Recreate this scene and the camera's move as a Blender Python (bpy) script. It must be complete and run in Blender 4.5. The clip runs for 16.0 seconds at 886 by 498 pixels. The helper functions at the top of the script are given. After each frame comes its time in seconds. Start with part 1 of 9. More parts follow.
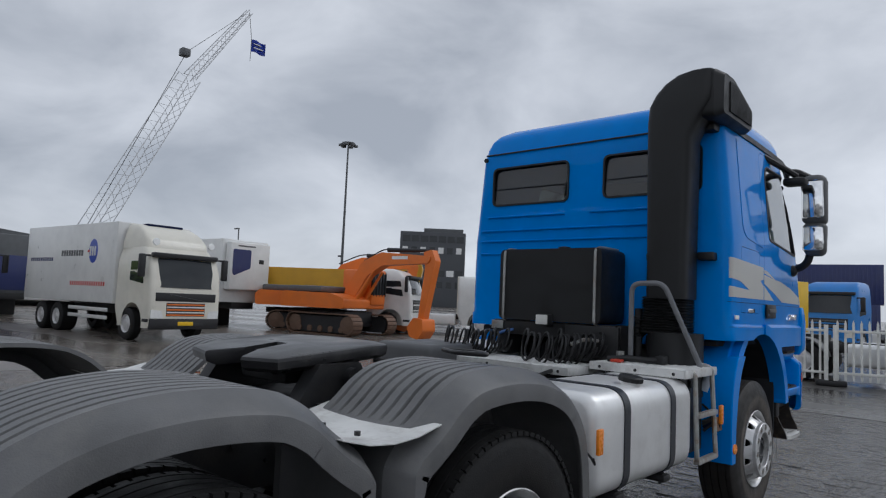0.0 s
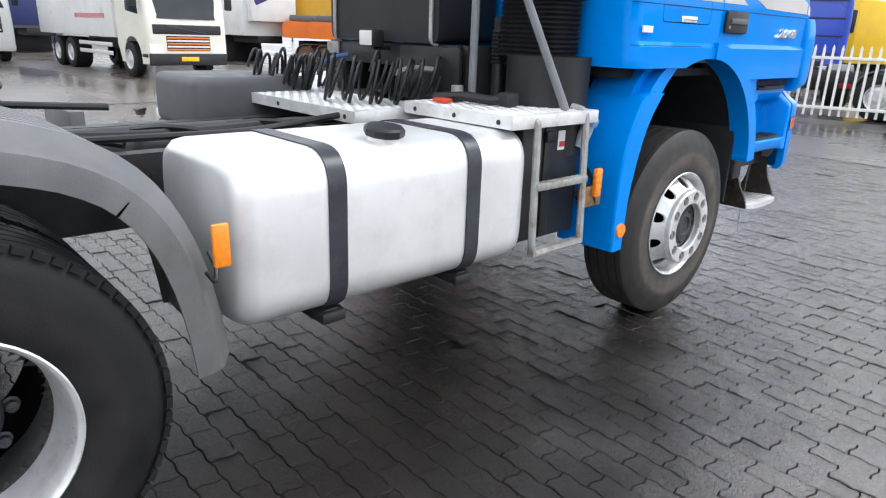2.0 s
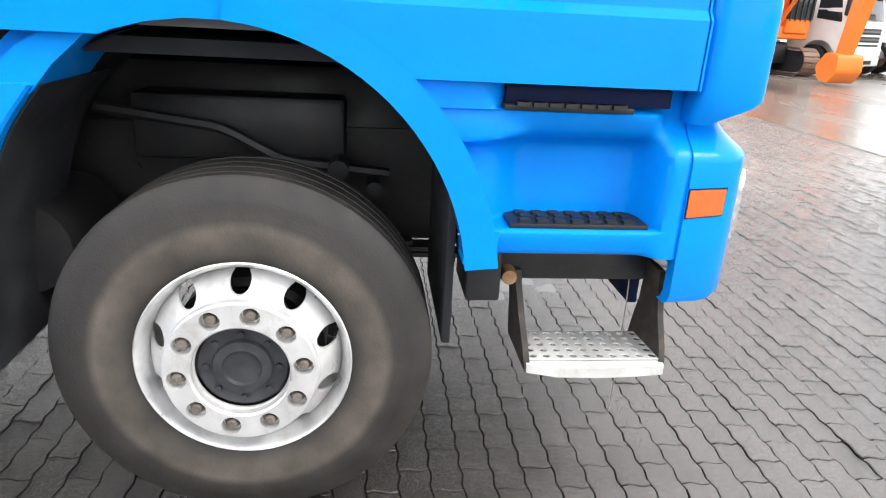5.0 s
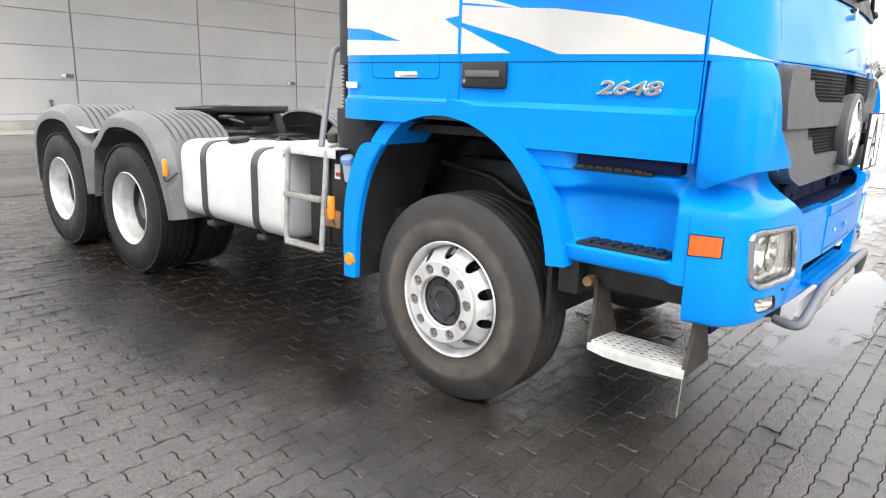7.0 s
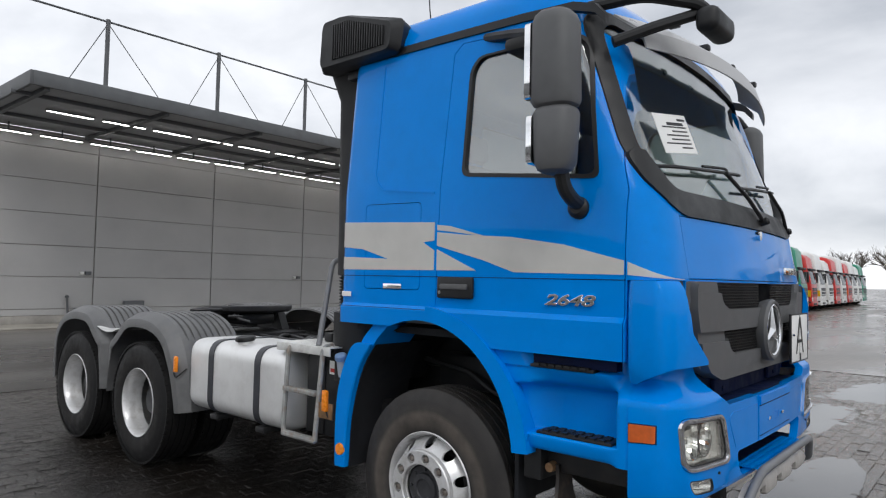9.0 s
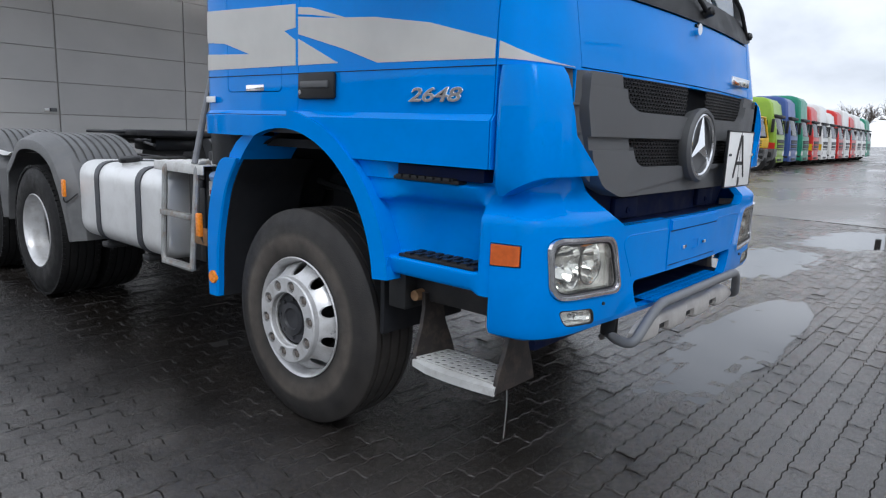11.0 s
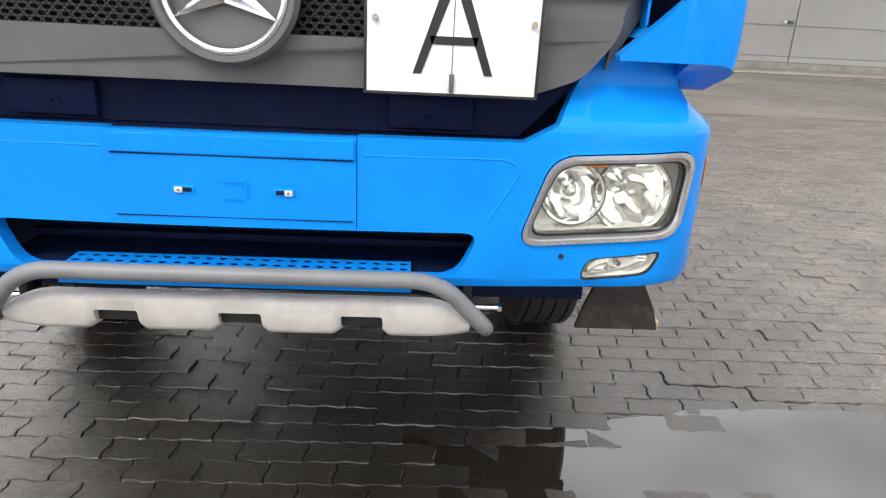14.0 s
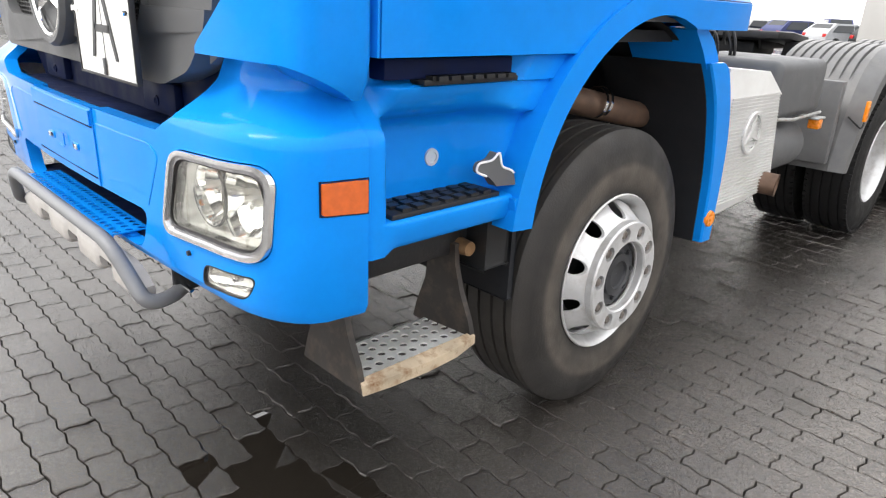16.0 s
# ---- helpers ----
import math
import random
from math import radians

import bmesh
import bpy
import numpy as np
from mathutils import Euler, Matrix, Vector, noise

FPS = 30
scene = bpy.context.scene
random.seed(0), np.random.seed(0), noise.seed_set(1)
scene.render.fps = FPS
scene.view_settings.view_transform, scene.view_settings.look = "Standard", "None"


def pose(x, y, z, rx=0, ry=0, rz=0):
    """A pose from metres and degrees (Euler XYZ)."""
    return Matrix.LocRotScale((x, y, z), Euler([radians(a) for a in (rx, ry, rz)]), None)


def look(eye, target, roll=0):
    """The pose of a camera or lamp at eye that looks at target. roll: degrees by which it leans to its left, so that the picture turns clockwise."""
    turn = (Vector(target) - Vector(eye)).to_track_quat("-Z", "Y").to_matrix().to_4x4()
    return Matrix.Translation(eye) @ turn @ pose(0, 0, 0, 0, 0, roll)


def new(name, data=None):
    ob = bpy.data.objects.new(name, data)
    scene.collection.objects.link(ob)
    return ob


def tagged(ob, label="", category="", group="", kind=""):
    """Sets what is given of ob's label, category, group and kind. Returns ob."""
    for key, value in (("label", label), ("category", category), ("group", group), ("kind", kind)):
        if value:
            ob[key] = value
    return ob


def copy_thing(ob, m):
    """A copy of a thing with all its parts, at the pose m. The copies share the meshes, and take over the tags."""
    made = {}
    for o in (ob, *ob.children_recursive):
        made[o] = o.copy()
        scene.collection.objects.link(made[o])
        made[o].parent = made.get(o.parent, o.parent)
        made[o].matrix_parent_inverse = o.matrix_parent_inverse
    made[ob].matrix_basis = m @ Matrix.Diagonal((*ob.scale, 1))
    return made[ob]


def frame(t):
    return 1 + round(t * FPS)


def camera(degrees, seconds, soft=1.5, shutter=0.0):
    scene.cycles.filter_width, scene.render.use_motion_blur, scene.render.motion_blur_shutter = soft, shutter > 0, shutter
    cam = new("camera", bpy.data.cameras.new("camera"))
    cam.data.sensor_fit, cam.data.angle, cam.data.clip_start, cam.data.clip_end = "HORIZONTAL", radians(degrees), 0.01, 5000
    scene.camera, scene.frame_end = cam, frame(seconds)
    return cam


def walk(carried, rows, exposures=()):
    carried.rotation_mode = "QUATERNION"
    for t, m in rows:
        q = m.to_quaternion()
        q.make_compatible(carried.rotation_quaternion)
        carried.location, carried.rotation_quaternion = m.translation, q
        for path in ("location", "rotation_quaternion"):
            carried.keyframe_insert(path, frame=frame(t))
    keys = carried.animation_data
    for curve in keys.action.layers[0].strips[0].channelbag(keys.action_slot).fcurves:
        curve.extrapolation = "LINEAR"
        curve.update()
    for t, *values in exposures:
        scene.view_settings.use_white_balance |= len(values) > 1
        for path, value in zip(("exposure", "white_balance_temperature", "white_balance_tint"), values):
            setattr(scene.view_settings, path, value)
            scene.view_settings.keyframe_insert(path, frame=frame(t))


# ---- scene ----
cam = camera(67.8, 16.0, soft=1.2)
PATH = [
    (0, (2.853, -5.74, 1.609), (1.527, -4.251, 1.767), 2.5),
    (0.5, (2.856, -5.323, 1.573), (1.473, -3.88, 1.507), 2.0),
    (1, (2.918, -4.772, 1.559), (1.542, -3.394, 1.105), 2.0),
    (1.5, (2.89, -4.107, 1.542), (1.503, -2.807, 0.922), 2.1),
    (2, (2.975, -3.431, 1.538), (1.573, -2.148, 0.915), 2.0),
    (2.5, (2.957, -2.735, 1.518), (1.501, -1.517, 0.889), 2.4),
    (3, (2.972, -2.028, 1.535), (1.423, -0.968, 0.845), 2.3),
    (3.5, (2.906, -1.372, 1.539), (1.265, -0.475, 0.831), 2.6),
    (4, (2.839, -0.702, 1.532), (1.143, 0.078, 0.813), 2.7),
    (4.2, (2.826, -0.458, 1.502), (1.122, 0.312, 0.792), 2.8),
    (6.3, (3.28, 1.539, 1.516), (1.705, 0.471, 0.9), 2.3),
    (6.5, (3.392, 1.713, 1.521), (1.851, 0.58, 0.935), 2.1),
    (7, (3.644, 2.087, 1.576), (2.161, 0.83, 1.105), 1.7),
    (7.5, (3.888, 2.282, 1.658), (2.398, 0.989, 1.332), 1.3),
    (8, (3.982, 2.382, 1.722), (2.47, 1.082, 1.561), 1.3),
    (8.2, (3.974, 2.403, 1.75), (2.462, 1.098, 1.649), 1.1),
    (10.3, (3.726, 2.616, 1.52), (2.213, 1.327, 1.739), 2.2),
    (10.5, (3.566, 2.601, 1.509), (2.046, 1.304, 1.598), 2.2),
    (11, (3.107, 2.618, 1.473), (1.612, 1.338, 1.117), 2.1),
    (11.5, (2.532, 2.716, 1.46), (1.141, 1.397, 0.889), 2.5),
    (12, (1.917, 2.765, 1.453), (0.675, 1.32, 0.845), 2.5),
    (12.5, (1.298, 2.883, 1.441), (0.171, 1.351, 0.821), 2.4),
    (13, (0.702, 2.955, 1.423), (-0.155, 1.256, 0.808), 2.5),
    (13.5, (0.101, 3.067, 1.418), (-0.452, 1.257, 0.771), 2.3),
    (14, (-0.43, 3.076, 1.419), (-0.528, 1.197, 0.741), 2.9),
    (14.5, (-0.994, 3.042, 1.433), (-0.684, 1.187, 0.752), 2.8),
    (15, (-1.515, 2.898, 1.451), (-0.801, 1.163, 0.76), 3.0),
    (15.5, (-1.962, 2.565, 1.459), (-0.88, 1.033, 0.764), 3.0),
    (16, (-2.366, 2.131, 1.453), (-1.044, 0.801, 0.758), 2.8),
]
EXPOSURE = [(0.0, 0.0, 6000, 10), (0.5, 0.2, 6000, 10), (1.0, 0.85, 6000, 10), (1.5, 1.6, 6050, 10), (2.0, 1.65, 6150, 10), (2.5, 1.45, 6200, 10), (3.0, 1.25, 6150, 10), (3.5, 1.5, 6150, 10), (4.0, 1.92, 6350, 10), (6.5, 2.3, 6600, 10), (7.0, 2.1, 6600, 10), (8.2, 1.3, 6600, 10), (10.3, -0.2, 5800, 10), (10.8, 0.38, 5850, 10), (11.5, 1.4, 6500, 10), (12.5, 1.65, 6750, 10), (13.0, 1.55, 6750, 10), (14.5, 2.0, 6800, 10), (16.0, 2.08, 6750, 10)]
walk(cam, [(t, look(eye, target, roll)) for t, eye, target, roll in PATH], EXPOSURE)

# ---- world, sun ----
world = bpy.data.worlds.new("overcast_sky")
scene.world = world
world.use_nodes = True
wn, wl = world.node_tree.nodes, world.node_tree.links
wn.clear()
w_out, w_bg = wn.new("ShaderNodeOutputWorld"), wn.new("ShaderNodeBackground")
w_sky = wn.new("ShaderNodeTexSky")
w_sky.sky_type, w_sky.sun_disc = "NISHITA", False
w_sky.sun_elevation, w_sky.sun_rotation = radians(42), radians(150)
w_tc, w_map = wn.new("ShaderNodeTexCoord"), wn.new("ShaderNodeMapping")
w_map.inputs["Scale"].default_value = (1.0, 1.0, 2.0)
w_map.inputs["Rotation"].default_value = (0, 0, 0.6)
w_n1, w_n2 = wn.new("ShaderNodeTexNoise"), wn.new("ShaderNodeTexNoise")
w_n1.inputs["Scale"].default_value, w_n1.inputs["Detail"].default_value = 3.4, 7
w_n1.inputs["Roughness"].default_value, w_n1.inputs["Distortion"].default_value = 0.52, 0.35
w_n2.inputs["Scale"].default_value, w_n2.inputs["Detail"].default_value = 0.9, 2
w_mixn = wn.new("ShaderNodeMath")
w_mixn.operation = "MULTIPLY_ADD"
w_mixn.inputs[1].default_value = 0.55
w_half = wn.new("ShaderNodeMath")
w_half.operation = "MULTIPLY"
w_half.inputs[1].default_value = 0.45
w_ramp = wn.new("ShaderNodeValToRGB")
w_ramp.color_ramp.elements[0].position, w_ramp.color_ramp.elements[0].color = 0.36, (0.50, 0.52, 0.555, 1)
w_ramp.color_ramp.elements[1].position, w_ramp.color_ramp.elements[1].color = 0.62, (1.0, 1.0, 1.01, 1)
w_dim = wn.new("ShaderNodeMix")
w_dim.data_type = "RGBA"
w_dim.blend_type = "MULTIPLY"
w_dim.inputs["Factor"].default_value = 1.0
w_dim.inputs["B"].default_value = (0.10, 0.10, 0.10, 1)
w_mix = wn.new("ShaderNodeMix")
w_mix.data_type = "RGBA"
w_mix.inputs["Factor"].default_value = 0.92
wl.new(w_tc.outputs["Generated"], w_map.inputs["Vector"])
wl.new(w_map.outputs["Vector"], w_n1.inputs["Vector"])
wl.new(w_map.outputs["Vector"], w_n2.inputs["Vector"])
wl.new(w_n1.outputs["Fac"], w_mixn.inputs[0])
wl.new(w_n2.outputs["Fac"], w_half.inputs[0])
wl.new(w_half.outputs[0], w_mixn.inputs[2])
wl.new(w_mixn.outputs[0], w_ramp.inputs["Fac"])
wl.new(w_sky.outputs["Color"], w_dim.inputs["A"])
wl.new(w_dim.outputs["Result"], w_mix.inputs["A"])
wl.new(w_ramp.outputs["Color"], w_mix.inputs["B"])
wl.new(w_mix.outputs["Result"], w_bg.inputs["Color"])
w_bg.inputs["Strength"].default_value = 0.80
wl.new(w_bg.outputs[0], w_out.inputs["Surface"])
sun_data = bpy.data.lights.new("sun", "SUN")
sun_data.energy, sun_data.angle, sun_data.color = 0.7, radians(25), (1.0, 0.97, 0.93)
sun = new("sun", sun_data)
sun.matrix_world = look((6, 9, 12), (0, 0, 0))

# ---- helpers of this scene ----


def mat(name, col, rough=0.5, metal=0.0, var=0.18, scale=7.0, bump=0.0, bscale=90.0, coat=0.0, trans=0.0, rvar=0.12, dirt=None, dirt_amt=0.35, emit=0.0, random_amt=0.0, ior=1.45):
    m = bpy.data.materials.new(name)
    m.use_nodes = True
    n, l = m.node_tree.nodes, m.node_tree.links
    b = n["Principled BSDF"]
    b.inputs["Metallic"].default_value = metal
    b.inputs["Coat Weight"].default_value = coat
    b.inputs["Coat Roughness"].default_value = 0.06
    b.inputs["Transmission Weight"].default_value = trans
    b.inputs["IOR"].default_value = ior
    tc = n.new("ShaderNodeTexCoord")
    big, fine = n.new("ShaderNodeTexNoise"), n.new("ShaderNodeTexNoise")
    big.inputs["Scale"].default_value, big.inputs["Detail"].default_value = scale, 6
    fine.inputs["Scale"].default_value, fine.inputs["Detail"].default_value = bscale, 3
    l.new(tc.outputs["Object"], big.inputs["Vector"])
    l.new(tc.outputs["Object"], fine.inputs["Vector"])
    r = n.new("ShaderNodeMapRange")
    r.inputs["From Min"].default_value, r.inputs["From Max"].default_value = 0.3, 0.7
    r.inputs["To Min"].default_value, r.inputs["To Max"].default_value = 1 - var, 1 + var
    l.new(big.outputs["Fac"], r.inputs["Value"])
    mul = n.new("ShaderNodeMix")
    mul.data_type, mul.blend_type = "RGBA", "MULTIPLY"
    mul.inputs["Factor"].default_value = 1.0
    mul.inputs["A"].default_value = (*col, 1)
    src = r.outputs["Result"]
    if random_amt:
        oi = n.new("ShaderNodeObjectInfo")
        rr = n.new("ShaderNodeMapRange")
        rr.inputs["To Min"].default_value, rr.inputs["To Max"].default_value = 1 - random_amt, 1 + random_amt
        l.new(oi.outputs["Random"], rr.inputs["Value"])
        mm = n.new("ShaderNodeMath")
        mm.operation = "MULTIPLY"
        l.new(src, mm.inputs[0])
        l.new(rr.outputs["Result"], mm.inputs[1])
        src = mm.outputs[0]
    l.new(src, mul.inputs["B"])
    out = mul.outputs["Result"]
    if dirt:
        dn = n.new("ShaderNodeTexNoise")
        dn.inputs["Scale"].default_value, dn.inputs["Detail"].default_value = scale * 1.7, 8
        dn.inputs["Roughness"].default_value = 0.7
        l.new(tc.outputs["Object"], dn.inputs["Vector"])
        dr = n.new("ShaderNodeMapRange")
        dr.inputs["From Min"].default_value, dr.inputs["From Max"].default_value = 0.48, 0.72
        dr.inputs["To Max"].default_value = dirt_amt
        l.new(dn.outputs["Fac"], dr.inputs["Value"])
        dm = n.new("ShaderNodeMix")
        dm.data_type = "RGBA"
        dm.inputs["B"].default_value = (*dirt, 1)
        l.new(dr.outputs["Result"], dm.inputs["Factor"])
        l.new(out, dm.inputs["A"])
        out = dm.outputs["Result"]
    l.new(out, b.inputs["Base Color"])
    q = n.new("ShaderNodeMapRange")
    q.inputs["From Min"].default_value, q.inputs["From Max"].default_value = 0.3, 0.7
    q.inputs["To Min"].default_value, q.inputs["To Max"].default_value = max(0.01, rough - rvar * rough * 2), min(1.0, rough + rvar * rough * 2)
    l.new(big.outputs["Fac"], q.inputs["Value"])
    l.new(q.outputs["Result"], b.inputs["Roughness"])
    if bump:
        bp = n.new("ShaderNodeBump")
        bp.inputs["Strength"].default_value, bp.inputs["Distance"].default_value = bump, 0.004
        l.new(fine.outputs["Fac"], bp.inputs["Height"])
        l.new(bp.outputs["Normal"], b.inputs["Normal"])
    if emit:
        b.inputs["Emission Color"].default_value = (*col, 1)
        b.inputs["Emission Strength"].default_value = emit
    return m


BLUE = (0.0, 0.232, 0.76)
M_BLUE = mat("blue_paint", BLUE, 0.45, var=0.05, scale=2.5, coat=1.0, rvar=0.2, bump=0.025, bscale=9, dirt=(0.001, 0.19, 0.63), dirt_amt=0.4)
b_ = M_BLUE.node_tree.nodes["Principled BSDF"]
b_.inputs["Specular IOR Level"].default_value = 0.03
b_.inputs["Coat IOR"].default_value, b_.inputs["Coat Roughness"].default_value = 1.20, 0.035
M_SILVER = mat("silver_decal", (0.55, 0.54, 0.51), 0.38, var=0.05)
M_GREY = mat("grey_plastic", (0.105, 0.107, 0.11), 0.55, var=0.12, scale=9, bump=0.15, bscale=350)
M_FENDER = mat("grey_mudguard_plastic", (0.125, 0.126, 0.128), 0.44, var=0.22, scale=5, bump=0.25, bscale=220, dirt=(0.17, 0.165, 0.155), dirt_amt=0.5)
M_BLACK = mat("black_plastic", (0.013, 0.0135, 0.0145), 0.5, var=0.25, bump=0.15, bscale=300)
M_FRAME = mat("black_chassis_paint", (0.014, 0.0145, 0.016), 0.48, var=0.3, scale=5, bump=0.2, dirt=(0.04, 0.034, 0.03), dirt_amt=0.5)
M_DARK = mat("dark_wheel_well", (0.010, 0.011, 0.014), 0.8, var=0.3)
# navy holds the shade of blue recesses and slots; also some plain dark parts
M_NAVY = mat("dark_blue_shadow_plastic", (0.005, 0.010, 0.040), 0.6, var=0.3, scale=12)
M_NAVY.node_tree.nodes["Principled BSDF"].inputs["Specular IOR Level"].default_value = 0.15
M_ALU = mat("brushed_aluminium_tank", (0.80, 0.80, 0.79), 0.38, metal=0.55, var=0.06, scale=3, bump=0.03, bscale=200, dirt=(0.52, 0.50, 0.47), dirt_amt=0.3)
M_PLATE = mat("aluminium_tread_plate", (0.72, 0.72, 0.70), 0.45, metal=0.35, var=0.12, scale=6, dirt=(0.33, 0.30, 0.27), dirt_amt=0.5)
M_RUST = mat("rusty_tread_plate", (0.52, 0.42, 0.30), 0.6, metal=0.2, var=0.25, scale=14, dirt=(0.20, 0.085, 0.025), dirt_amt=0.95)
M_GALV = mat("galvanised_tube", (0.36, 0.365, 0.355), 0.5, metal=0.4, var=0.25, scale=9, dirt=(0.22, 0.12, 0.05), dirt_amt=0.75)
M_CHROME = mat("chrome", (0.85, 0.86, 0.87), 0.08, metal=1.0, var=0.03)
M_BEZEL = mat("satin_headlamp_bezel", (0.40, 0.40, 0.42), 0.22, metal=0.9, var=0.12, scale=14)
M_RIM = mat("silver_painted_rim", (0.66, 0.66, 0.66), 0.36, metal=0.45, var=0.12, scale=9, dirt=(0.35, 0.32, 0.28), dirt_amt=0.5)
M_RIMD = mat("dirty_dark_rim_disc", (0.10, 0.10, 0.10), 0.5, metal=0.3, var=0.3, scale=10, dirt=(0.16, 0.14, 0.12), dirt_amt=0.5)
M_HUB = mat("black_hub", (0.035, 0.036, 0.04), 0.45, var=0.3, scale=20)
M_NUT = mat("dull_wheel_nut", (0.20, 0.175, 0.155), 0.55, metal=0.5, var=0.3, scale=40)


def glass(name, tint, rough=0.01, gloss=0.08):
    """Thin glass: clear behind, with the gloss of its surface."""
    m = bpy.data.materials.new(name)
    m.use_nodes = True
    n, l = m.node_tree.nodes, m.node_tree.links
    n.remove(n["Principled BSDF"])
    tr, gl, mx, fr = n.new("ShaderNodeBsdfTransparent"), n.new("ShaderNodeBsdfGlossy"), n.new("ShaderNodeMixShader"), n.new("ShaderNodeLayerWeight")
    tr.inputs["Color"].default_value = (*tint, 1)
    gl.inputs["Roughness"].default_value = rough
    fr.inputs["Blend"].default_value = 0.5
    pw, ma = n.new("ShaderNodeMath"), n.new("ShaderNodeMath")
    pw.operation, ma.operation = "POWER", "MULTIPLY_ADD"
    pw.inputs[1].default_value, ma.inputs[1].default_value, ma.inputs[2].default_value = 4.0, 0.9, gloss
    l.new(fr.outputs["Facing"], pw.inputs[0])
    l.new(pw.outputs[0], ma.inputs[0])
    l.new(ma.outputs[0], mx.inputs[0])
    l.new(tr.outputs[0], mx.inputs[1])
    l.new(gl.outputs[0], mx.inputs[2])
    l.new(mx.outputs[0], n["Material Output"].inputs["Surface"])
    return m


M_GLASS = glass("tinted_glass", (0.76, 0.82, 0.80), 0.01, 0.18)
M_GLASS_D = glass("dark_tinted_glass", (0.34, 0.37, 0.37), 0.01, 0.07)
M_GLASS_S = glass("side_window_glass", (0.62, 0.68, 0.66), 0.01, 0.34)
M_LENS = glass("clear_lamp_lens", (0.97, 0.97, 0.95), 0.0, 0.05)
M_LAMPIN = mat("bright_lamp_lining", (0.92, 0.92, 0.90), 0.22, metal=0.25, var=0.08, scale=30)
M_REFL = mat("lamp_reflector", (0.95, 0.95, 0.94), 0.07, metal=0.92, var=0.04, scale=40)
M_AMBER = mat("amber_reflector", (0.90, 0.26, 0.01), 0.28, var=0.12, scale=60, coat=0.4)
M_RED_AMB = mat("orange_marker_lens", (0.62, 0.12, 0.02), 0.22, var=0.12, scale=50, coat=0.5)
M_RUBBER = mat("rubber_hose", (0.012, 0.012, 0.013), 0.42, var=0.2)
M_WHITE = mat("white_paint", (0.76, 0.76, 0.74), 0.4, var=0.05, scale=3, dirt=(0.55, 0.53, 0.49), dirt_amt=0.3)
M_PAPER = mat("white_paper", (0.82, 0.82, 0.80), 0.7, var=0.03)
M_INK = mat("black_ink", (0.02, 0.02, 0.022), 0.5, var=0.05)
M_INTER = mat("grey_cab_interior", (0.16, 0.16, 0.165), 0.8, var=0.15)
M_BRASS = mat("rusty_brass_bolt", (0.32, 0.19, 0.10), 0.5, metal=0.6, var=0.3, scale=40)
M_SKID = mat("light_grey_skid_plate", (0.46, 0.44, 0.42), 0.5, var=0.12, scale=8, dirt=(0.30, 0.27, 0.25), dirt_amt=0.5)
M_TUBE = mat("grey_painted_tube", (0.17, 0.175, 0.185), 0.45, var=0.15, scale=12)
M_FILLER = mat("grey_blue_filler", (0.42, 0.47, 0.53), 0.5, var=0.1)
M_FILLCAP = mat("pale_blue_cap", (0.22, 0.34, 0.55), 0.5, var=0.1)
M_BROWN = mat("worn_brown_pipe", (0.16, 0.10, 0.07), 0.6, metal=0.3, var=0.3, scale=20)
M_RUBFLAP = mat("worn_rubber_flap", (0.024, 0.020, 0.018), 0.5, var=0.35, scale=10, dirt=(0.10, 0.075, 0.055), dirt_amt=0.75)


def tyre_material(name, brown):
    m = mat(name, (0.013, 0.013, 0.0135), 0.62, var=0.3, scale=12, bump=0.35, bscale=140)
    n, l = m.node_tree.nodes, m.node_tree.links
    b = n["Principled BSDF"]
    base = b.inputs["Base Color"].links[0].from_socket
    tc, sep = n.new("ShaderNodeTexCoord"), n.new("ShaderNodeSeparateXYZ")
    l.new(tc.outputs["Object"], sep.inputs[0])
    com, ln = n.new("ShaderNodeCombineXYZ"), n.new("ShaderNodeVectorMath")
    l.new(sep.outputs["Y"], com.inputs["Y"])
    l.new(sep.outputs["Z"], com.inputs["Z"])
    ln.operation = "LENGTH"
    l.new(com.outputs[0], ln.inputs[0])
    rp = n.new("ShaderNodeValToRGB")
    e = rp.color_ramp.elements
    e[0].position, e[0].color = 0.30, (0.15, 0.15, 0.15, 1)
    e[1].position, e[1].color = 0.52, (0.25, 0.25, 0.25, 1)
    for p, v in ((0.345, 0.75), (0.40, 1.0), (0.425, 0.25), (0.47, 0.15)):
        k = e.new(p)
        k.color = (v, v, v, 1)
    l.new(ln.outputs["Value"], rp.inputs["Fac"])
    nz = n.new("ShaderNodeTexNoise")
    nz.inputs["Scale"].default_value, nz.inputs["Detail"].default_value = 9, 7
    l.new(tc.outputs["Object"], nz.inputs["Vector"])
    mm = n.new("ShaderNodeMath")
    mm.operation = "MULTIPLY"
    l.new(rp.outputs["Color"], mm.inputs[0])
    l.new(nz.outputs["Fac"], mm.inputs[1])
    m2 = n.new("ShaderNodeMath")
    m2.operation = "MULTIPLY"
    m2.inputs[1].default_value = brown
    l.new(mm.outputs[0], m2.inputs[0])
    mx = n.new("ShaderNodeMix")
    mx.data_type = "RGBA"
    mx.inputs["B"].default_value = (0.125, 0.106, 0.088, 1)
    l.new(m2.outputs[0], mx.inputs["Factor"])
    l.new(base, mx.inputs["A"])
    l.new(mx.outputs["Result"], b.inputs["Base Color"])
    return m


M_TYRE_F = tyre_material("dusty_brown_tyre_rubber", 1.25)
M_TYRE_R = tyre_material("worn_black_tyre_rubber", 0.12)
M_TYRE_R.node_tree.nodes["Principled BSDF"].inputs["Specular IOR Level"].default_value = 0.25


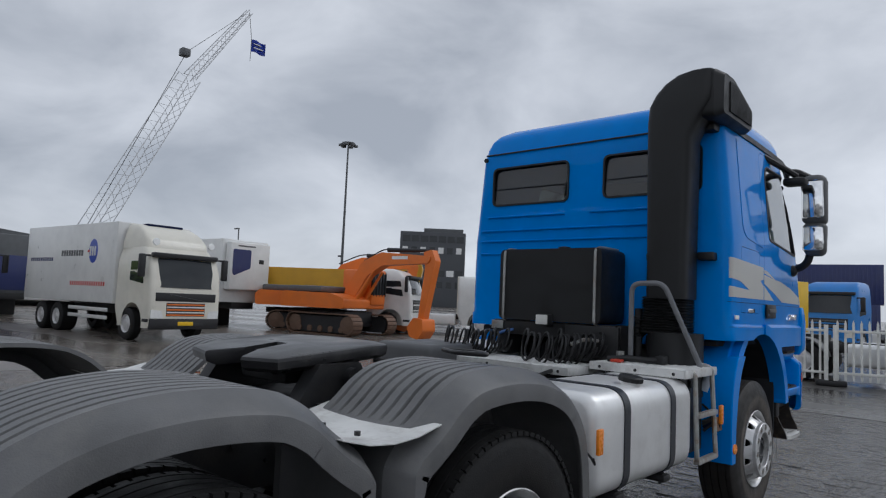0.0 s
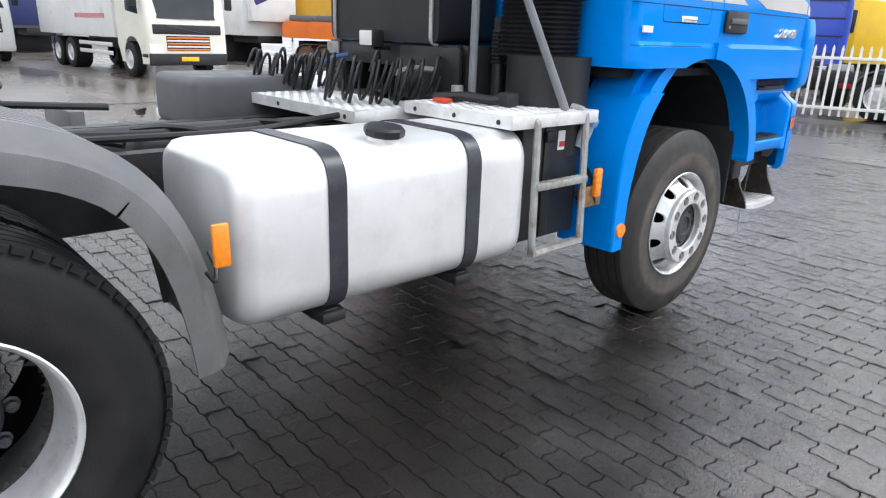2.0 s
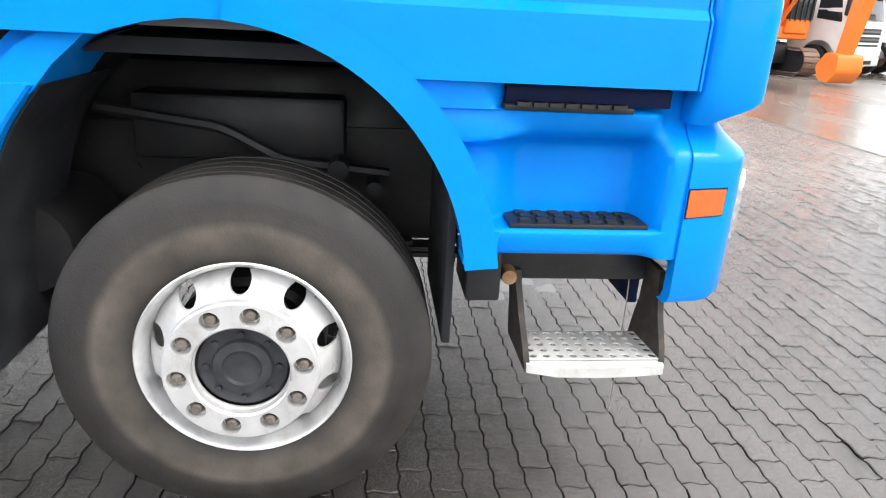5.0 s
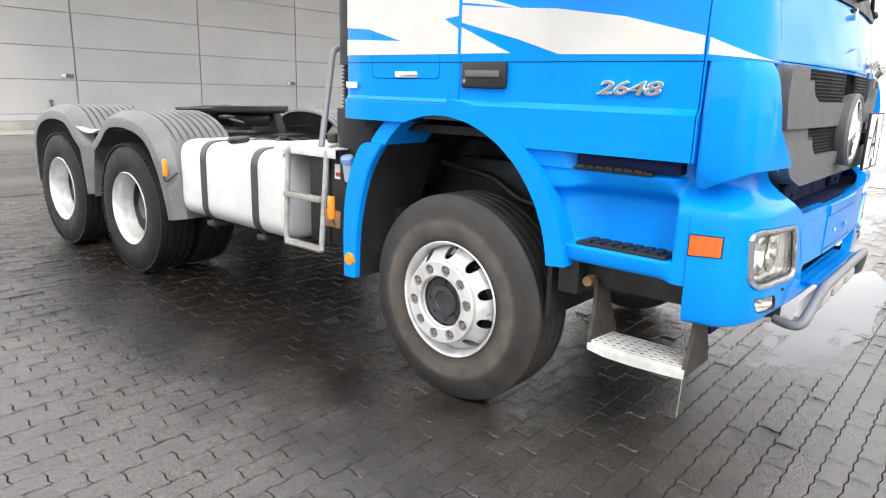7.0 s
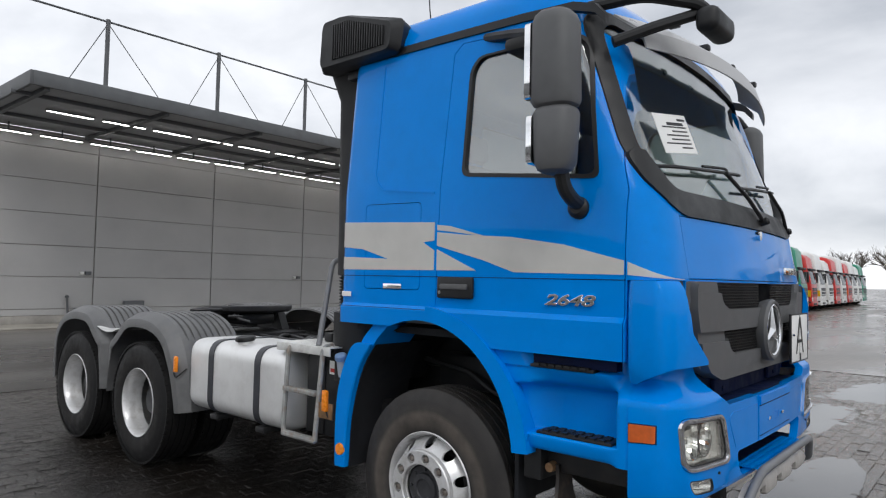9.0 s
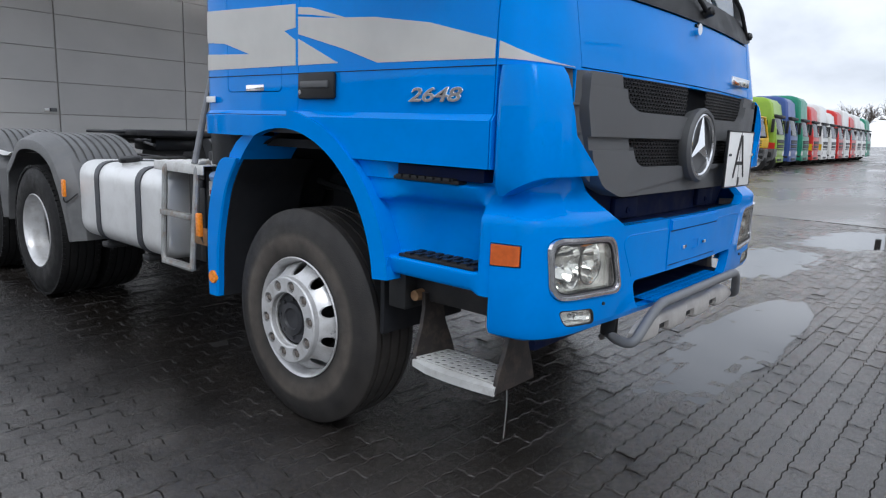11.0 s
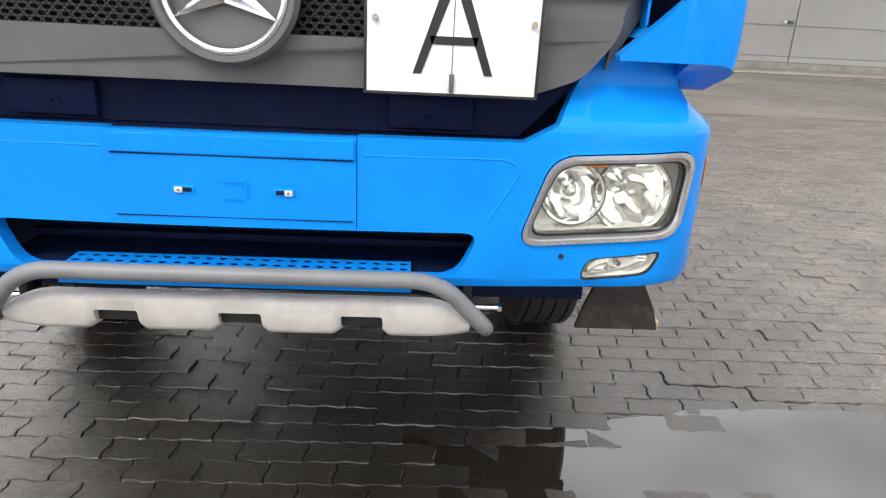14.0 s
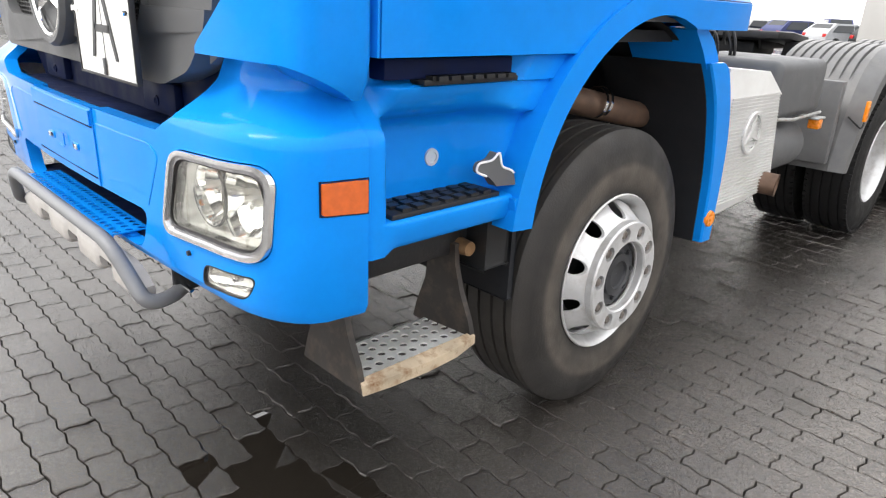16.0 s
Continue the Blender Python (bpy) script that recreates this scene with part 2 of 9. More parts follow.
def mesh_of(bm, name="mesh", angle=32):
    me = bpy.data.meshes.new(name)
    bmesh.ops.recalc_face_normals(bm, faces=bm.faces[:])
    bm.to_mesh(me)
    bm.free()
    me.polygons.foreach_set("use_smooth", [True] * len(me.polygons))
    me.set_sharp_from_angle(angle=radians(angle))
    return me


def part(name, bm, material, parent=None, label="", angle=32):
    me = mesh_of(bm, name, angle) if isinstance(bm, bmesh.types.BMesh) else bm
    if not isinstance(bm, bmesh.types.BMesh):
        me.polygons.foreach_set("use_smooth", [True] * len(me.polygons))
        me.set_sharp_from_angle(angle=radians(angle))
    me.materials.clear()
    me.materials.append(material)
    ob = new(name, me)
    if parent:
        ob.parent = parent
    if label:
        tagged(ob, label)
    return ob


def thing(name, label, category, m=None, group="", kind=""):
    ob = new(name)
    ob.empty_display_size = 0.2
    if m:
        ob.matrix_basis = m
    return tagged(ob, label, category, group, kind)


def bb(bm, x0, x1, y0, y1, z0, z1, bevel=0.0, seg=2):
    """A box, bevelled, added to bm."""
    made = bmesh.ops.create_cube(bm, size=1.0)["verts"]
    for v in made:
        v.co = Vector(((x0 + x1) / 2 + v.co.x * (x1 - x0), (y0 + y1) / 2 + v.co.y * (y1 - y0), (z0 + z1) / 2 + v.co.z * (z1 - z0)))
    if bevel:
        edges = list({e for v in made for e in v.link_edges})
        bmesh.ops.bevel(bm, geom=edges, offset=bevel, segments=seg, profile=0.5, affect="EDGES")
    return bm


def box(*a, **k):
    return bb(bmesh.new(), *a, **k)


def rings(bm, loops, closed=True, cap=True):
    """Loops of equal length joined by quads."""
    vs = [[bm.verts.new(p) for p in loop] for loop in loops]
    n = len(vs[0])
    for a, b in zip(vs, vs[1:]):
        for i in range(n if closed else n - 1):
            j = (i + 1) % n
            bm.faces.new((a[i], a[j], b[j], b[i]))
    if cap:
        bm.faces.new(vs[0][::-1])
        bm.faces.new(vs[-1])
    return vs


def axes_of(axis):
    a = Vector(axis).normalized()
    u = a.orthogonal().normalized() if abs(a.z) > 0.99 or abs(a.z) > 0.2 else Vector((0, 0, 1))
    u = (u - a * u.dot(a)).normalized()
    return a, u, a.cross(u)


def lathe(bm, profile, origin, axis, n=32, cap=False):
    """profile: (radius, along) pairs, turned round the axis."""
    a, u, w = axes_of(axis)
    o = Vector(origin)
    loops = [[o + a * h + (u * math.cos(2 * math.pi * i / n) + w * math.sin(2 * math.pi * i / n)) * r for i in range(n)] for r, h in profile]
    rings(bm, loops, True, cap)
    return bm


def cyl(bm, p0, p1, r0, r1=None, n=16):
    p0, p1 = Vector(p0), Vector(p1)
    d = p1 - p0
    return lathe(bm, [(r0, 0), (r0 if r1 is None else r1, d.length)], p0, d, n, True)


def smooth_path(pts, r, n=5):
    """A polyline with rounded corners."""
    pts = [Vector(p) for p in pts]
    out = [pts[0]]
    for a, b, c in zip(pts, pts[1:], pts[2:]):
        ra = min(r, (a - b).length * 0.49, (c - b).length * 0.49)
        s, e = b + (a - b).normalized() * ra, b + (c - b).normalized() * ra
        for i in range(n + 1):
            t = i / n
            out.append(s * (1 - t) ** 2 + b * 2 * t * (1 - t) + e * t * t)
    return out + [pts[-1]]


def tube(bm, pts, r, n=8, bend=0.0, cap=True):
    pts = smooth_path(pts, bend) if bend else [Vector(p) for p in pts]
    loops, u = [], None
    for i, p in enumerate(pts):
        d = (pts[min(i + 1, len(pts) - 1)] - pts[max(i - 1, 0)]).normalized()
        u = (u - d * u.dot(d)).normalized() if u is not None and (u - d * u.dot(d)).length > 1e-4 else d.orthogonal().normalized()
        w = d.cross(u)
        loops.append([p + (u * math.cos(2 * math.pi * k / n) + w * math.sin(2 * math.pi * k / n)) * r for k in range(n)])
    rings(bm, loops, True, cap)
    return bm


def rpoly(pts, r, n=4):
    """A 2D polygon with rounded corners."""
    out = []
    m = len(pts)
    for i in range(m):
        a, b, c = (Vector((*pts[(i + k - 1) % m], 0)) for k in range(3))
        ra = min(r, (a - b).length * 0.45, (c - b).length * 0.45)
        s, e = b + (a - b).normalized() * ra, b + (c - b).normalized() * ra
        for k in range(n + 1):
            t = k / n
            p = s * (1 - t) ** 2 + b * 2 * t * (1 - t) + e * t * t
            out.append((p.x, p.y))
    return out


def inset(pts, d):
    """A polygon drawn in towards its middle by about d."""
    cx, cy = sum(p[0] for p in pts) / len(pts), sum(p[1] for p in pts) / len(pts)
    w, h = max(abs(p[0] - cx) for p in pts), max(abs(p[1] - cy) for p in pts)
    return [(cx + (x - cx) * (1 - d / w), cy + (y - cy) * (1 - d / h)) for x, y in pts]


def prism(bm, pts, axis, a, b, bevel=0.0):
    """pts in the plane across the axis: (y, z) for x, (x, z) for y, (x, y) for z."""
    def at(p, v):
        return {"x": (v, p[0], p[1]), "y": (p[0], v, p[1]), "z": (p[0], p[1], v)}[axis]
    vs = rings(bm, [[at(p, a) for p in pts], [at(p, b) for p in pts]])
    if bevel:
        edges = list({e for loop in vs for v in loop for e in v.link_edges if len(e.link_faces) == 2 and e.calc_face_angle(0) > 0.6})
        bmesh.ops.bevel(bm, geom=edges, offset=bevel, segments=2, profile=0.5, affect="EDGES")
    return bm


def px(pts, axis, a, b, bevel=0.0):
    return prism(bmesh.new(), pts, axis, a, b, bevel)


def joined(*bms):
    out = bmesh.new()
    for b in bms:
        me = bpy.data.meshes.new("t")
        b.to_mesh(me)
        b.free()
        out.from_mesh(me)
        bpy.data.meshes.remove(me)
    return out


def carve(me, bm_cut, op="DIFFERENCE"):
    """A new mesh: me cut by, or met with, the solid bm_cut."""
    bmesh.ops.recalc_face_normals(bm_cut, faces=bm_cut.faces[:])
    cut = bpy.data.meshes.new("cut")
    bm_cut.to_mesh(cut)
    bm_cut.free()
    oa, ob = new("carved", me), new("cutter", cut)
    mod = oa.modifiers.new("carve", "BOOLEAN")
    mod.operation, mod.object, mod.solver = op, ob, "EXACT"
    dg = bpy.context.evaluated_depsgraph_get()
    dg.update()
    res = bpy.data.meshes.new_from_object(oa.evaluated_get(dg))
    bpy.data.objects.remove(oa)
    bpy.data.objects.remove(ob)
    bpy.data.meshes.remove(cut)
    return res


def carve_all(me, cuts):
    for c in cuts:
        me = carve(me, c)
    return me


def raw(bm):
    bmesh.ops.recalc_face_normals(bm, faces=bm.faces[:])
    me = bpy.data.meshes.new("raw")
    bm.to_mesh(me)
    bm.free()
    return me


def ip(v, table):
    xs, ys = [t[0] for t in table], [t[1] for t in table]
    return float(np.interp(v, xs, ys))


def perforated(bm, m, nx, ny, cell, r, thick):
    """A plate of nx by ny cells with a round hole in each, laid by the pose m."""
    grid = {}
    def vert(key, co):
        if key not in grid:
            grid[key] = bm.verts.new(m @ Vector(co))
        return grid[key]
    for lay, z in ((0, 0.0), (1, -thick)):
        for i in range(nx):
            for j in range(ny):
                cx, cy = (i + 0.5) * cell, (j + 0.5) * cell
                ring_o, ring_i = [], []
                for k, (dx, dy) in enumerate(((-1, -1), (0, -1), (1, -1), (1, 0), (1, 1), (0, 1), (-1, 1), (-1, 0))):
                    ring_o.append(vert((lay, 2 * i + 1 + dx, 2 * j + 1 + dy), (cx + dx * cell / 2, cy + dy * cell / 2, z)))
                    d = math.hypot(dx, dy)
                    ring_i.append(vert((lay, i, j, k), (cx + dx / d * r, cy + dy / d * r, z)))
                for k in range(8):
                    q = (k + 1) % 8
                    bm.faces.new((ring_o[k], ring_o[q], ring_i[q], ring_i[k]))
    for i in range(nx):
        for j in range(ny):
            for k in range(8):
                q = (k + 1) % 8
                bm.faces.new([grid[(a, i, j, c)] for a, c in ((0, k), (0, q), (1, q), (1, k))])
    edge = [e for e in bm.edges if len(e.link_faces) == 1]
    bmesh.ops.bridge_loops(bm, edges=edge)
    return bm

# ---- the blue tractor truck: y is its way ahead, the front axle at y = 0 ----
truck = thing("tractor_truck", "bright blue three-axle tractor truck with silver side stripe", "truck")
HALF = ((1.33, 1.238), (1.508, 1.240), (1.532, 1.220), (2.2, 1.218), (2.3, 1.208), (3.0, 1.15), (3.118, 1.14), (3.191, 1.11), (3.25, 1.06), (3.301, 0.97), (3.331, 0.84))
NOSE = ((1.33, 1.447), (1.72, 1.45), (2.03, 1.405), (2.95, 1.075), (3.059, 1.035), (3.147, 0.985), (3.22, 0.92), (3.279, 0.83), (3.331, 0.66))
TAIL = ((1.33, -0.715), (3.0, -0.71), (3.118, -0.675), (3.191, -0.65), (3.25, -0.61), (3.301, -0.53), (3.331, -0.42))


def cab_loop(z, off):
    w, f, t = ip(z, HALF) - off, ip(z, NOSE) - off, ip(z, TAIL) + off
    rb, h = 0.07, []
    h += [(0.0, t), (w * 0.35, t), (w * 0.7, t), (w - rb, t)]
    h += [(w - rb + rb * math.sin(a), t + rb - rb * math.cos(a)) for a in (0.5, 1.07, 1.5708)]
    ys = f - 0.30
    h += [(w, t + rb + (ys - t - rb) * k / 7) for k in range(1, 7)]
    e = 0.55 + 0.33 * min(1.0, max(0.0, (z - 1.66) / 0.45))
    for k in range(9):
        a = k / 8 * math.pi / 2
        h.append((w - 0.30 + 0.30 * max(0.0, math.cos(a)) ** e, ys + (0.30 - 0.055) * math.sin(a) ** e))
    h += [((w - 0.30) * k, f - 0.055 * k * k) for k in (0.75, 0.5, 0.25, 0.0)]
    full = h + [(-x, y) for x, y in h[-2:0:-1]]
    return full


CAB_Z = (1.34, 1.42, 1.508, 1.532, 1.64, 1.72, 1.86, 2.03, 2.12, 2.2, 2.3, 2.45, 2.6, 2.75, 2.88, 2.95, 3.0, 3.059, 3.118, 3.154, 3.191, 3.22, 3.25, 3.279, 3.301, 3.331)


def cab_shell(off, thick):
    bm = bmesh.new()
    out = [[(x, y, z) for x, y in cab_loop(z, off)] for z in CAB_Z]
    inn = [[(x, y, z - (thick if z > 3.0 else 0)) for x, y in cab_loop(z, off + thick)] for z in CAB_Z]
    rings(bm, inn[::-1] + out)
    return raw(bm)


DOOR = [(0.095, 1.30), (0.095, 1.46), (0.12, 2.25), (0.15, 2.95), (0.21, 3.0), (0.93, 2.965), (1.06, 2.88), (1.19, 2.20), (1.213, 2.10), (1.213, 1.30)]
SIDE_WIN = [(0.265, 2.24), (0.275, 2.83), (0.33, 2.90), (0.93, 2.90), (0.99, 2.84), (1.085, 2.16)]
HATCH = [(-0.48, 1.62), (-0.48, 2.13), (-0.02, 2.12), (-0.02, 1.62)]
SCREEN = rpoly([(-0.98, 2.10), (0.98, 2.10), (1.12, 2.27), (1.055, 3.0), (-1.055, 3.0), (-1.12, 2.27)], 0.12, 6)
BACK_WIN = rpoly([(-1.0, 2.54), (-0.17, 2.54), (-0.17, 2.905), (-1.0, 2.905)], 0.06)
BACK_WIN_R = [(-x, z) for x, z in BACK_WIN]
ARCH = [(0.645 * math.cos(a), 0.78 + 0.675 * math.sin(a)) for a in np.linspace(-0.9, math.pi + 0.9, 40)]
UNDER = [(-0.80, 1.2), (-0.80, 1.41), (0.05, 1.41), (0.10, 1.2)]
NOSE_CUT = [(-0.985, 1.2), (-0.985, 1.698), (0.985, 1.698), (0.985, 1.2)]
FLAP = [(-0.955, 1.708), (-0.965, 2.0), (0.965, 2.0), (0.955, 1.708)]
CAP = [(1.219, 1.25), (1.219, 1.700), (1.7, 1.700), (1.7, 1.25)]


def sides(pts, x0, x1):
    return joined(*[px(pts, "x", s * x0, s * x1) for s in (1, -1)])


skin = cab_shell(0.0, 0.045)
body = carve_all(skin, (
    *[px(DOOR, "x", s * 0.85, s * 1.4) for s in (1, -1)],
    *[px(rpoly(HATCH, 0.03), "x", s * 1.0, s * 1.4) for s in (1, -1)],
    *[px(CAP, "x", s * 0.992, s * 1.4) for s in (1, -1)],
    px(SCREEN, "y", 0.75, 1.8), px(BACK_WIN, "y", -1.0, -0.5), px(BACK_WIN_R, "y", -1.0, -0.5),
    px(NOSE_CUT, "y", 1.1, 1.8), px(FLAP, "y", 1.15, 1.8)))
body = carve_all(body, [px(p, "x", s * 0.9, s * 1.5) for p in (ARCH, UNDER) for s in (1, -1)])
cab = part("cab_body", body, M_BLUE, truck, "blue painted steel cab body")
thin = cab_shell(-0.004, 0.024)
for s in (1, -1):
    d = carve(skin, px(inset(DOOR, 0.005), "x", s * 0.85, s * 1.4), "INTERSECT")
    d = carve(d, px(rpoly(SIDE_WIN, 0.05), "x", s * 0.7, s * 1.5))
    d = carve(d, px(ARCH, "x", s * 0.6, s * 1.5))
    door = part("door", d, M_BLUE, truck, "blue cab door")
    seal = carve(thin, px(rpoly(SIDE_WIN, 0.05), "x", s * 0.8, s * 1.4), "INTERSECT")
    seal = carve(seal, px(inset(rpoly(SIDE_WIN, 0.05), 0.022), "x", s * 0.7, s * 1.5))
    part("window_seal", seal, M_BLACK, door, "black rubber window seal")
    g = carve(cab_shell(0.012, 0.006), px(inset(rpoly(SIDE_WIN, 0.05), 0.01), "x", s * 0.8, s * 1.4), "INTERSECT")
    gl = part("window_glass", g, M_GLASS_S, door, "tinted door window glass")
    gl.visible_shadow = False
    hatch = carve(skin, px(inset(rpoly(HATCH, 0.03), 0.004), "x", s * 1.0, s * 1.4), "INTERSECT")
    part("locker_hatch", hatch, M_BLUE, truck, "blue side locker hatch")
    bm = bmesh.new()
    plan = rpoly([(0.88, 1.222), (1.243, 1.222), (1.243, 1.395), (1.12, 1.445), (0.88, 1.475)], 0.05, 6)
    rings(bm, [[(s * (x - i * max(0.0, (x - 1.0) / 0.24)), y - q * max(0.0, (y - 1.25) / 0.2), z) for x, y in plan]
               for z, i, q in ((1.25, 0.03, 0.0), (1.29, 0.008, 0.0), (1.34, 0.0, 0.0), (1.55, 0.0, 0.0), (1.62, 0.003, 0.01), (1.67, 0.010, 0.025), (1.698, 0.016, 0.045))])
    hole = [(s * x, y) for x, y in rpoly([(0.70, 1.255), (1.213, 1.255), (1.213, 1.365), (1.10, 1.415), (0.70, 1.442)], 0.03, 4)]
    mouth = lambda: px([(s * 0.6, 1.15), (s * 0.93, 1.15), (s * 0.91, 1.34), (s * 0.99, 1.41), (s * 1.055, 1.47), (s * 1.085, 1.58), (s * 1.09, 1.72), (s * 0.6, 1.72)], "y", 1.1, 1.8)
    cap = carve_all(raw(bm), (px(hole, "z", 1.405, 1.682), mouth(),
        px([(1.18, 1.2), (1.7, 1.2), (1.7, 1.345), (1.42, 1.325), (1.30, 1.27)], "x", s * 0.8, s * 1.3),
        px([(s * 0.80, 1.2), (s * 1.10, 1.2), (s * 1.10, 1.385), (s * 0.80, 1.375)], "y", 1.0, 1.42)))
    cap = part("corner_panel", cap, M_BLUE, truck, "blue front corner panel")
    # navy lining puts the recess shade into the colour
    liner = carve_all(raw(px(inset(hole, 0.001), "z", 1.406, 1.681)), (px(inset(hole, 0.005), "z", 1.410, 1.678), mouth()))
    part("recess", liner, M_NAVY, cap, "shade-dark navy lining of the recess beside the grille")
    for z in (1.475, 1.575):
        part("slat", box(*sorted((s * 0.90, s * 1.20)), 1.355, 1.40, z, z + 0.010, bevel=0.002), M_GREY, cap, "thin grey slat")
flap = carve(skin, px(inset(FLAP, 0.004), "y", 1.15, 1.8), "INTERSECT")
part("front_flap", flap, M_BLUE, truck, "blue front service flap")
g = carve(cab_shell(0.014, 0.006), px(inset(SCREEN, -0.012), "y", 0.75, 1.8), "INTERSECT")
ws = part("windscreen", g, M_GLASS, truck, "large tinted windscreen")
ws.visible_shadow = False
seal = carve(carve(thin, px(inset(SCREEN, -0.045), "y", 0.75, 1.8), "INTERSECT"), px(inset(SCREEN, 0.022), "y", 0.6, 1.9))
part("windscreen_seal", seal, M_BLACK, truck, "black windscreen surround")
cowl = carve(carve(cab_shell(-0.010, 0.03), px(rpoly([(-1.165, 2.30), (-1.14, 2.16), (-1.02, 2.03), (-0.9, 2.0), (0.9, 2.0), (1.02, 2.03), (1.14, 2.16), (1.165, 2.30)], 0.06, 5), "y", 0.9, 1.8), "INTERSECT"),
             px(rpoly([(-0.95, 2.125), (0.95, 2.125), (1.085, 2.29), (1.08, 2.5), (-1.08, 2.5), (-1.085, 2.29)], 0.12, 6), "y", 0.6, 1.9))
part("wiper_cowl", cowl, M_BLACK, truck, "black plastic wiper cowl")
for win in (BACK_WIN, BACK_WIN_R):
    bm = bmesh.new()
    prism(bm, inset(win, 0.012), "y", -0.701, -0.695)
    for v in bm.verts:
        v.co.y += (v.co.z - 2.72) * 0.075
    gl = part("rear_window", bm, M_GLASS_D, truck, "dark rear cab window")
    gl.visible_shadow = False
    seal = carve(raw(px(inset(win, -0.004), "y", -0.724, -0.685)), px(inset(win, 0.011), "y", -0.8, -0.6))
    part("seal", seal, M_BLACK, gl, "black rubber seal")

# seams between the cab panels
for s in (1, -1):
    for seam in ([(-0.70, 1.697), (1.21, 1.697), (1.21, 1.7005), (-0.70, 1.7005)], [(-0.70, 1.512), (0.09, 1.512), (0.09, 1.515), (-0.70, 1.515)]):
        part("panel_seam", carve(cab_shell(-0.0015, 0.005), px(seam, "x", s * 1.0, s * 1.4), "INTERSECT"), M_NAVY, truck, "thin dark panel seam")

# pressed ribs and roof gutter on the cab back and sides
for z, x0, x1 in ((2.43, -1.05, -0.2), (2.43, 0.05, 0.75), (2.30, -1.12, 0.85), (2.20, -1.12, 0.85), (2.08, -1.12, -0.5)):
    bm = bmesh.new()
    tube(bm, [(x0, -0.713, z), (x0 + 0.03, -0.722, z), (x1 - 0.03, -0.722, z), (x1, -0.713, z)], 0.009, 6)
    part("pressed_rib", bm, M_BLUE, truck)
bm = bmesh.new()
tube(bm, [(-1.10, -0.712, 3.045), (1.10, -0.712, 3.045)], 0.008, 6)
part("roof_seam", bm, M_BLACK, truck, "dark roof seam")
for s in (1, -1):
    bm = bmesh.new()
    loops = []
    for y, z in ((-0.62, 3.06), (0.0, 3.055), (0.6, 3.045), (0.9, 3.03), (1.02, 2.99), (1.08, 2.92)):
        w = ip(z, HALF) + 0.004
        loops.append([(s * (w - 0.03), y, z - 0.025), (s * (w + 0.008), y, z - 0.022), (s * (w + 0.006), y, z + 0.022), (s * (w - 0.03), y, z + 0.03)])
    rings(bm, loops)
    part("roof_gutter", bm, M_BLACK, truck, "black roof gutter strip")
    line = [(-0.405, 2.99), (-0.417, 2.99), (-0.417, 2.30), (-0.40, 2.25), (-0.34, 2.205), (0.08, 2.16), (0.08, 2.172), (-0.335, 2.217), (-0.385, 2.26), (-0.405, 2.31)]
    part("press_line", carve(cab_shell(-0.004, 0.006), px(line, "x", s * 1.0, s * 1.4), "INTERSECT"), M_BLUE, truck)
for x, y in ((-1.10, -0.705), (1.10, -0.705)):
    bm = bmesh.new()
    cyl(bm, (x, y, 3.0), (x, y - 0.02, 3.0), 0.022, n=10)
    part("marker_lamp", bm, M_BLACK, truck)

# silver flame stripe on both sides
STRIPES = ([(-0.69, 2.03), (0.085, 2.0), (0.085, 1.90), (0.0, 1.89), (0.085, 1.845), (0.085, 1.735), (-0.69, 1.735), (-0.69, 1.815), (-0.28, 1.80), (-0.5, 1.86), (-0.69, 1.875)],
           [(0.105, 1.985), (0.2, 1.975), (0.45, 1.91), (0.2, 1.945), (0.105, 1.955)],
           [(0.105, 1.945), (0.3, 1.925), (0.6, 1.905), (0.9, 1.862), (1.205, 1.785), (1.205, 1.722), (0.62, 1.728), (0.42, 1.79), (0.105, 1.87)],
           [(0.105, 1.85), (0.38, 1.735), (0.105, 1.735)],
           [(1.222, 1.78), (1.40, 1.705), (1.222, 1.722)])
for s in (1, -1):
    for p in STRIPES:
        decal = carve(cab_shell(-0.0022, 0.004), px(p, "x", s * 1.0, s * 1.4), "INTERSECT")
        part("side_stripe", decal, M_SILVER, truck, "pale silver flame stripe decal")

# door handles, model number, small badges
for s in (1, -1):
    bm = box(s * 1.222, s * 1.243, 0.125, 0.375, 1.585, 1.70, bevel=0.012)
    h = part("door_handle", bm, M_BLACK, truck, "black recessed door handle")
    part("grip", box(s * 1.240, s * 1.254, 0.155, 0.345, 1.632, 1.662, bevel=0.006), M_GREY, h, "dark grey grip bar")
    part("lock", cyl(bmesh.new(), (s * 1.24, 0.15, 1.615), (s * 1.247, 0.15, 1.615), 0.010, n=10), M_CHROME, h)
    part("badge", box(s * 1.219, s * 1.226, -0.31, -0.16, 1.625, 1.655, bevel=0.003), M_CHROME, truck, "small silver badge with unreadable marks")
    part("sticker", box(s * 1.231, s * 1.239, -0.66, -0.58, 1.57, 1.60, bevel=0.001), M_PAPER, truck, "small white sticker")


def lettering(name, text, size, depth, m, material, parent, label):
    cu = bpy.data.curves.new(name, "FONT")
    cu.body, cu.size, cu.extrude, cu.bevel_depth, cu.shear = text, size, depth, 0.0015, 0.25
    cu.offset = 0.0008
    cu.align_x = "CENTER"
    ob = new(name, cu)
    dg = bpy.context.evaluated_depsgraph_get()
    dg.update()
    me = bpy.data.meshes.new_from_object(ob.evaluated_get(dg))
    bpy.data.objects.remove(ob)
    me.transform(m)
    me.materials.clear()
    me.materials.append(material)
    o = new(name, me)
    o.parent = parent
    return tagged(o, label)


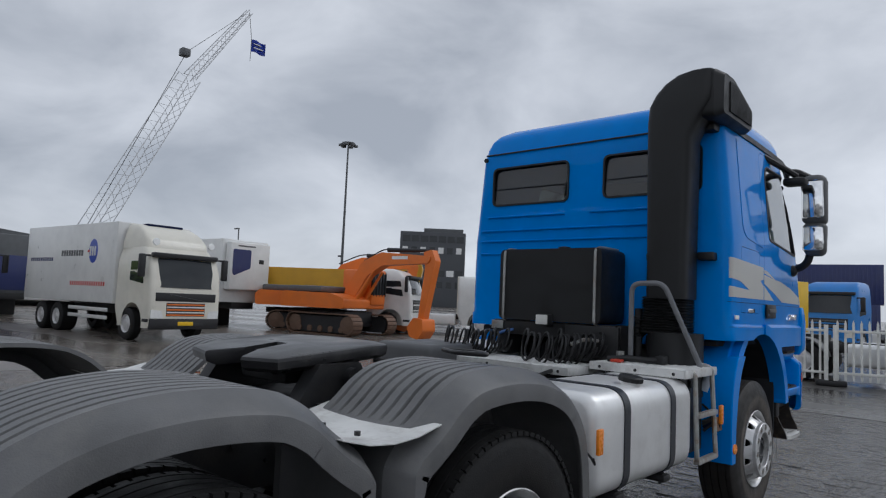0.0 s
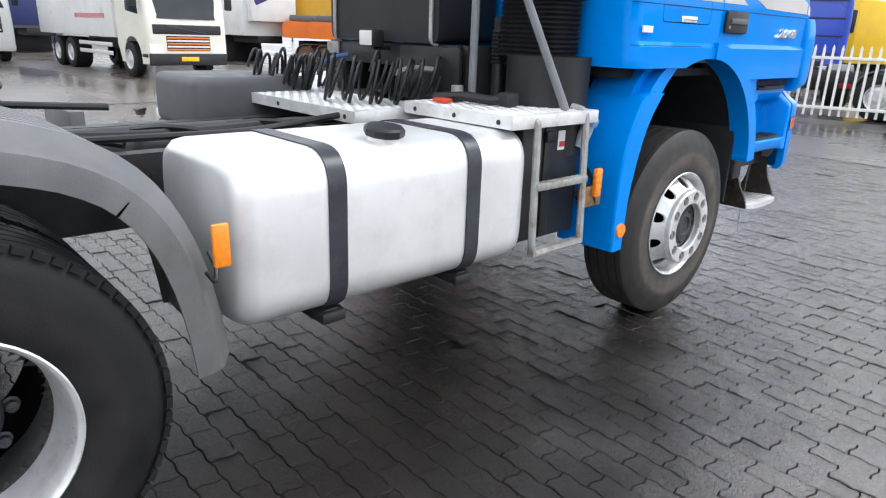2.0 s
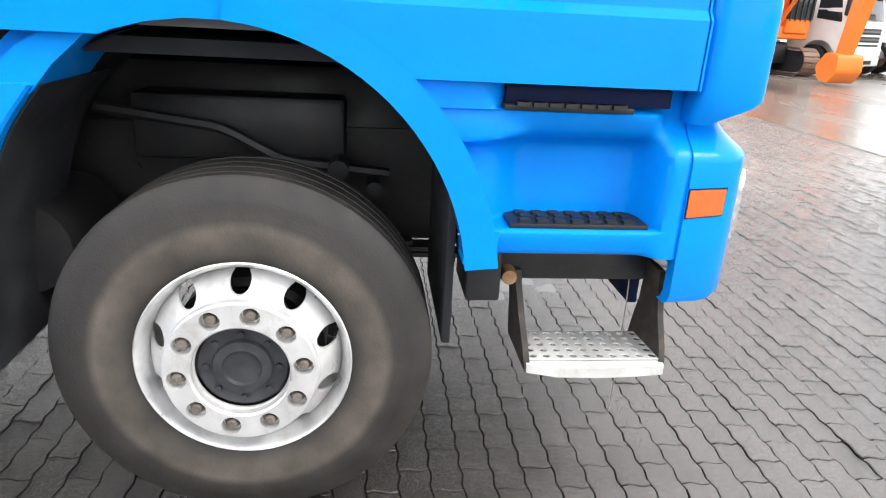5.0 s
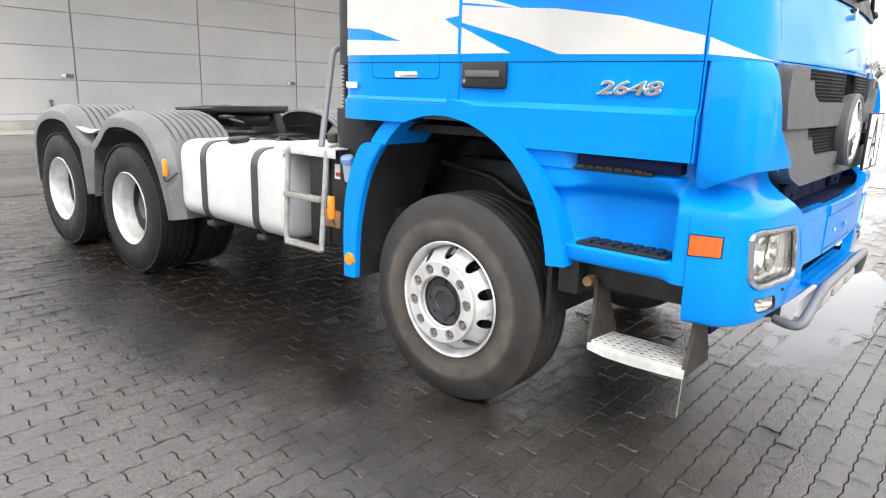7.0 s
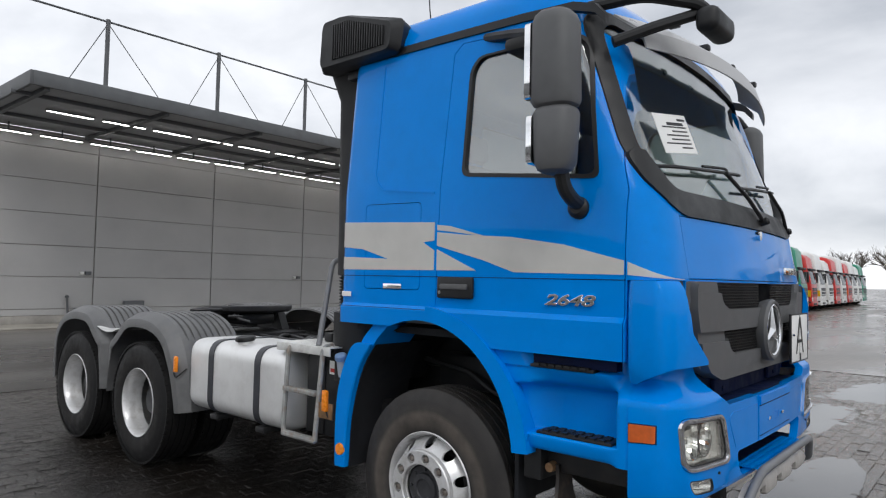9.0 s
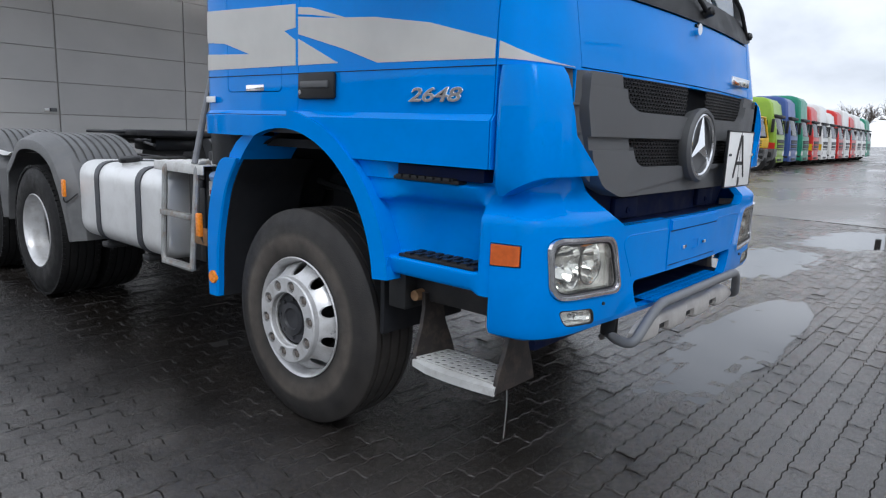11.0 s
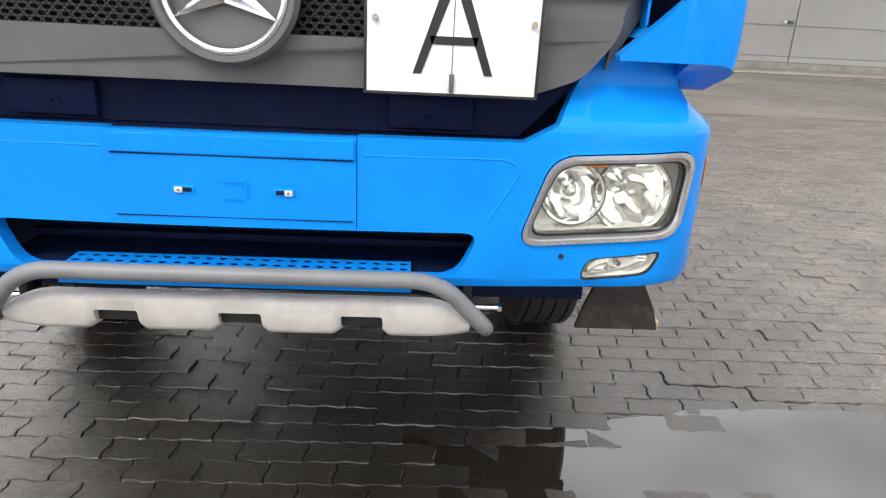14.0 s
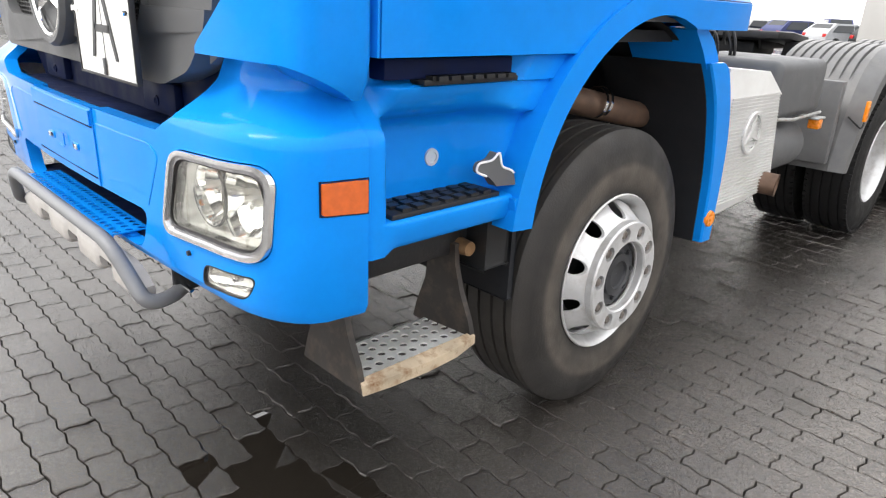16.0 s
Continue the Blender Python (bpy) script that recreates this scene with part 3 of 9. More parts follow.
lettering("model_number", "2648", 0.071, 0.006, pose(1.225, 0.935, 1.576, 90, 0, 90) @ Matrix.Diagonal((1.8, 1, 1, 1)), M_CHROME, truck, "chrome model number 2648")
lettering("model_number", "2648", 0.071, 0.006, pose(-1.225, 0.935, 1.576, 90, 0, -90) @ Matrix.Diagonal((1.8, 1, 1, 1)), M_CHROME, truck, "chrome model number 2648")
bm = bmesh.new()
bb(bm, -0.80, -0.53, 1.405, 1.442, 1.755, 1.80, 0.004)
part("model_badge", bm, M_CHROME, truck, "chrome model badge bar")
bm = bmesh.new()
cyl(bm, (-0.02, 1.40, 1.965), (-0.02, 1.437, 1.965), 0.026, n=20)
part("round_badge", bm, M_CHROME, truck, "small round silver badge")

# wheel arch flares, rear mudguard pieces, wells
for s in (1, -1):
    outer = [(0.735 * math.cos(a), 0.78 + 0.755 * math.sin(a)) for a in np.linspace(0.10, 1.50, 22)]
    inner = [(0.645 * math.cos(a), 0.78 + 0.675 * math.sin(a)) for a in np.linspace(1.50, 0.10, 22)]
    bm = px(outer + inner, "x", s * 1.13, s * 1.250, 0.012)
    part("arch_flare", bm, M_BLUE, truck, "blue wheel arch flare")
    tab = px([(0.645, 0.95), (0.73, 0.95), (0.715, 0.865), (0.635, 0.865)], "x", s * 1.10, s * 1.246, 0.008)
    part("arch_foot", tab, M_BLUE, truck)
    ig = [(-0.61, 0.525), (-0.597, 0.80), (-0.56, 0.97), (-0.51, 1.12), (-0.46, 1.205), (-0.40, 1.28), (-0.395, 1.287)]
    o1 = [(-0.40, 1.292), (-0.53, 1.292), (-0.575, 1.265), (-0.62, 1.19), (-0.662, 1.09), (-0.695, 0.96), (-0.708, 0.75), (-0.70, 0.525)]
    o2 = [(y - 0.005, z) for y, z in o1]
    o3 = [(y - 0.012, z) for y, z in o1]
    ig, o1, o2, o3 = [[(p.x, p.y) for p in smooth_path([(*v, 0) for v in q], 0.09, 4)] for q in (ig, o1, o2, o3)]
    bm = bmesh.new()
    rings(bm, [[(s * x, y + (0.005 if i >= len(o) else 0.0) * g, z) for i, (y, z) in enumerate(o[::-1] + [(yy, zz) for yy, zz in ig[::-1]])] for x, o, g in ((0.90, o3, 0), (1.10, o2, 0), (1.205, o1, 0), (1.225, o1, 0), (1.233, [(y + 0.008, z - 0.002) for y, z in o1], -1.6))])
    part("mudguard_liner", px([(y + 0.004, z) for y, z in ig] + [(y + 0.009, z - 0.002) for y, z in ig[::-1]], "x", s * 0.74, s * 1.195), M_DARK, truck, "black mudguard lining")
    mg = part("front_mudguard", bm, M_BLUE, truck, "blue moulded mudguard behind front wheel")
    up = part("upper_mudguard", px(rpoly([(-0.52, 1.25), (-0.485, 1.315), (-0.42, 1.378), (-0.36, 1.411), (-0.265, 1.411), (-0.35, 1.335), (-0.41, 1.262)], 0.012), "x", s * 0.90, s * 1.213, 0.016), M_BLUE, mg, "set-back upper end of the mudguard")
    part("mudguard_roll", px(rpoly([(-0.585, 1.24), (-0.53, 1.335), (-0.45, 1.411), (-0.37, 1.411), (-0.43, 1.365), (-0.50, 1.29)], 0.012), "x", s * 0.90, s * 1.15, 0.03), M_BLUE, up)
    bm = bmesh.new()
    cyl(bm, (s * 1.228, -0.645, 0.63), (s * 1.243, -0.645, 0.63), 0.038, 0.034, 20)
    part("round_reflector", bm, M_AMBER, mg, "round amber reflector")
    bm = bmesh.new()
    a = np.linspace(0.05, math.pi - 0.35, 26)
    prof = [(0.66 * math.cos(k), 0.77 + 0.68 * math.sin(k)) for k in a]
    rings(bm, [[(s * 0.50, y, z) for y, z in prof], [(s * 1.13, y, z) for y, z in prof]], False, False)
    part("wheel_well_liner", bm, M_DARK, truck, "black plastic wheel well liner")
    bm = box(s * 0.62, s * 1.16, 0.60, 0.625, 0.58, 1.05, bevel=0.005)
    part("mud_flap", bm, M_DARK, truck, "black rubber mud flap")
    bm = box(s * 0.95, s * 1.17, 0.66, 0.76, 0.72, 0.90, bevel=0.01)
    part("step_bracket", bm, M_BLACK, truck)

# entry step wells and the hanging steps


def soft(v, a, b):
    t = min(1.0, max(0.0, (v - a) / (b - a)))
    return t * t * (3 - 2 * t)


WELL_Z = (0.878, 0.881, 0.888, 0.90, 0.93, 0.946, 0.953, 0.957, 0.959, 0.961, 0.964, 0.97, 0.98, 1.0, 1.05, 1.10, 1.14, 1.16, 1.175, 1.185, 1.195, 1.205, 1.22, 1.245, 1.262, 1.268, 1.271, 1.274, 1.282, 1.336)
WELL_D = ((0.878, 0.06), (0.881, 0.032), (0.888, 0.020), (0.90, 0.014), (0.946, 0.006), (0.953, 0.008), (0.957, 0.014), (0.959, 0.024), (0.961, 0.135), (0.964, 0.146), (0.97, 0.150), (1.14, 0.158), (1.16, 0.156), (1.175, 0.142), (1.195, 0.094), (1.205, 0.074), (1.22, 0.058), (1.262, 0.034), (1.268, 0.034), (1.271, 0.038), (1.274, 0.062), (1.282, 0.075), (1.336, 0.075))


SHOULDER = ((1.150, 0.0), (1.168, 0.004), (1.180, 0.014), (1.196, 0.034), (1.216, 0.058), (1.240, 0.080), (1.258, 0.092), (1.336, 0.097))


def step_well(s):
    """One moulded skin: a bin under the upper tread, a hollow back wall, a ledge, and a post at the front."""
    bm = bmesh.new()
    loops = []
    for z in WELL_Z:
        y0 = 0.69 * math.sqrt(max(0.0, 1 - ((z - 0.78) / 0.735) ** 2))
        row = []
        for k in range(45):
            y = y0 + (1.262 - y0) * k / 44
            d = ip(z, WELL_D)
            post = soft(y, 1.125, 1.185)
            if z > 1.268:
                d = d * soft(y, 0.69, 0.73) + 0.022 * (1 - soft(y, 0.69, 0.73))
            if z > 0.957:
                side = 0.085 * (1 - soft(y, 0.66, 0.84)) * soft(1.26 - z, 0.0, 0.06)
                d = max(0.03, d - side) if d > 0.03 else d
            d = d * (1 - post) + (0.004 + 0.010 * soft(y, 1.228, 1.24) + ip(z, SHOULDER)) * post
            row.append((s * (1.233 - d), y, z))
        loops.append(row + [(x - s * 0.006, y, z) for x, y, z in row[::-1]])
    rings(bm, loops)
    return bm

for s in (1, -1):
    w = part("step_well", step_well(s), M_BLUE, truck, "blue moulded entry step well", angle=50)
    # solid navy block stands in for the shade inside the slot
    part("slot", box(*sorted((s * 1.06, s * 1.195)), 0.725, 1.165, 1.286, 1.334, bevel=0.004), M_NAVY, w, "navy block for the shaded slot of the upper step")
    for z, y0, y1, x0 in ((0.958, 0.76, 1.15, 1.09), (1.272, 0.72, 1.06, 1.16)):
        bm = bmesh.new()
        bb(bm, *sorted((s * x0, s * 1.215)), y0, y1, z, z + 0.014, 0.003)
        for i in range(7):
            for j in range(3):
                yy, xx = y0 + 0.03 + i * (y1 - y0 - 0.05) / 7, x0 + 0.02 + j * (1.195 - x0) / 3
                bb(bm, *sorted((s * xx, s * (xx + 0.028))), yy + 0.01 * (j % 2), yy + 0.03 + 0.01 * (j % 2), z + 0.012, z + 0.022)
        part("step_tread", bm, M_BLACK, w, "black ribbed rubber tread")
    if s < 0:
        torn = smooth_path([(*p, 0) for p in ((0.705, 0.985), (0.715, 1.025), (0.755, 1.04), (0.765, 1.085), (0.785, 1.06), (0.83, 1.055), (0.835, 1.03), (0.79, 1.012), (0.765, 0.985))], 0.012, 3)
        bm = bmesh.new()
        rings(bm, [[(-1.175 - (0.012 + 0.28 * (0.84 - p.x)) * k, p.x, p.y) for p in torn] for k in (0.0, 1.0)])
        part("broken_patch", bm, M_GREY, w, "broken corner showing grey plastic")
        part("bare_edge", tube(bmesh.new(), [(-1.188 - 0.28 * (0.84 - p.x), p.x, p.y) for p in torn[2:-4]], 0.0035, 5), M_PAPER, w, "bare pale chipped edge")
        bm = bmesh.new()
        lathe(bm, [(0.001, 0.004), (0.015, 0.004), (0.016, 0.007), (0.024, 0.006), (0.026, -0.01)], (-1.078, 0.90, 1.06), (-1, 0, 0), 20)
        part("grommet", bm, M_FILLER, w, "pale round plug")
    beam = bb(bmesh.new(), *sorted((s * 0.90, s * 1.10)), 0.70, 1.22, 0.76, 0.885, 0.012)
    part("step_beam", beam, M_FRAME, truck)
    yo = 0.0 if s > 0 else -0.035
    bm = bmesh.new()
    perforated(bm, pose(s * 1.10 - 0.107, 0.855 + yo, 0.535, 0, -s * 4, 0), 5, 10, 0.041, 0.0130, 0.004)
    st = part("hanging_step", bm, M_PLATE, truck, "perforated aluminium boarding step" if s > 0 else "perforated boarding step with rusty edge")
    bm = bmesh.new()
    loops = [[(s * 1.19, 0.85 + yo, 0.52), (s * 1.21, 0.85 + yo, 0.51), (s * 1.21, 0.85 + yo, 0.537), (s * 1.19, 0.85 + yo, 0.541)]]
    for y, dx in ((0.94 + yo, 0.012), (1.06 + yo, 0.018), (1.18 + yo, 0.012), (1.27 + yo, 0.0)):
        loops.append([(s * 1.19, y, 0.515), (s * (1.214 + dx), y, 0.503), (s * (1.214 + dx), y, 0.534), (s * 1.19, y, 0.541)])
    rings(bm, loops)
    part("step_edge", bm, M_PLATE if s > 0 else M_RUST, st, "curved front lip of the step")
    for y0, y1 in ((0.82, 0.855 + yo), (1.262 + yo, 1.266 + yo)):
        bm = bmesh.new()
        loops = []
        for z, xo, xi in ((0.80, 1.12, 1.00), (0.74, 1.125, 1.01), (0.66, 1.15, 1.0), (0.58, 1.19, 0.97), (0.51, 1.21, 0.95)):
            y = y0 + (y1 - y0) * (0.80 - z) / 0.29
            loops.append([(s * xi, y - 0.009, z), (s * xo, y - 0.009, z), (s * xo, y + 0.009, z), (s * xi, y + 0.009, z)])
        rings(bm, loops)
        part("step_hanger", bm, M_RUBFLAP, st, "worn black rubber step hanger")
    if s > 0:
        part("hanging_cord", tube(bmesh.new(), [(1.05, 1.19, 0.76), (1.035, 1.20, 0.66), (1.033, 1.20, 0.52), (1.027, 1.205, 0.40), (1.031, 1.20, 0.25)], 0.0022, 5, 0.03), M_GALV, st, "thin pale hanging cord")
    bm = bmesh.new()
    cyl(bm, (s * 1.10, 0.79, 0.785), (s * 1.145, 0.79, 0.785), 0.026, 0.022, 12)
    part("pivot_bolt", bm, M_BRASS, st, "rusty pivot bolt")
    bm = bmesh.new()
    cyl(bm, (s * 1.06, 0.79, 0.785), (s * 1.06, 1.22, 0.785), 0.012, n=8)
    part("rod", bm, M_FRAME, st)

# bumper
B_LEV = ((0.732, 0.035), (0.745, 0.012), (0.77, 0.0), (0.95, 0.0), (1.10, 0.0), (1.150, 0.0), (1.168, 0.004), (1.180, 0.014), (1.196, 0.034), (1.216, 0.058), (1.240, 0.080), (1.258, 0.092), (1.268, 0.096), (1.30, 0.097), (1.338, 0.098))


def bumper_half(off):
    pts = [(1.232 - off, 1.236), (1.230 - off, 1.262), (1.224 - off, 1.295)]
    for k in range(1, 9):
        a = k / 8 * math.pi / 2
        pts.append((0.93 - off * 0.6 + (0.294 - off * 0.4) * math.cos(a) ** 0.9, 1.295 + (0.18 - off) * math.sin(a) ** 0.85))
    pts += [(0.93 * k, 1.512 - off - 0.037 * k * k) for k in (0.75, 0.5, 0.25, 0.0)]
    return pts


def bumper_shell(off, thick):
    bm = bmesh.new()
    loops = []
    for z, o in B_LEV:
        oo, ii = bumper_half(off + o), bumper_half(off + o + thick)
        out = oo + [(-x, y) for x, y in oo[-2::-1]]
        inn = ii + [(-x, y) for x, y in ii[-2::-1]]
        loops.append([(x, y, z) for x, y in out] + [(x, y, z) for x, y in inn[::-1]])
    rings(bm, loops)
    return raw(bm)


LAMP = rpoly([(1.158, 1.118), (0.774, 1.098), (0.696, 0.861), (1.137, 0.887)], 0.06, 9)
FOG = rpoly([(1.10, 0.849), (0.889, 0.827), (0.873, 0.766), (1.066, 0.784)], 0.028, 7)


def flip(pts, s):
    return [(x * s, z) for x, z in pts]


bump = carve_all(bumper_shell(0.0, 0.045), (
    px([(-0.70, 1.128), (0.70, 1.128), (0.78, 1.17), (0.95, 1.45), (-0.95, 1.45), (-0.78, 1.17)], "y", 1.0, 1.8),
    px(rpoly([(-0.605, 0.894), (0.605, 0.894), (0.55, 0.770), (-0.55, 0.770)], 0.045), "y", 1.0, 1.8),
    *[px(flip(LAMP, s), "y", 1.0, 1.8) for s in (1, -1)],
    *[px(flip(FOG, s), "y", 1.0, 1.8) for s in (1, -1)],
    px([(-0.2945, 0.90), (0.2945, 0.90), (0.2945, 1.2), (-0.2945, 1.2)], "y", 1.3, 1.8)))
bumper = part("bumper", bump, M_BLUE, truck, "blue front bumper")
plate_panel = carve(bumper_shell(-0.004, 0.03), px([(-0.2932, 0.8955), (0.2932, 0.8955), (0.2932, 1.127), (-0.2932, 1.127)], "y", 1.3, 1.8), "INTERSECT")
pp = part("plate_panel", plate_panel, M_BLUE, bumper, "blue number plate panel without plate")
# shade of the pressed creases, laid on as thin navy strips
for z, h in ((1.070, 0.0025), (0.918, 0.0018)):
    part("panel_crease", box(-0.285, 0.285, 1.505, 1.5168, z, z + h), M_NAVY, pp, "narrow navy strip for the shade of a pressed crease")
part("upper_fold", px([(1.50, 1.074), (1.5195, 1.076), (1.5195, 1.118), (1.50, 1.124)], "x", -0.288, 0.288, 0.002), M_BLUE, pp)
for x in (-0.12, 0.12):
    e = math.copysign(0.011, x)
    part("clip_slot", box(x - 0.028, x + 0.028, 1.508, 1.5185, 0.976, 0.998, bevel=0.004), M_BLUE, pp)
    part("plate_clip", box(x - 0.021, x + 0.021, 1.512, 1.5192, 0.981, 0.993, bevel=0.002), M_NAVY, pp, "dark slot for plate clip")
    part("clip_screw", box(x + e - 0.010, x + e + 0.010, 1.516, 1.5225, 0.979, 0.994, bevel=0.003), M_SILVER, pp, "pale plastic clip")
    part("screw_head", cyl(bmesh.new(), (x + e, 1.5223, 0.987), (x + e, 1.5233, 0.987), 0.003, n=8), M_GREY, pp)
bm = bmesh.new()
tube(bm, [(-0.03, 1.5225, 0.975), (-0.03, 1.5225, 1.012), (0.03, 1.5225, 1.012)], 0.002, 5)
tube(bm, [(-0.022, 1.5225, 0.97), (0.03, 1.5225, 0.97)], 0.002, 5)
part("moulded_mark", bm, M_BLUE, pp)
for s in (1, -1):
    bm = bmesh.new()
    pts = [(s * x, z) for x, z in ((0.31, 1.085), (0.66, 1.085), (0.70, 1.06), (0.615, 0.915))]
    tube(bm, [(p.x, 1.5105 - 0.037 * (p.x / 0.93) ** 2, p.y) for p in smooth_path([(x, z, 0) for x, z in pts], 0.05)], 0.0035, 6)
    part("bumper_crease", bm, M_BLUE, bumper)
    # headlamps
    head = part("headlight", carve(carve(bumper_shell(-0.010, 0.045), px(flip(inset(LAMP, 0.002), s), "y", 1.0, 1.8), "INTERSECT"), px(flip(inset(LAMP, 0.014), s), "y", 0.9, 1.9)), M_CHROME, truck, "headlight with bright silver surround")
    part("inner_bezel", carve(carve(bumper_shell(-0.004, 0.03), px(flip(inset(LAMP, 0.0138), s), "y", 1.0, 1.8), "INTERSECT"), px(flip(inset(LAMP, 0.025), s), "y", 0.9, 1.9)), M_BEZEL, head, "satin grey inner surround")
    # black ring puts the shade of the gap inside the bezel into colour
    part("lamp_seal", carve(carve(bumper_shell(0.001, 0.03), px(flip(inset(LAMP, 0.0248), s), "y", 1.0, 1.8), "INTERSECT"), px(flip(inset(LAMP, 0.030), s), "y", 0.9, 1.9)), M_BLACK, head, "thin black ring for the dark gap")
    lens = part("lens", carve(bumper_shell(0.004, 0.005), px(flip(inset(LAMP, 0.029), s), "y", 1.0, 1.8), "INTERSECT"), M_LENS, head, "clear headlight lens")
    lens.visible_shadow = False
    bm = carve(bumper_shell(0.078, 0.01), px(flip(inset(LAMP, -0.01), s), "y", 1.0, 1.8), "INTERSECT")
    for x, r in ((1.006, 0.093), (0.846, 0.074)):
        bm = carve(bm, cyl(bmesh.new(), (s * x, 1.2, 0.990), (s * x, 1.6, 0.990), r, n=28))
    part("lamp_back", bm, M_LAMPIN, head, "silver lamp housing")
    for x, r, y in ((1.006, 0.096, 1.422), (0.846, 0.077, 1.430)):
        bm = bmesh.new()
        lathe(bm, [(r * 0.93, -0.022), (r, 0.0), (r + 0.006, 0.002), (r + 0.006, -0.05)], (s * x, y, 0.990), (0, 1, 0), 28)
        part("reflector_rim", bm, M_REFL, head, "chrome reflector rim")
        part("rim_line", lathe(bmesh.new(), [(r + 0.0055, 0.0035), (r + 0.0095, 0.0035), (r + 0.0095, -0.004), (r + 0.0055, -0.004), (r + 0.0055, 0.0035)], (s * x, y, 0.990), (0, 1, 0), 40), M_GREY, head, "thin dark ring round the reflector")
        bm = bmesh.new()
        lathe(bm, [(0.001, -0.088), (0.2 * r, -0.086), (0.4 * r, -0.078), (0.6 * r, -0.064), (0.8 * r, -0.043), (0.97 * r, -0.016)], (s * x, y, 0.990), (0, 1, 0), 40)
        part("reflector", bm, M_REFL, head, "smooth chrome reflector bowl")
        bm = bmesh.new()
        lathe(bm, [(0.001, 0.0), (0.010, -0.003), (0.015, -0.014), (0.013, -0.075), (0.001, -0.078)], (s * x, y - 0.012, 0.990), (0, 1, 0), 14)
        part("bulb_shield", bm, M_REFL, head)
    bm = bmesh.new()
    bb(bm, *sorted((s * 0.83, s * 1.0)), 1.405, 1.44, 1.066, 1.090, 0.006)
    part("trim_strip", bm, M_BEZEL, head)
    wall = carve(carve(bumper_shell(0.006, 0.082), px(flip(inset(LAMP, 0.022), s), "y", 1.0, 1.8), "INTERSECT"), px(flip(inset(LAMP, 0.030), s), "y", 0.9, 1.9))
    part("housing_wall", wall, M_LAMPIN, head)
    for q in range(4):
        fl = [(0.80 + q * 0.085, 0.878), (0.803 + q * 0.085, 0.878), (0.812 + q * 0.085, 1.108), (0.809 + q * 0.085, 1.108)]
        flute = carve(carve(bumper_shell(0.010, 0.006), px(flip(fl, s), "y", 1.0, 1.8), "INTERSECT"), px(flip(inset(LAMP, 0.032), s), "y", 0.9, 1.9), "INTERSECT")
        part("lens_flute", flute, M_LENS, lens)
    part("indicator", box(*sorted((s * 0.86, s * 0.93)), 1.42, 1.446, 1.062, 1.088, bevel=0.008), M_AMBER, head, "amber indicator lamp")
    fog = part("fog_light", carve(bumper_shell(0.003, 0.006), px(flip(inset(FOG, 0.006), s), "y", 1.0, 1.8), "INTERSECT"), M_LENS, truck, "clear fog light in the bumper")
    fog.visible_shadow = False
    part("fog_surround", carve(carve(bumper_shell(-0.001, 0.012), px(flip(FOG, s), "y", 1.0, 1.8), "INTERSECT"), px(flip(inset(FOG, 0.004), s), "y", 0.9, 1.9)), M_BLACK, fog, "thin black surround")
    part("fog_reflector", carve(bumper_shell(0.042, 0.008), px(flip(inset(FOG, -0.012), s), "y", 1.0, 1.8), "INTERSECT"), M_LAMPIN, fog, "silver fog light reflector")
    part("fog_wall", carve(carve(bumper_shell(0.010, 0.036), px(flip(inset(FOG, 0.001), s), "y", 1.0, 1.8), "INTERSECT"), px(flip(inset(FOG, 0.006), s), "y", 0.9, 1.9)), M_LAMPIN, fog)
    bm = bmesh.new()
    loops = []
    for ax, az, dy in ((0.086, 0.029, 0.0), (0.078, 0.027, -0.008), (0.055, 0.021, -0.018), (0.022, 0.010, -0.024), (0.004, 0.002, -0.025)):
        loops.append([(s * (0.983 + ax * math.cos(k)), 1.449 - 0.26 * ax * math.cos(k) + dy, 0.807 + az * math.sin(k) + 0.09 * ax * math.cos(k)) for k in np.linspace(0, 2 * math.pi, 28, endpoint=False)])
    rings(bm, loops, True, False)
    part("bulb_bowl", bm, M_REFL, fog, "chrome reflector bowl")
    part("bulb", cyl(bmesh.new(), (s * 0.983, 1.425, 0.807), (s * 0.985, 1.452, 0.807), 0.009, 0.007, 12), M_BEZEL, fog)
    mk = carve(bumper_shell(-0.005, 0.02), px(rpoly([(1.240, 1.003), (1.352, 1.010), (1.352, 1.082), (1.240, 1.080)], 0.005, 2), "x", s * 1.0, s * 1.4), "INTERSECT")
    mk = part("side_marker", mk, M_RED_AMB, truck, "orange side marker lens")
    part("marker_seam", carve(carve(bumper_shell(-0.002, 0.01), px([(1.2365, 0.999), (1.356, 1.006), (1.356, 1.086), (1.2365, 1.084)], "x", s * 1.0, s * 1.4), "INTERSECT"), px([(1.239, 1.002), (1.353, 1.009), (1.353, 1.083), (1.239, 1.081)], "x", s * 0.9, s * 1.5)), M_NAVY, mk)
    bm = bmesh.new()
    cyl(bm, (s * 0.82, 1.482, 0.835), (s * 0.82, 1.4895, 0.835), 0.007, n=8)
    part("screw", bm, M_INK, bumper)

# recess behind the bumper and the lower intake, its shade put into navy panels
part("radiator_shroud", box(-0.95, 0.95, 1.24, 1.27, 0.62, 1.72), M_NAVY, truck, "added shade-dark navy panel behind the grille")
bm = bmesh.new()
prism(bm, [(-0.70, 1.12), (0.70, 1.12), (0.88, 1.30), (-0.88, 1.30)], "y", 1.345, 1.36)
rec = part("recess_panel", bm, M_NAVY, truck, "recessed panel under the grille in shade-dark navy")
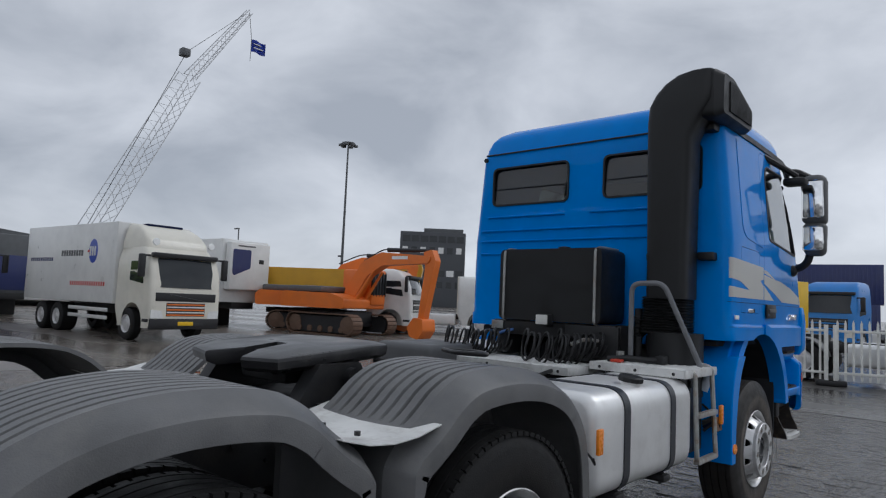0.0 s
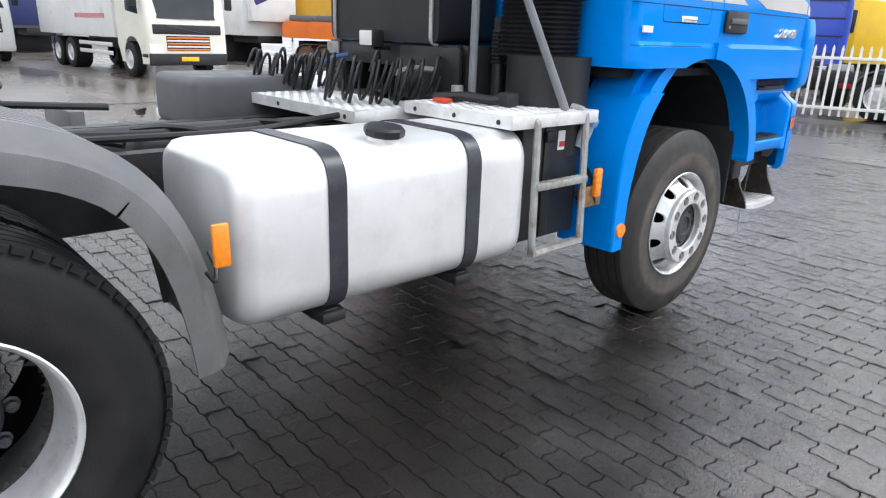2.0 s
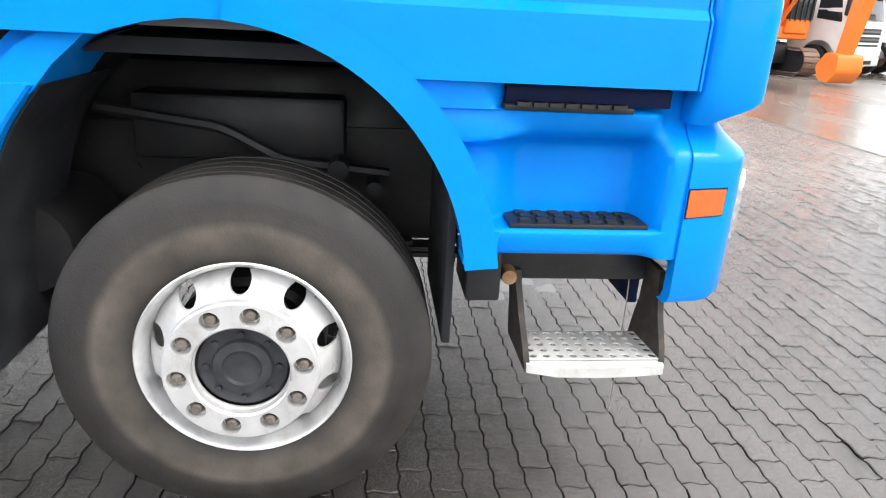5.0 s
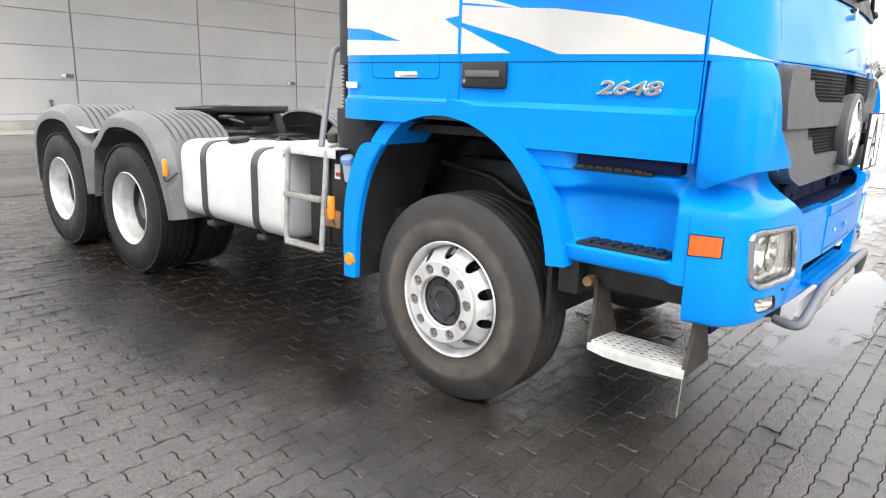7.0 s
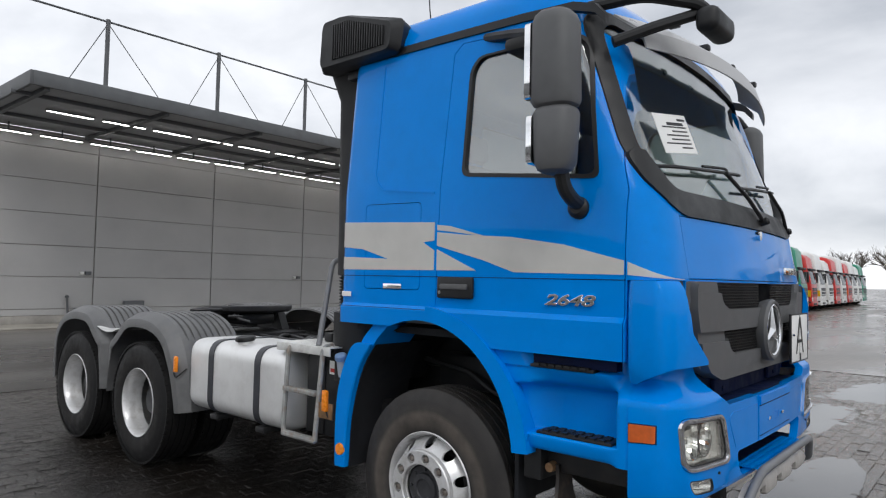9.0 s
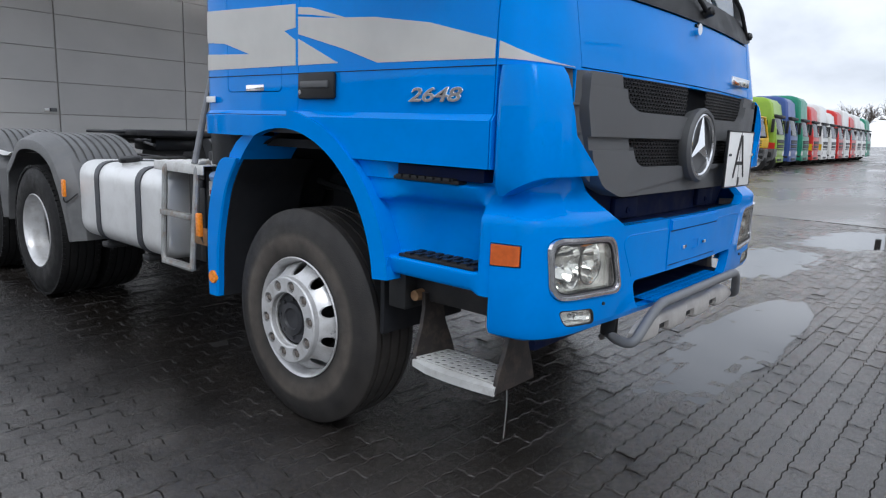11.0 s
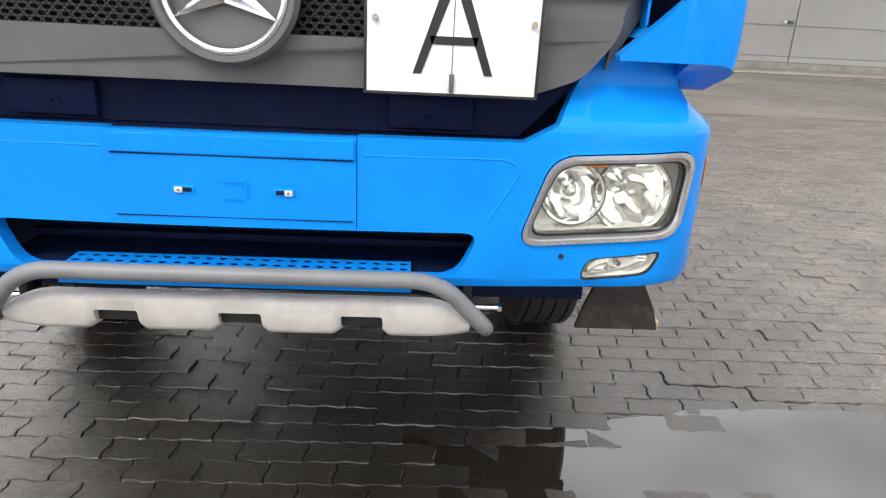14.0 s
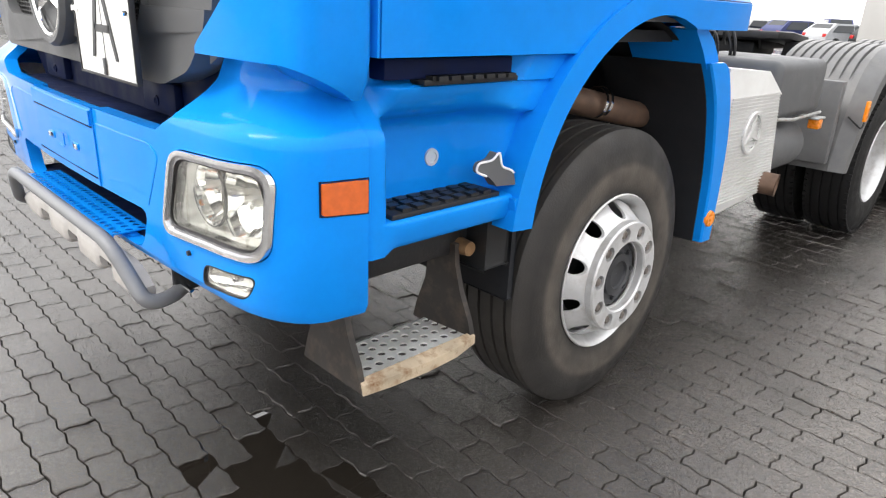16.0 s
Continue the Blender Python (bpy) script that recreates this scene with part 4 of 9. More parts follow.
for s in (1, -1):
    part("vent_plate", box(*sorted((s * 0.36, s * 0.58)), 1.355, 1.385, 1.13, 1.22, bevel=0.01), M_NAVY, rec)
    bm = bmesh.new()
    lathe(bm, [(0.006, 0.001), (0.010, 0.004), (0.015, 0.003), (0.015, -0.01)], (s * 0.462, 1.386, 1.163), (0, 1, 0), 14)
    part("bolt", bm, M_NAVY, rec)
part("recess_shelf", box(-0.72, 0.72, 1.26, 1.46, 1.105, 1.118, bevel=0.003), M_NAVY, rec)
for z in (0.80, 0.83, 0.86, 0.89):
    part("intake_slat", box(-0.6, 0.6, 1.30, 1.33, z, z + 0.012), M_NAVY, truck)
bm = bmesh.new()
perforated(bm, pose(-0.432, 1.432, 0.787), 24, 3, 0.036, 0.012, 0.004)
# added closing floor, navy so that the intake stays dark
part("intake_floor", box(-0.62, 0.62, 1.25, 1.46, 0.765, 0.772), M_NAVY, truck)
part("front_step", bm, M_BLUE, truck, "blue perforated front step tread")
part("step_edge", box(-0.435, 0.435, 1.538, 1.544, 0.745, 0.789, bevel=0.002), M_BLUE, truck)
bm = bmesh.new()
tube(bm, [(0.56, 1.38, 0.645), (0.62, 1.46, 0.635), (0.64, 1.540, 0.640), (0.505, 1.575, 0.792), (-0.505, 1.575, 0.792), (-0.64, 1.540, 0.640), (-0.62, 1.46, 0.635), (-0.56, 1.38, 0.645)], 0.0215, 12, bend=0.075)
bar = part("guard_bar", bm, M_TUBE, truck, "grey bent tube guard bar")
for s in (1, -1):
    bm = bmesh.new()
    cyl(bm, (s * 0.60, 1.42, 0.655), (s * 0.675, 1.42, 0.655), 0.008, n=8)
    cyl(bm, (s * 0.675, 1.42, 0.655), (s * 0.685, 1.42, 0.655), 0.014, n=6)
    part("bar_bolt", bm, M_CHROME, bar, "bright bolt of the bar")
    part("bar_bracket", box(*sorted((s * 0.575, s * 0.60)), 1.37, 1.44, 0.635, 0.735, bevel=0.004), M_FRAME, bar)
bm = bmesh.new()
loops = []
for x in np.linspace(-0.59, 0.59, 119):
    e = min(1.0, (0.592 - abs(x)) / 0.13)
    e = 1 - (1 - e) ** 2
    d = min(abs(x - c) for c in (-0.31, 0.0, 0.31))
    k = min(1.0, max(0.0, (d - 0.046) / 0.030))
    k = k * k * (3 - 2 * k)
    zb = 0.634 - (0.006 + 0.016 * k) * (0.35 + 0.65 * e)
    zt = 0.668 + 0.045 * e
    yf = 1.527 + 0.005 * e + 0.008 * k
    loops.append([(x, 1.495, zt), (x, yf - 0.016, zt - 0.001), (x, yf - 0.004, zt - 0.010), (x, yf, zt - 0.028 * (zt - zb) / 0.1), (x, yf - 0.002, zb + 0.018), (x, yf - 0.010, zb + 0.005), (x, yf - 0.024, zb), (x, 1.49, zb + 0.004)])
rings(bm, loops)
me = carve_all(raw(bm), [px(rpoly([(c - 0.056, 0.627), (c + 0.052, 0.627), (c + 0.056, 0.668), (c - 0.052, 0.668)], 0.006, 2), "y", 1.44, 1.6) for c in (-0.31, 0.0, 0.31)])
skid = part("skid_plate", me, M_SKID, truck, "light grey notched skid plate", angle=50)
# black blocks behind the cut slots stand in for the shade inside
for c in (-0.31, 0.0, 0.31):
    part("slot_backing", box(c - 0.068, c + 0.068, 1.487, 1.512, 0.632, 0.676, bevel=0.002), M_BLACK, skid, "black backing for the shade in the skid plate slot")

# grille
GR = [(-0.955, 1.70), (-0.96, 1.58), (-0.905, 1.37), (-0.83, 1.28), (-0.71, 1.238), (0.71, 1.238), (0.83, 1.28), (0.905, 1.37), (0.96, 1.58), (0.955, 1.70)]


def grille_panel():
    bm = bmesh.new()
    prism(bm, rpoly(GR, 0.03), "y", 1.40, 1.482)
    me = raw(bm)
    me = carve_all(me, (px(rpoly([(-0.75, 1.75), (-0.70, 1.60), (-0.62, 1.568), (0.62, 1.568), (0.70, 1.60), (0.75, 1.75)], 0.03), "y", 1.2, 1.7),
                          px(rpoly([(-0.66, 1.468), (-0.61, 1.375), (-0.55, 1.352), (0.55, 1.352), (0.61, 1.375), (0.66, 1.468)], 0.025), "y", 1.2, 1.7),
                          px([(-0.95, 1.418), (-0.95, 1.468), (-0.64, 1.468), (-0.64, 1.418)], "y", 1.466, 1.7),
                          px([(0.95, 1.418), (0.95, 1.468), (0.64, 1.468), (0.64, 1.418)], "y", 1.466, 1.7),
                          px([(-0.95, 1.648), (-0.95, 1.75), (-0.73, 1.75), (-0.70, 1.648)], "y", 1.466, 1.7),
                          px([(0.95, 1.648), (0.95, 1.75), (0.73, 1.75), (0.70, 1.648)], "y", 1.466, 1.7)))
    bm = bmesh.new()
    bm.from_mesh(me)
    for v in bm.verts:
        v.co.y -= 0.05 * (v.co.x / 0.9) ** 2 - 0.012
    return bm


grille = part("grille", grille_panel(), M_GREY, truck, "dark grey two-bar radiator grille")
for s in (1, -1):
    bm = box(*sorted((s * 0.66, s * 0.87)), 1.385, 1.395, 1.40, 1.70)
    part("backing", bm, M_BLACK, grille)


def hex_mesh(z0, z1, half, y):
    bm = bmesh.new()
    a, row = 0.0145, 0
    z = z0
    while z < z1:
        for k in range(int(half / (a * 1.9)) + 1):
            for s in (1, -1):
                cx = s * (k + (0.5 if row % 2 else 0.0)) * a * 1.9
                if abs(cx) > half - (z1 - z) * 0.5 or (k == 0 and s < 0 and row % 2 == 0) or abs(cx) < 0.12:
                    continue
                yy = y - 0.05 * (cx / 0.9) ** 2
                o = [(cx + a * 1.05 * math.cos(t), yy, z + a * 0.66 * math.sin(t)) for t in np.arange(6) * math.pi / 3]
                i = [(cx + a * 0.74 * math.cos(t), yy, z + a * 0.43 * math.sin(t)) for t in np.arange(6) * math.pi / 3]
                b = [(cx + a * 0.74 * math.cos(t), yy - 0.008, z + a * 0.43 * math.sin(t)) for t in np.arange(6) * math.pi / 3]
                rings(bm, [o, i, b], True, False)
        z += a * 0.98
        row += 1
    return bm


for z0, z1, half in ((1.575, 1.70, 0.76), (1.358, 1.465, 0.665)):
    tagged(part("grille_mesh", hex_mesh(z0, z1, half, 1.462), M_BLACK, grille, "black honeycomb grille mesh"), kind="stuff")
part("mesh_backing", box(-0.76, 0.76, 1.375, 1.38, 1.34, 1.71), M_DARK, grille)
bm = bmesh.new()
lathe(bm, [(0.156, -0.05), (0.166, -0.02), (0.168, 0.006), (0.158, 0.020), (0.146, 0.019), (0.140, 0.0), (0.130, -0.012), (0.0005, -0.012)], (0.0, 1.494, 1.445), (0, 1, 0), 56)
star = part("star_mount", bm, M_GREY, grille, "round dark grey emblem mount")
bm = bmesh.new()
lathe(bm, [(0.128, 0.0), (0.129, 0.012), (0.136, 0.018), (0.143, 0.014), (0.145, 0.0)], (0.0, 1.494, 1.445), (0, 1, 0), 56)
for k in range(3):
    a = math.radians(90 + 120 * k)
    d, w = Vector((math.cos(a), 0, math.sin(a))), Vector((-math.sin(a), 0, math.cos(a)))
    c = Vector((0.0, 1.497, 1.445))
    tip, l, r, up = c + d * 0.133, c + d * 0.0 + w * 0.0, None, Vector((0, 0.022, 0))
    e = [c + (d.lerp(Vector((math.cos(a + q), 0, math.sin(a + q))), 1.0)) * 0.031 for q in (math.radians(60), math.radians(-60))]
    vs = [bm.verts.new(p) for p in (tip, e[0], c, e[1], c + up, tip + Vector((0, 0.004, 0)))]
    bm.faces.new((vs[0], vs[1], vs[4], vs[5]))
    bm.faces.new((vs[0], vs[5], vs[4], vs[3]))
    bm.faces.new((vs[1], vs[2], vs[4]))
    bm.faces.new((vs[2], vs[3], vs[4]))
part("star_emblem", bm, M_CHROME, star, "chrome three-pointed star in a ring", angle=12)
for s in (1, -1):
    bm = bmesh.new()
    rings(bm, [[(s * x, y, z) for x, y, z in ((0.89, 1.425, 1.30), (0.985, 1.34, 1.42), (1.055, 1.345, 1.62), (1.06, 1.345, 1.70), (0.915, 1.42, 1.70), (0.925, 1.425, 1.58))],
               [(s * x, y - 0.02, z) for x, y, z in ((0.89, 1.425, 1.30), (0.985, 1.34, 1.42), (1.055, 1.345, 1.62), (1.06, 1.345, 1.70), (0.915, 1.42, 1.70), (0.925, 1.425, 1.58))]])
    part("side_deflector", bm, M_GREY, truck, "dark grey plastic side deflector")

# folding white plate with the letter A
aplate = thing("warning_plate", "white folding square plate with black letter A", "sign")
ap = part("plate", box(-0.708, -0.313, 1.512, 1.522, 1.238, 1.517, bevel=0.004), M_PAPER, aplate, "white enamelled plate")
bm = bmesh.new()
for x0, x1, z0, z1 in ((-0.711, -0.310, 1.234, 1.2405), (-0.711, -0.310, 1.5145, 1.521), (-0.711, -0.7045, 1.24, 1.515), (-0.3165, -0.310, 1.24, 1.515)):
    bb(bm, x0, x1, 1.511, 1.5245, z0, z1, 0.001)
part("edge_trim", bm, M_INK, aplate, "black plate edging")
part("fold_line", box(-0.5115, -0.5095, 1.5222, 1.5235, 1.24, 1.515), M_GREY, aplate)
bm = bmesh.new()
for p in ([(-0.440, 1.283), (-0.421, 1.283), (-0.494, 1.500), (-0.520, 1.500)], [(-0.585, 1.283), (-0.604, 1.283), (-0.527, 1.500), (-0.501, 1.500)], [(-0.462, 1.348), (-0.457, 1.366), (-0.568, 1.366), (-0.563, 1.348)]):
    prism(bm, p, "y", 1.5235, 1.5245)
part("letter_a", bm, M_INK, aplate, "black letter A")
for x in (-0.335, -0.69):
    part("stud", cyl(bmesh.new(), (x, 1.52, 1.40), (x, 1.535, 1.40), 0.008, n=8), M_CHROME, aplate)
part("latch", box(-0.516, -0.505, 1.5235, 1.530, 1.243, 1.285, bevel=0.002), M_GREY, aplate)
part("clamp", box(-0.60, -0.42, 1.468, 1.514, 1.36, 1.42, bevel=0.004), M_BLACK, aplate)

# wheels


def tyre_bm(r, w, x0, s):
    """A tyre of radius r and width w, whose outer wall lies at x0, the axis through the origin."""
    p = []
    p += [(0.288, -0.012), (0.300, -0.004), (0.325, 0.004), (0.36, 0.010), (0.40, 0.012), (0.435, 0.010), (0.462, 0.002), (0.478, 0.0), (0.495, -0.010), (r - 0.012, -0.020), (r - 0.002, -0.030), (r, -0.045)]
    for k in range(4):
        c = -0.06 - k * (w - 0.12) / 3
        p += [(r, c + 0.006), (r - 0.012, c + 0.004), (r - 0.012, c - 0.004), (r, c - 0.006)]
    p += [(r, -w + 0.045), (r - 0.002, -w + 0.030), (r - 0.012, -w + 0.02), (0.478, -w), (0.40, -w - 0.012), (0.325, -w - 0.004), (0.288, -w + 0.012)]
    bm = bmesh.new()
    lathe(bm, p, (x0, 0, 0), (s, 0, 0), 72)
    return bm


def tread_blocks(r, w, x0, s, n=84):
    bm = bmesh.new()
    for i in range(n):
        a = 2 * math.pi * i / n
        m = Matrix.Rotation(a, 4, "X")
        for c in (-0.028, -w + 0.028):
            vs = [m @ Vector((x0 + s * (c + dx), dy, r - 0.018 + dz)) for dz in (0.0, 0.0175) for dx, dy in ((-0.022, -0.0175), (0.022, -0.0175), (0.022, 0.0175), (-0.022, 0.0175))]
            rings(bm, [vs[:4], vs[4:]])
    return bm


def front_wheel(s):
    wheel = new("front_wheel")
    wheel.parent = truck
    wheel.matrix_basis = pose(-s * 0.035, 0.04, 0.535)
    part("tyre", tyre_bm(0.537, 0.292, s * 1.215, s), M_TYRE_F, wheel, "dusty brown worn tyre")
    bm = bmesh.new()
    rim = [(0.280, -0.30), (0.268, -0.10), (0.272, -0.055), (0.282, -0.03), (0.300, -0.006), (0.303, 0.002), (0.299, 0.006), (0.290, 0.0), (0.284, -0.012), (0.276, -0.035)]
    lathe(bm, rim, (s * 1.215, 0, 0), (s, 0, 0), 60)
    part("rim", bm, M_RIM, wheel, "silver painted steel rim")
    bm = bmesh.new()
    lathe(bm, [(0.272, -0.06), (0.264, -0.035), (0.226, 0.020), (0.214, 0.034), (0.130, 0.034)], (s * 1.215, 0, 0), (s, 0, 0), 60)
    me = raw(bm)
    holes = []
    for k in range(10):
        a = 2 * math.pi * (k + 0.5) / 10
        h = bmesh.new()
        cyl(h, (s * 1.10, 0.245 * math.cos(a), 0.245 * math.sin(a)), (s * 1.30, 0.245 * math.cos(a), 0.245 * math.sin(a)), 0.029, n=16)
        holes.append(h)
    thick = bmesh.new()
    thick.from_mesh(me)
    bmesh.ops.solidify(thick, geom=thick.faces[:], thickness=0.008)
    me = carve(raw(thick), joined(*holes))
    part("disc", me, M_RIM, wheel, "silver wheel disc with hand holes")
    bm = bmesh.new()
    lathe(bm, [(0.212, 0.032), (0.212, 0.060), (0.207, 0.066), (0.139, 0.066), (0.134, 0.060), (0.134, 0.032), (0.212, 0.032)], (s * 1.215, 0, 0), (s, 0, 0), 60)
    holes = []
    for k in range(10):
        a = 2 * math.pi * k / 10 + 0.12
        holes.append(cyl(bmesh.new(), (s * 1.252, 0.1725 * math.cos(a), 0.1725 * math.sin(a)), (s * 1.32, 0.1725 * math.cos(a), 0.1725 * math.sin(a)), 0.0275, n=18))
    bmesh.ops.remove_doubles(bm, verts=bm.verts[:], dist=1e-5)
    ring = part("nut_ring", carve(raw(bm), joined(*holes)), M_RIM, wheel, "raised silver nut ring")
    for k in range(10):
        a = 2 * math.pi * k / 10 + 0.12
        bm = bmesh.new()
        c, sn = math.cos(a) * 0.1725, math.sin(a) * 0.1725
        lathe(bm, [(0.024, 0.0), (0.022, 0.004), (0.0165, 0.005), (0.0165, 0.020), (0.0125, 0.026), (0.001, 0.027)], (s * 1.252, c, sn), (s, 0, 0), 12)
        part("wheel_nut", bm, M_NUT, wheel)
    bm = bmesh.new()
    lathe(bm, [(0.132, -0.03), (0.132, 0.012), (0.122, 0.022), (0.085, 0.024), (0.080, 0.036), (0.055, 0.040), (0.050, 0.030), (0.001, 0.028)], (s * 1.215, 0, 0), (s, 0, 0), 40)
    hub = part("hub", bm, M_HUB, wheel, "black hub with bolts")
    for k in range(8):
        a = 2 * math.pi * k / 8
        part("hub_bolt", cyl(bmesh.new(), (s * 1.235, 0.1 * math.cos(a), 0.1 * math.sin(a)), (s * 1.249, 0.1 * math.cos(a), 0.1 * math.sin(a)), 0.010, n=6), M_HUB, hub)
    bm = bmesh.new()
    lathe(bm, [(0.20, 0.0), (0.22, -0.02), (0.22, -0.18), (0.10, -0.20)], (s * 1.14, 0, 0), (s, 0, 0), 28)
    part("brake_drum", bm, M_FRAME, wheel)
    return wheel


REAR_Y = (-3.40, -4.81)


def rear_wheel(s, y):
    wheel = new("rear_wheel")
    wheel.parent = truck
    wheel.matrix_basis = pose(0, y, 0.537)
    for x0 in (1.225, 0.865):
        part("tyre", tyre_bm(0.537, 0.30, s * x0, s), M_TYRE_R, wheel, "black worn twin tyre")
        tagged(part("tread", tread_blocks(0.535, 0.30, s * x0, s, 72), M_TYRE_R, wheel), kind="stuff")
    bm = bmesh.new()
    lathe(bm, [(0.300, -0.006), (0.303, 0.004), (0.298, 0.008), (0.289, 0.0), (0.284, -0.014), (0.277, -0.035), (0.272, -0.06), (0.272, -0.10), (0.264, -0.125), (0.262, -0.16)], (s * 1.222, 0, 0), (s, 0, 0), 60)
    part("rim", bm, M_RIM, wheel, "silver painted deep rim")
    bm = bmesh.new()
    lathe(bm, [(0.262, -0.155), (0.235, -0.150), (0.205, -0.165), (0.185, -0.185), (0.13, -0.187), (0.13, -0.21)], (s * 1.222, 0, 0), (s, 0, 0), 60)
    bmesh.ops.solidify(bm, geom=bm.faces[:], thickness=0.008)
    holes = []
    for k in range(8):
        a = 2 * math.pi * k / 8 + 0.3
        h = bmesh.new()
        cyl(h, (s * 1.0, 0.225 * math.cos(a), 0.225 * math.sin(a)), (s * 1.2, 0.225 * math.cos(a), 0.225 * math.sin(a)), 0.030, n=14)
        holes.append(h)
    part("disc", carve(raw(bm), joined(*holes)), M_RIMD, wheel, "dark dirty wheel disc with hand holes")
    for k in range(10):
        a = 2 * math.pi * k / 10
        c, sn = math.cos(a) * 0.1675, math.sin(a) * 0.1675
        bm = bmesh.new()
        lathe(bm, [(0.024, 0.0), (0.0165, 0.004), (0.0165, 0.022), (0.001, 0.026)], (s * 1.036, c, sn), (s, 0, 0), 8)
        part("wheel_nut", bm, M_HUB, wheel)
    bm = bmesh.new()
    lathe(bm, [(0.150, -0.20), (0.148, -0.172), (0.138, -0.160), (0.122, -0.156), (0.118, -0.136), (0.110, -0.128), (0.03, -0.125), (0.028, -0.118), (0.001, -0.118)], (s * 1.222, 0, 0), (s, 0, 0), 40)
    hub = part("hub", bm, M_HUB, wheel, "black round axle hub")
    for k in range(8):
        a = 2 * math.pi * k / 8
        part("hub_bolt", cyl(bmesh.new(), (s * 1.056, 0.131 * math.cos(a), 0.131 * math.sin(a)), (s * 1.070, 0.126 * math.cos(a), 0.126 * math.sin(a)), 0.008, n=6), M_HUB, hub)
    bm = bmesh.new()
    lathe(bm, [(0.262, -0.16), (0.275, -0.30), (0.285, -0.36)], (s * 1.222, 0, 0), (s, 0, 0), 40)
    part("inner_rim", bm, M_RIMD, wheel)
    return wheel


for s in (1, -1):
    front_wheel(s)
    for y in REAR_Y:
        rear_wheel(s, y)

# rear mudguards
FEN = [(-0.672, 0.56), (-0.672, 0.80), (-0.672, 1.0), (-0.66, 1.03), (-0.62, 1.085), (-0.54, 1.135), (-0.46, 1.195), (-0.40, 1.25), (-0.28, 1.315), (-0.12, 1.335), (0.05, 1.337), (0.22, 1.318), (0.37, 1.275), (0.49, 1.21), (0.58, 1.12), (0.65, 1.0), (0.70, 0.86), (0.735, 0.70), (0.755, 0.545)]


def mudguard(s, y0, flipped):
    g = new("rear_mudguard")
    g.parent = truck
    tagged(g, "grey ribbed plastic rear mudguard")
    prof = [(-y if flipped else y, z) for y, z in FEN]
    prof = [(p.x, p.y) for p in smooth_path([(y, z, 0) for y, z in prof], 0.06, 2)]
    cross = [(0.60, -0.02, 0), (0.605, 0.0, 1)]
    for k in range(8):
        x = 0.64 + k * 0.061
        cross += [(x, 0.0, 1), (x + 0.005, -0.018, 1), (x + 0.016, -0.018, 1), (x + 0.021, 0.0, 1)]
    cross += [(1.128, 0.0, 1), (1.15, -0.012, 1), (1.215, -0.045, 1), (1.232, -0.062, 1), (1.238, -0.09, 1), (1.238, -0.135, 1), (1.228, -0.135, 1), (1.222, -0.075, 1), (1.14, -0.032, 1), (0.61, -0.018, 0)]
    bm = bmesh.new()
    loops = []
    for i, (y, z) in enumerate(prof):
        a, b = prof[max(i - 1, 0)], prof[min(i + 1, len(prof) - 1)]
        t = Vector((b[0] - a[0], b[1] - a[1])).normalized()
        n = Vector((-t.y, t.x)) if not flipped else Vector((t.y, -t.x))
        end = min(1.0, max(0.0, (z - 0.55) / 0.5)) if i > len(prof) // 2 else 1.0
        flat = 1.0 if z > 1.15 else 0.0
        lip = ip(z, ((0.55, 0.045), (0.7, 0.06), (0.87, 0.095), (1.0, 0.125), (1.1, 0.135))) / 0.135 if i < len(prof) // 2 else 1.0
        loop = []
        for x, o, rib in cross:
            o = max(o, -0.135 * lip)
            oo = o if o < -0.0185 or abs(o + 0.012) < 1e-6 or flat else (o if o == 0.0 else 0.0)
            xx = x if x < 1.1 else 1.1 + (x - 1.1) * (0.75 + 0.25 * end)
            loop.append((s * xx, y0 + y + n.x * oo, z + n.y * oo))
        loops.append(loop)
    rings(bm, loops)
    part("shell", bm, M_FENDER, g, "ribbed grey mudguard shell", angle=25)
    return g


for s in (1, -1):
    mudguard(s, REAR_Y[0], False)
    mudguard(s, REAR_Y[1], True)
    ym = (REAR_Y[0] + REAR_Y[1]) / 2
    bm = bmesh.new()
    loops = []
    for x in (0.56, 0.70, 0.85, 0.98, 1.10, 1.22):
        sag = 0.008 * math.sin((x - 0.56) / 0.66 * math.pi)
        hw = (REAR_Y[0] - REAR_Y[1]) / 2 - 0.47
        loops.append([(s * x, ym + hw * q, 1.112 + 0.040 * q * q - sag + d) for q, d in ((-1, 0.004), (-0.5, 0.004), (0, 0.004), (0.5, 0.004), (1, 0.004), (1, 0), (0.5, 0), (0, 0), (-0.5, 0), (-1, 0))])
    rings(bm, loops)
    gp = part("bridge_plate", bm, M_PLATE, truck, "pale plate bridging the mudguards")
    for x in (0.82, 1.02):
        part("bolt", cyl(bmesh.new(), (s * x, ym, 1.10), (s * x, ym, 1.126), 0.012, n=6), M_FRAME, gp)
    # amber marker at the front of the mudguard
    m = pose(s * 1.245, -2.70, 0.945)
    bm = bmesh.new()
    bb(bm, -0.010, 0.010, -0.025, 0.025, -0.064, 0.064, 0.006)
    bm.transform(m)
    mk = part("side_marker", bm, M_AMBER, truck, "amber side marker lamp on mudguard")
    bm = bmesh.new()
    tube(bm, [(s * 1.235, -2.745, 0.87), (s * 1.235, -2.72, 0.83), (s * 1.2, -2.70, 0.86), (s * 1.15, -2.7, 0.9)], 0.006, 6, 0.02)
    part("cable", bm, M_RUBBER, mk)
bm = bmesh.new()
tube(bm, smooth_path([(0.58, -3.15, 1.36), (0.75, -3.08, 1.36), (0.90, -3.17, 1.36), (0.74, -3.24, 1.36), (0.58, -3.15, 1.36)], 0.06), 0.012, 8)
part("pull_handle", bm, M_RUBBER, truck, "black loop pull handle on mudguard")

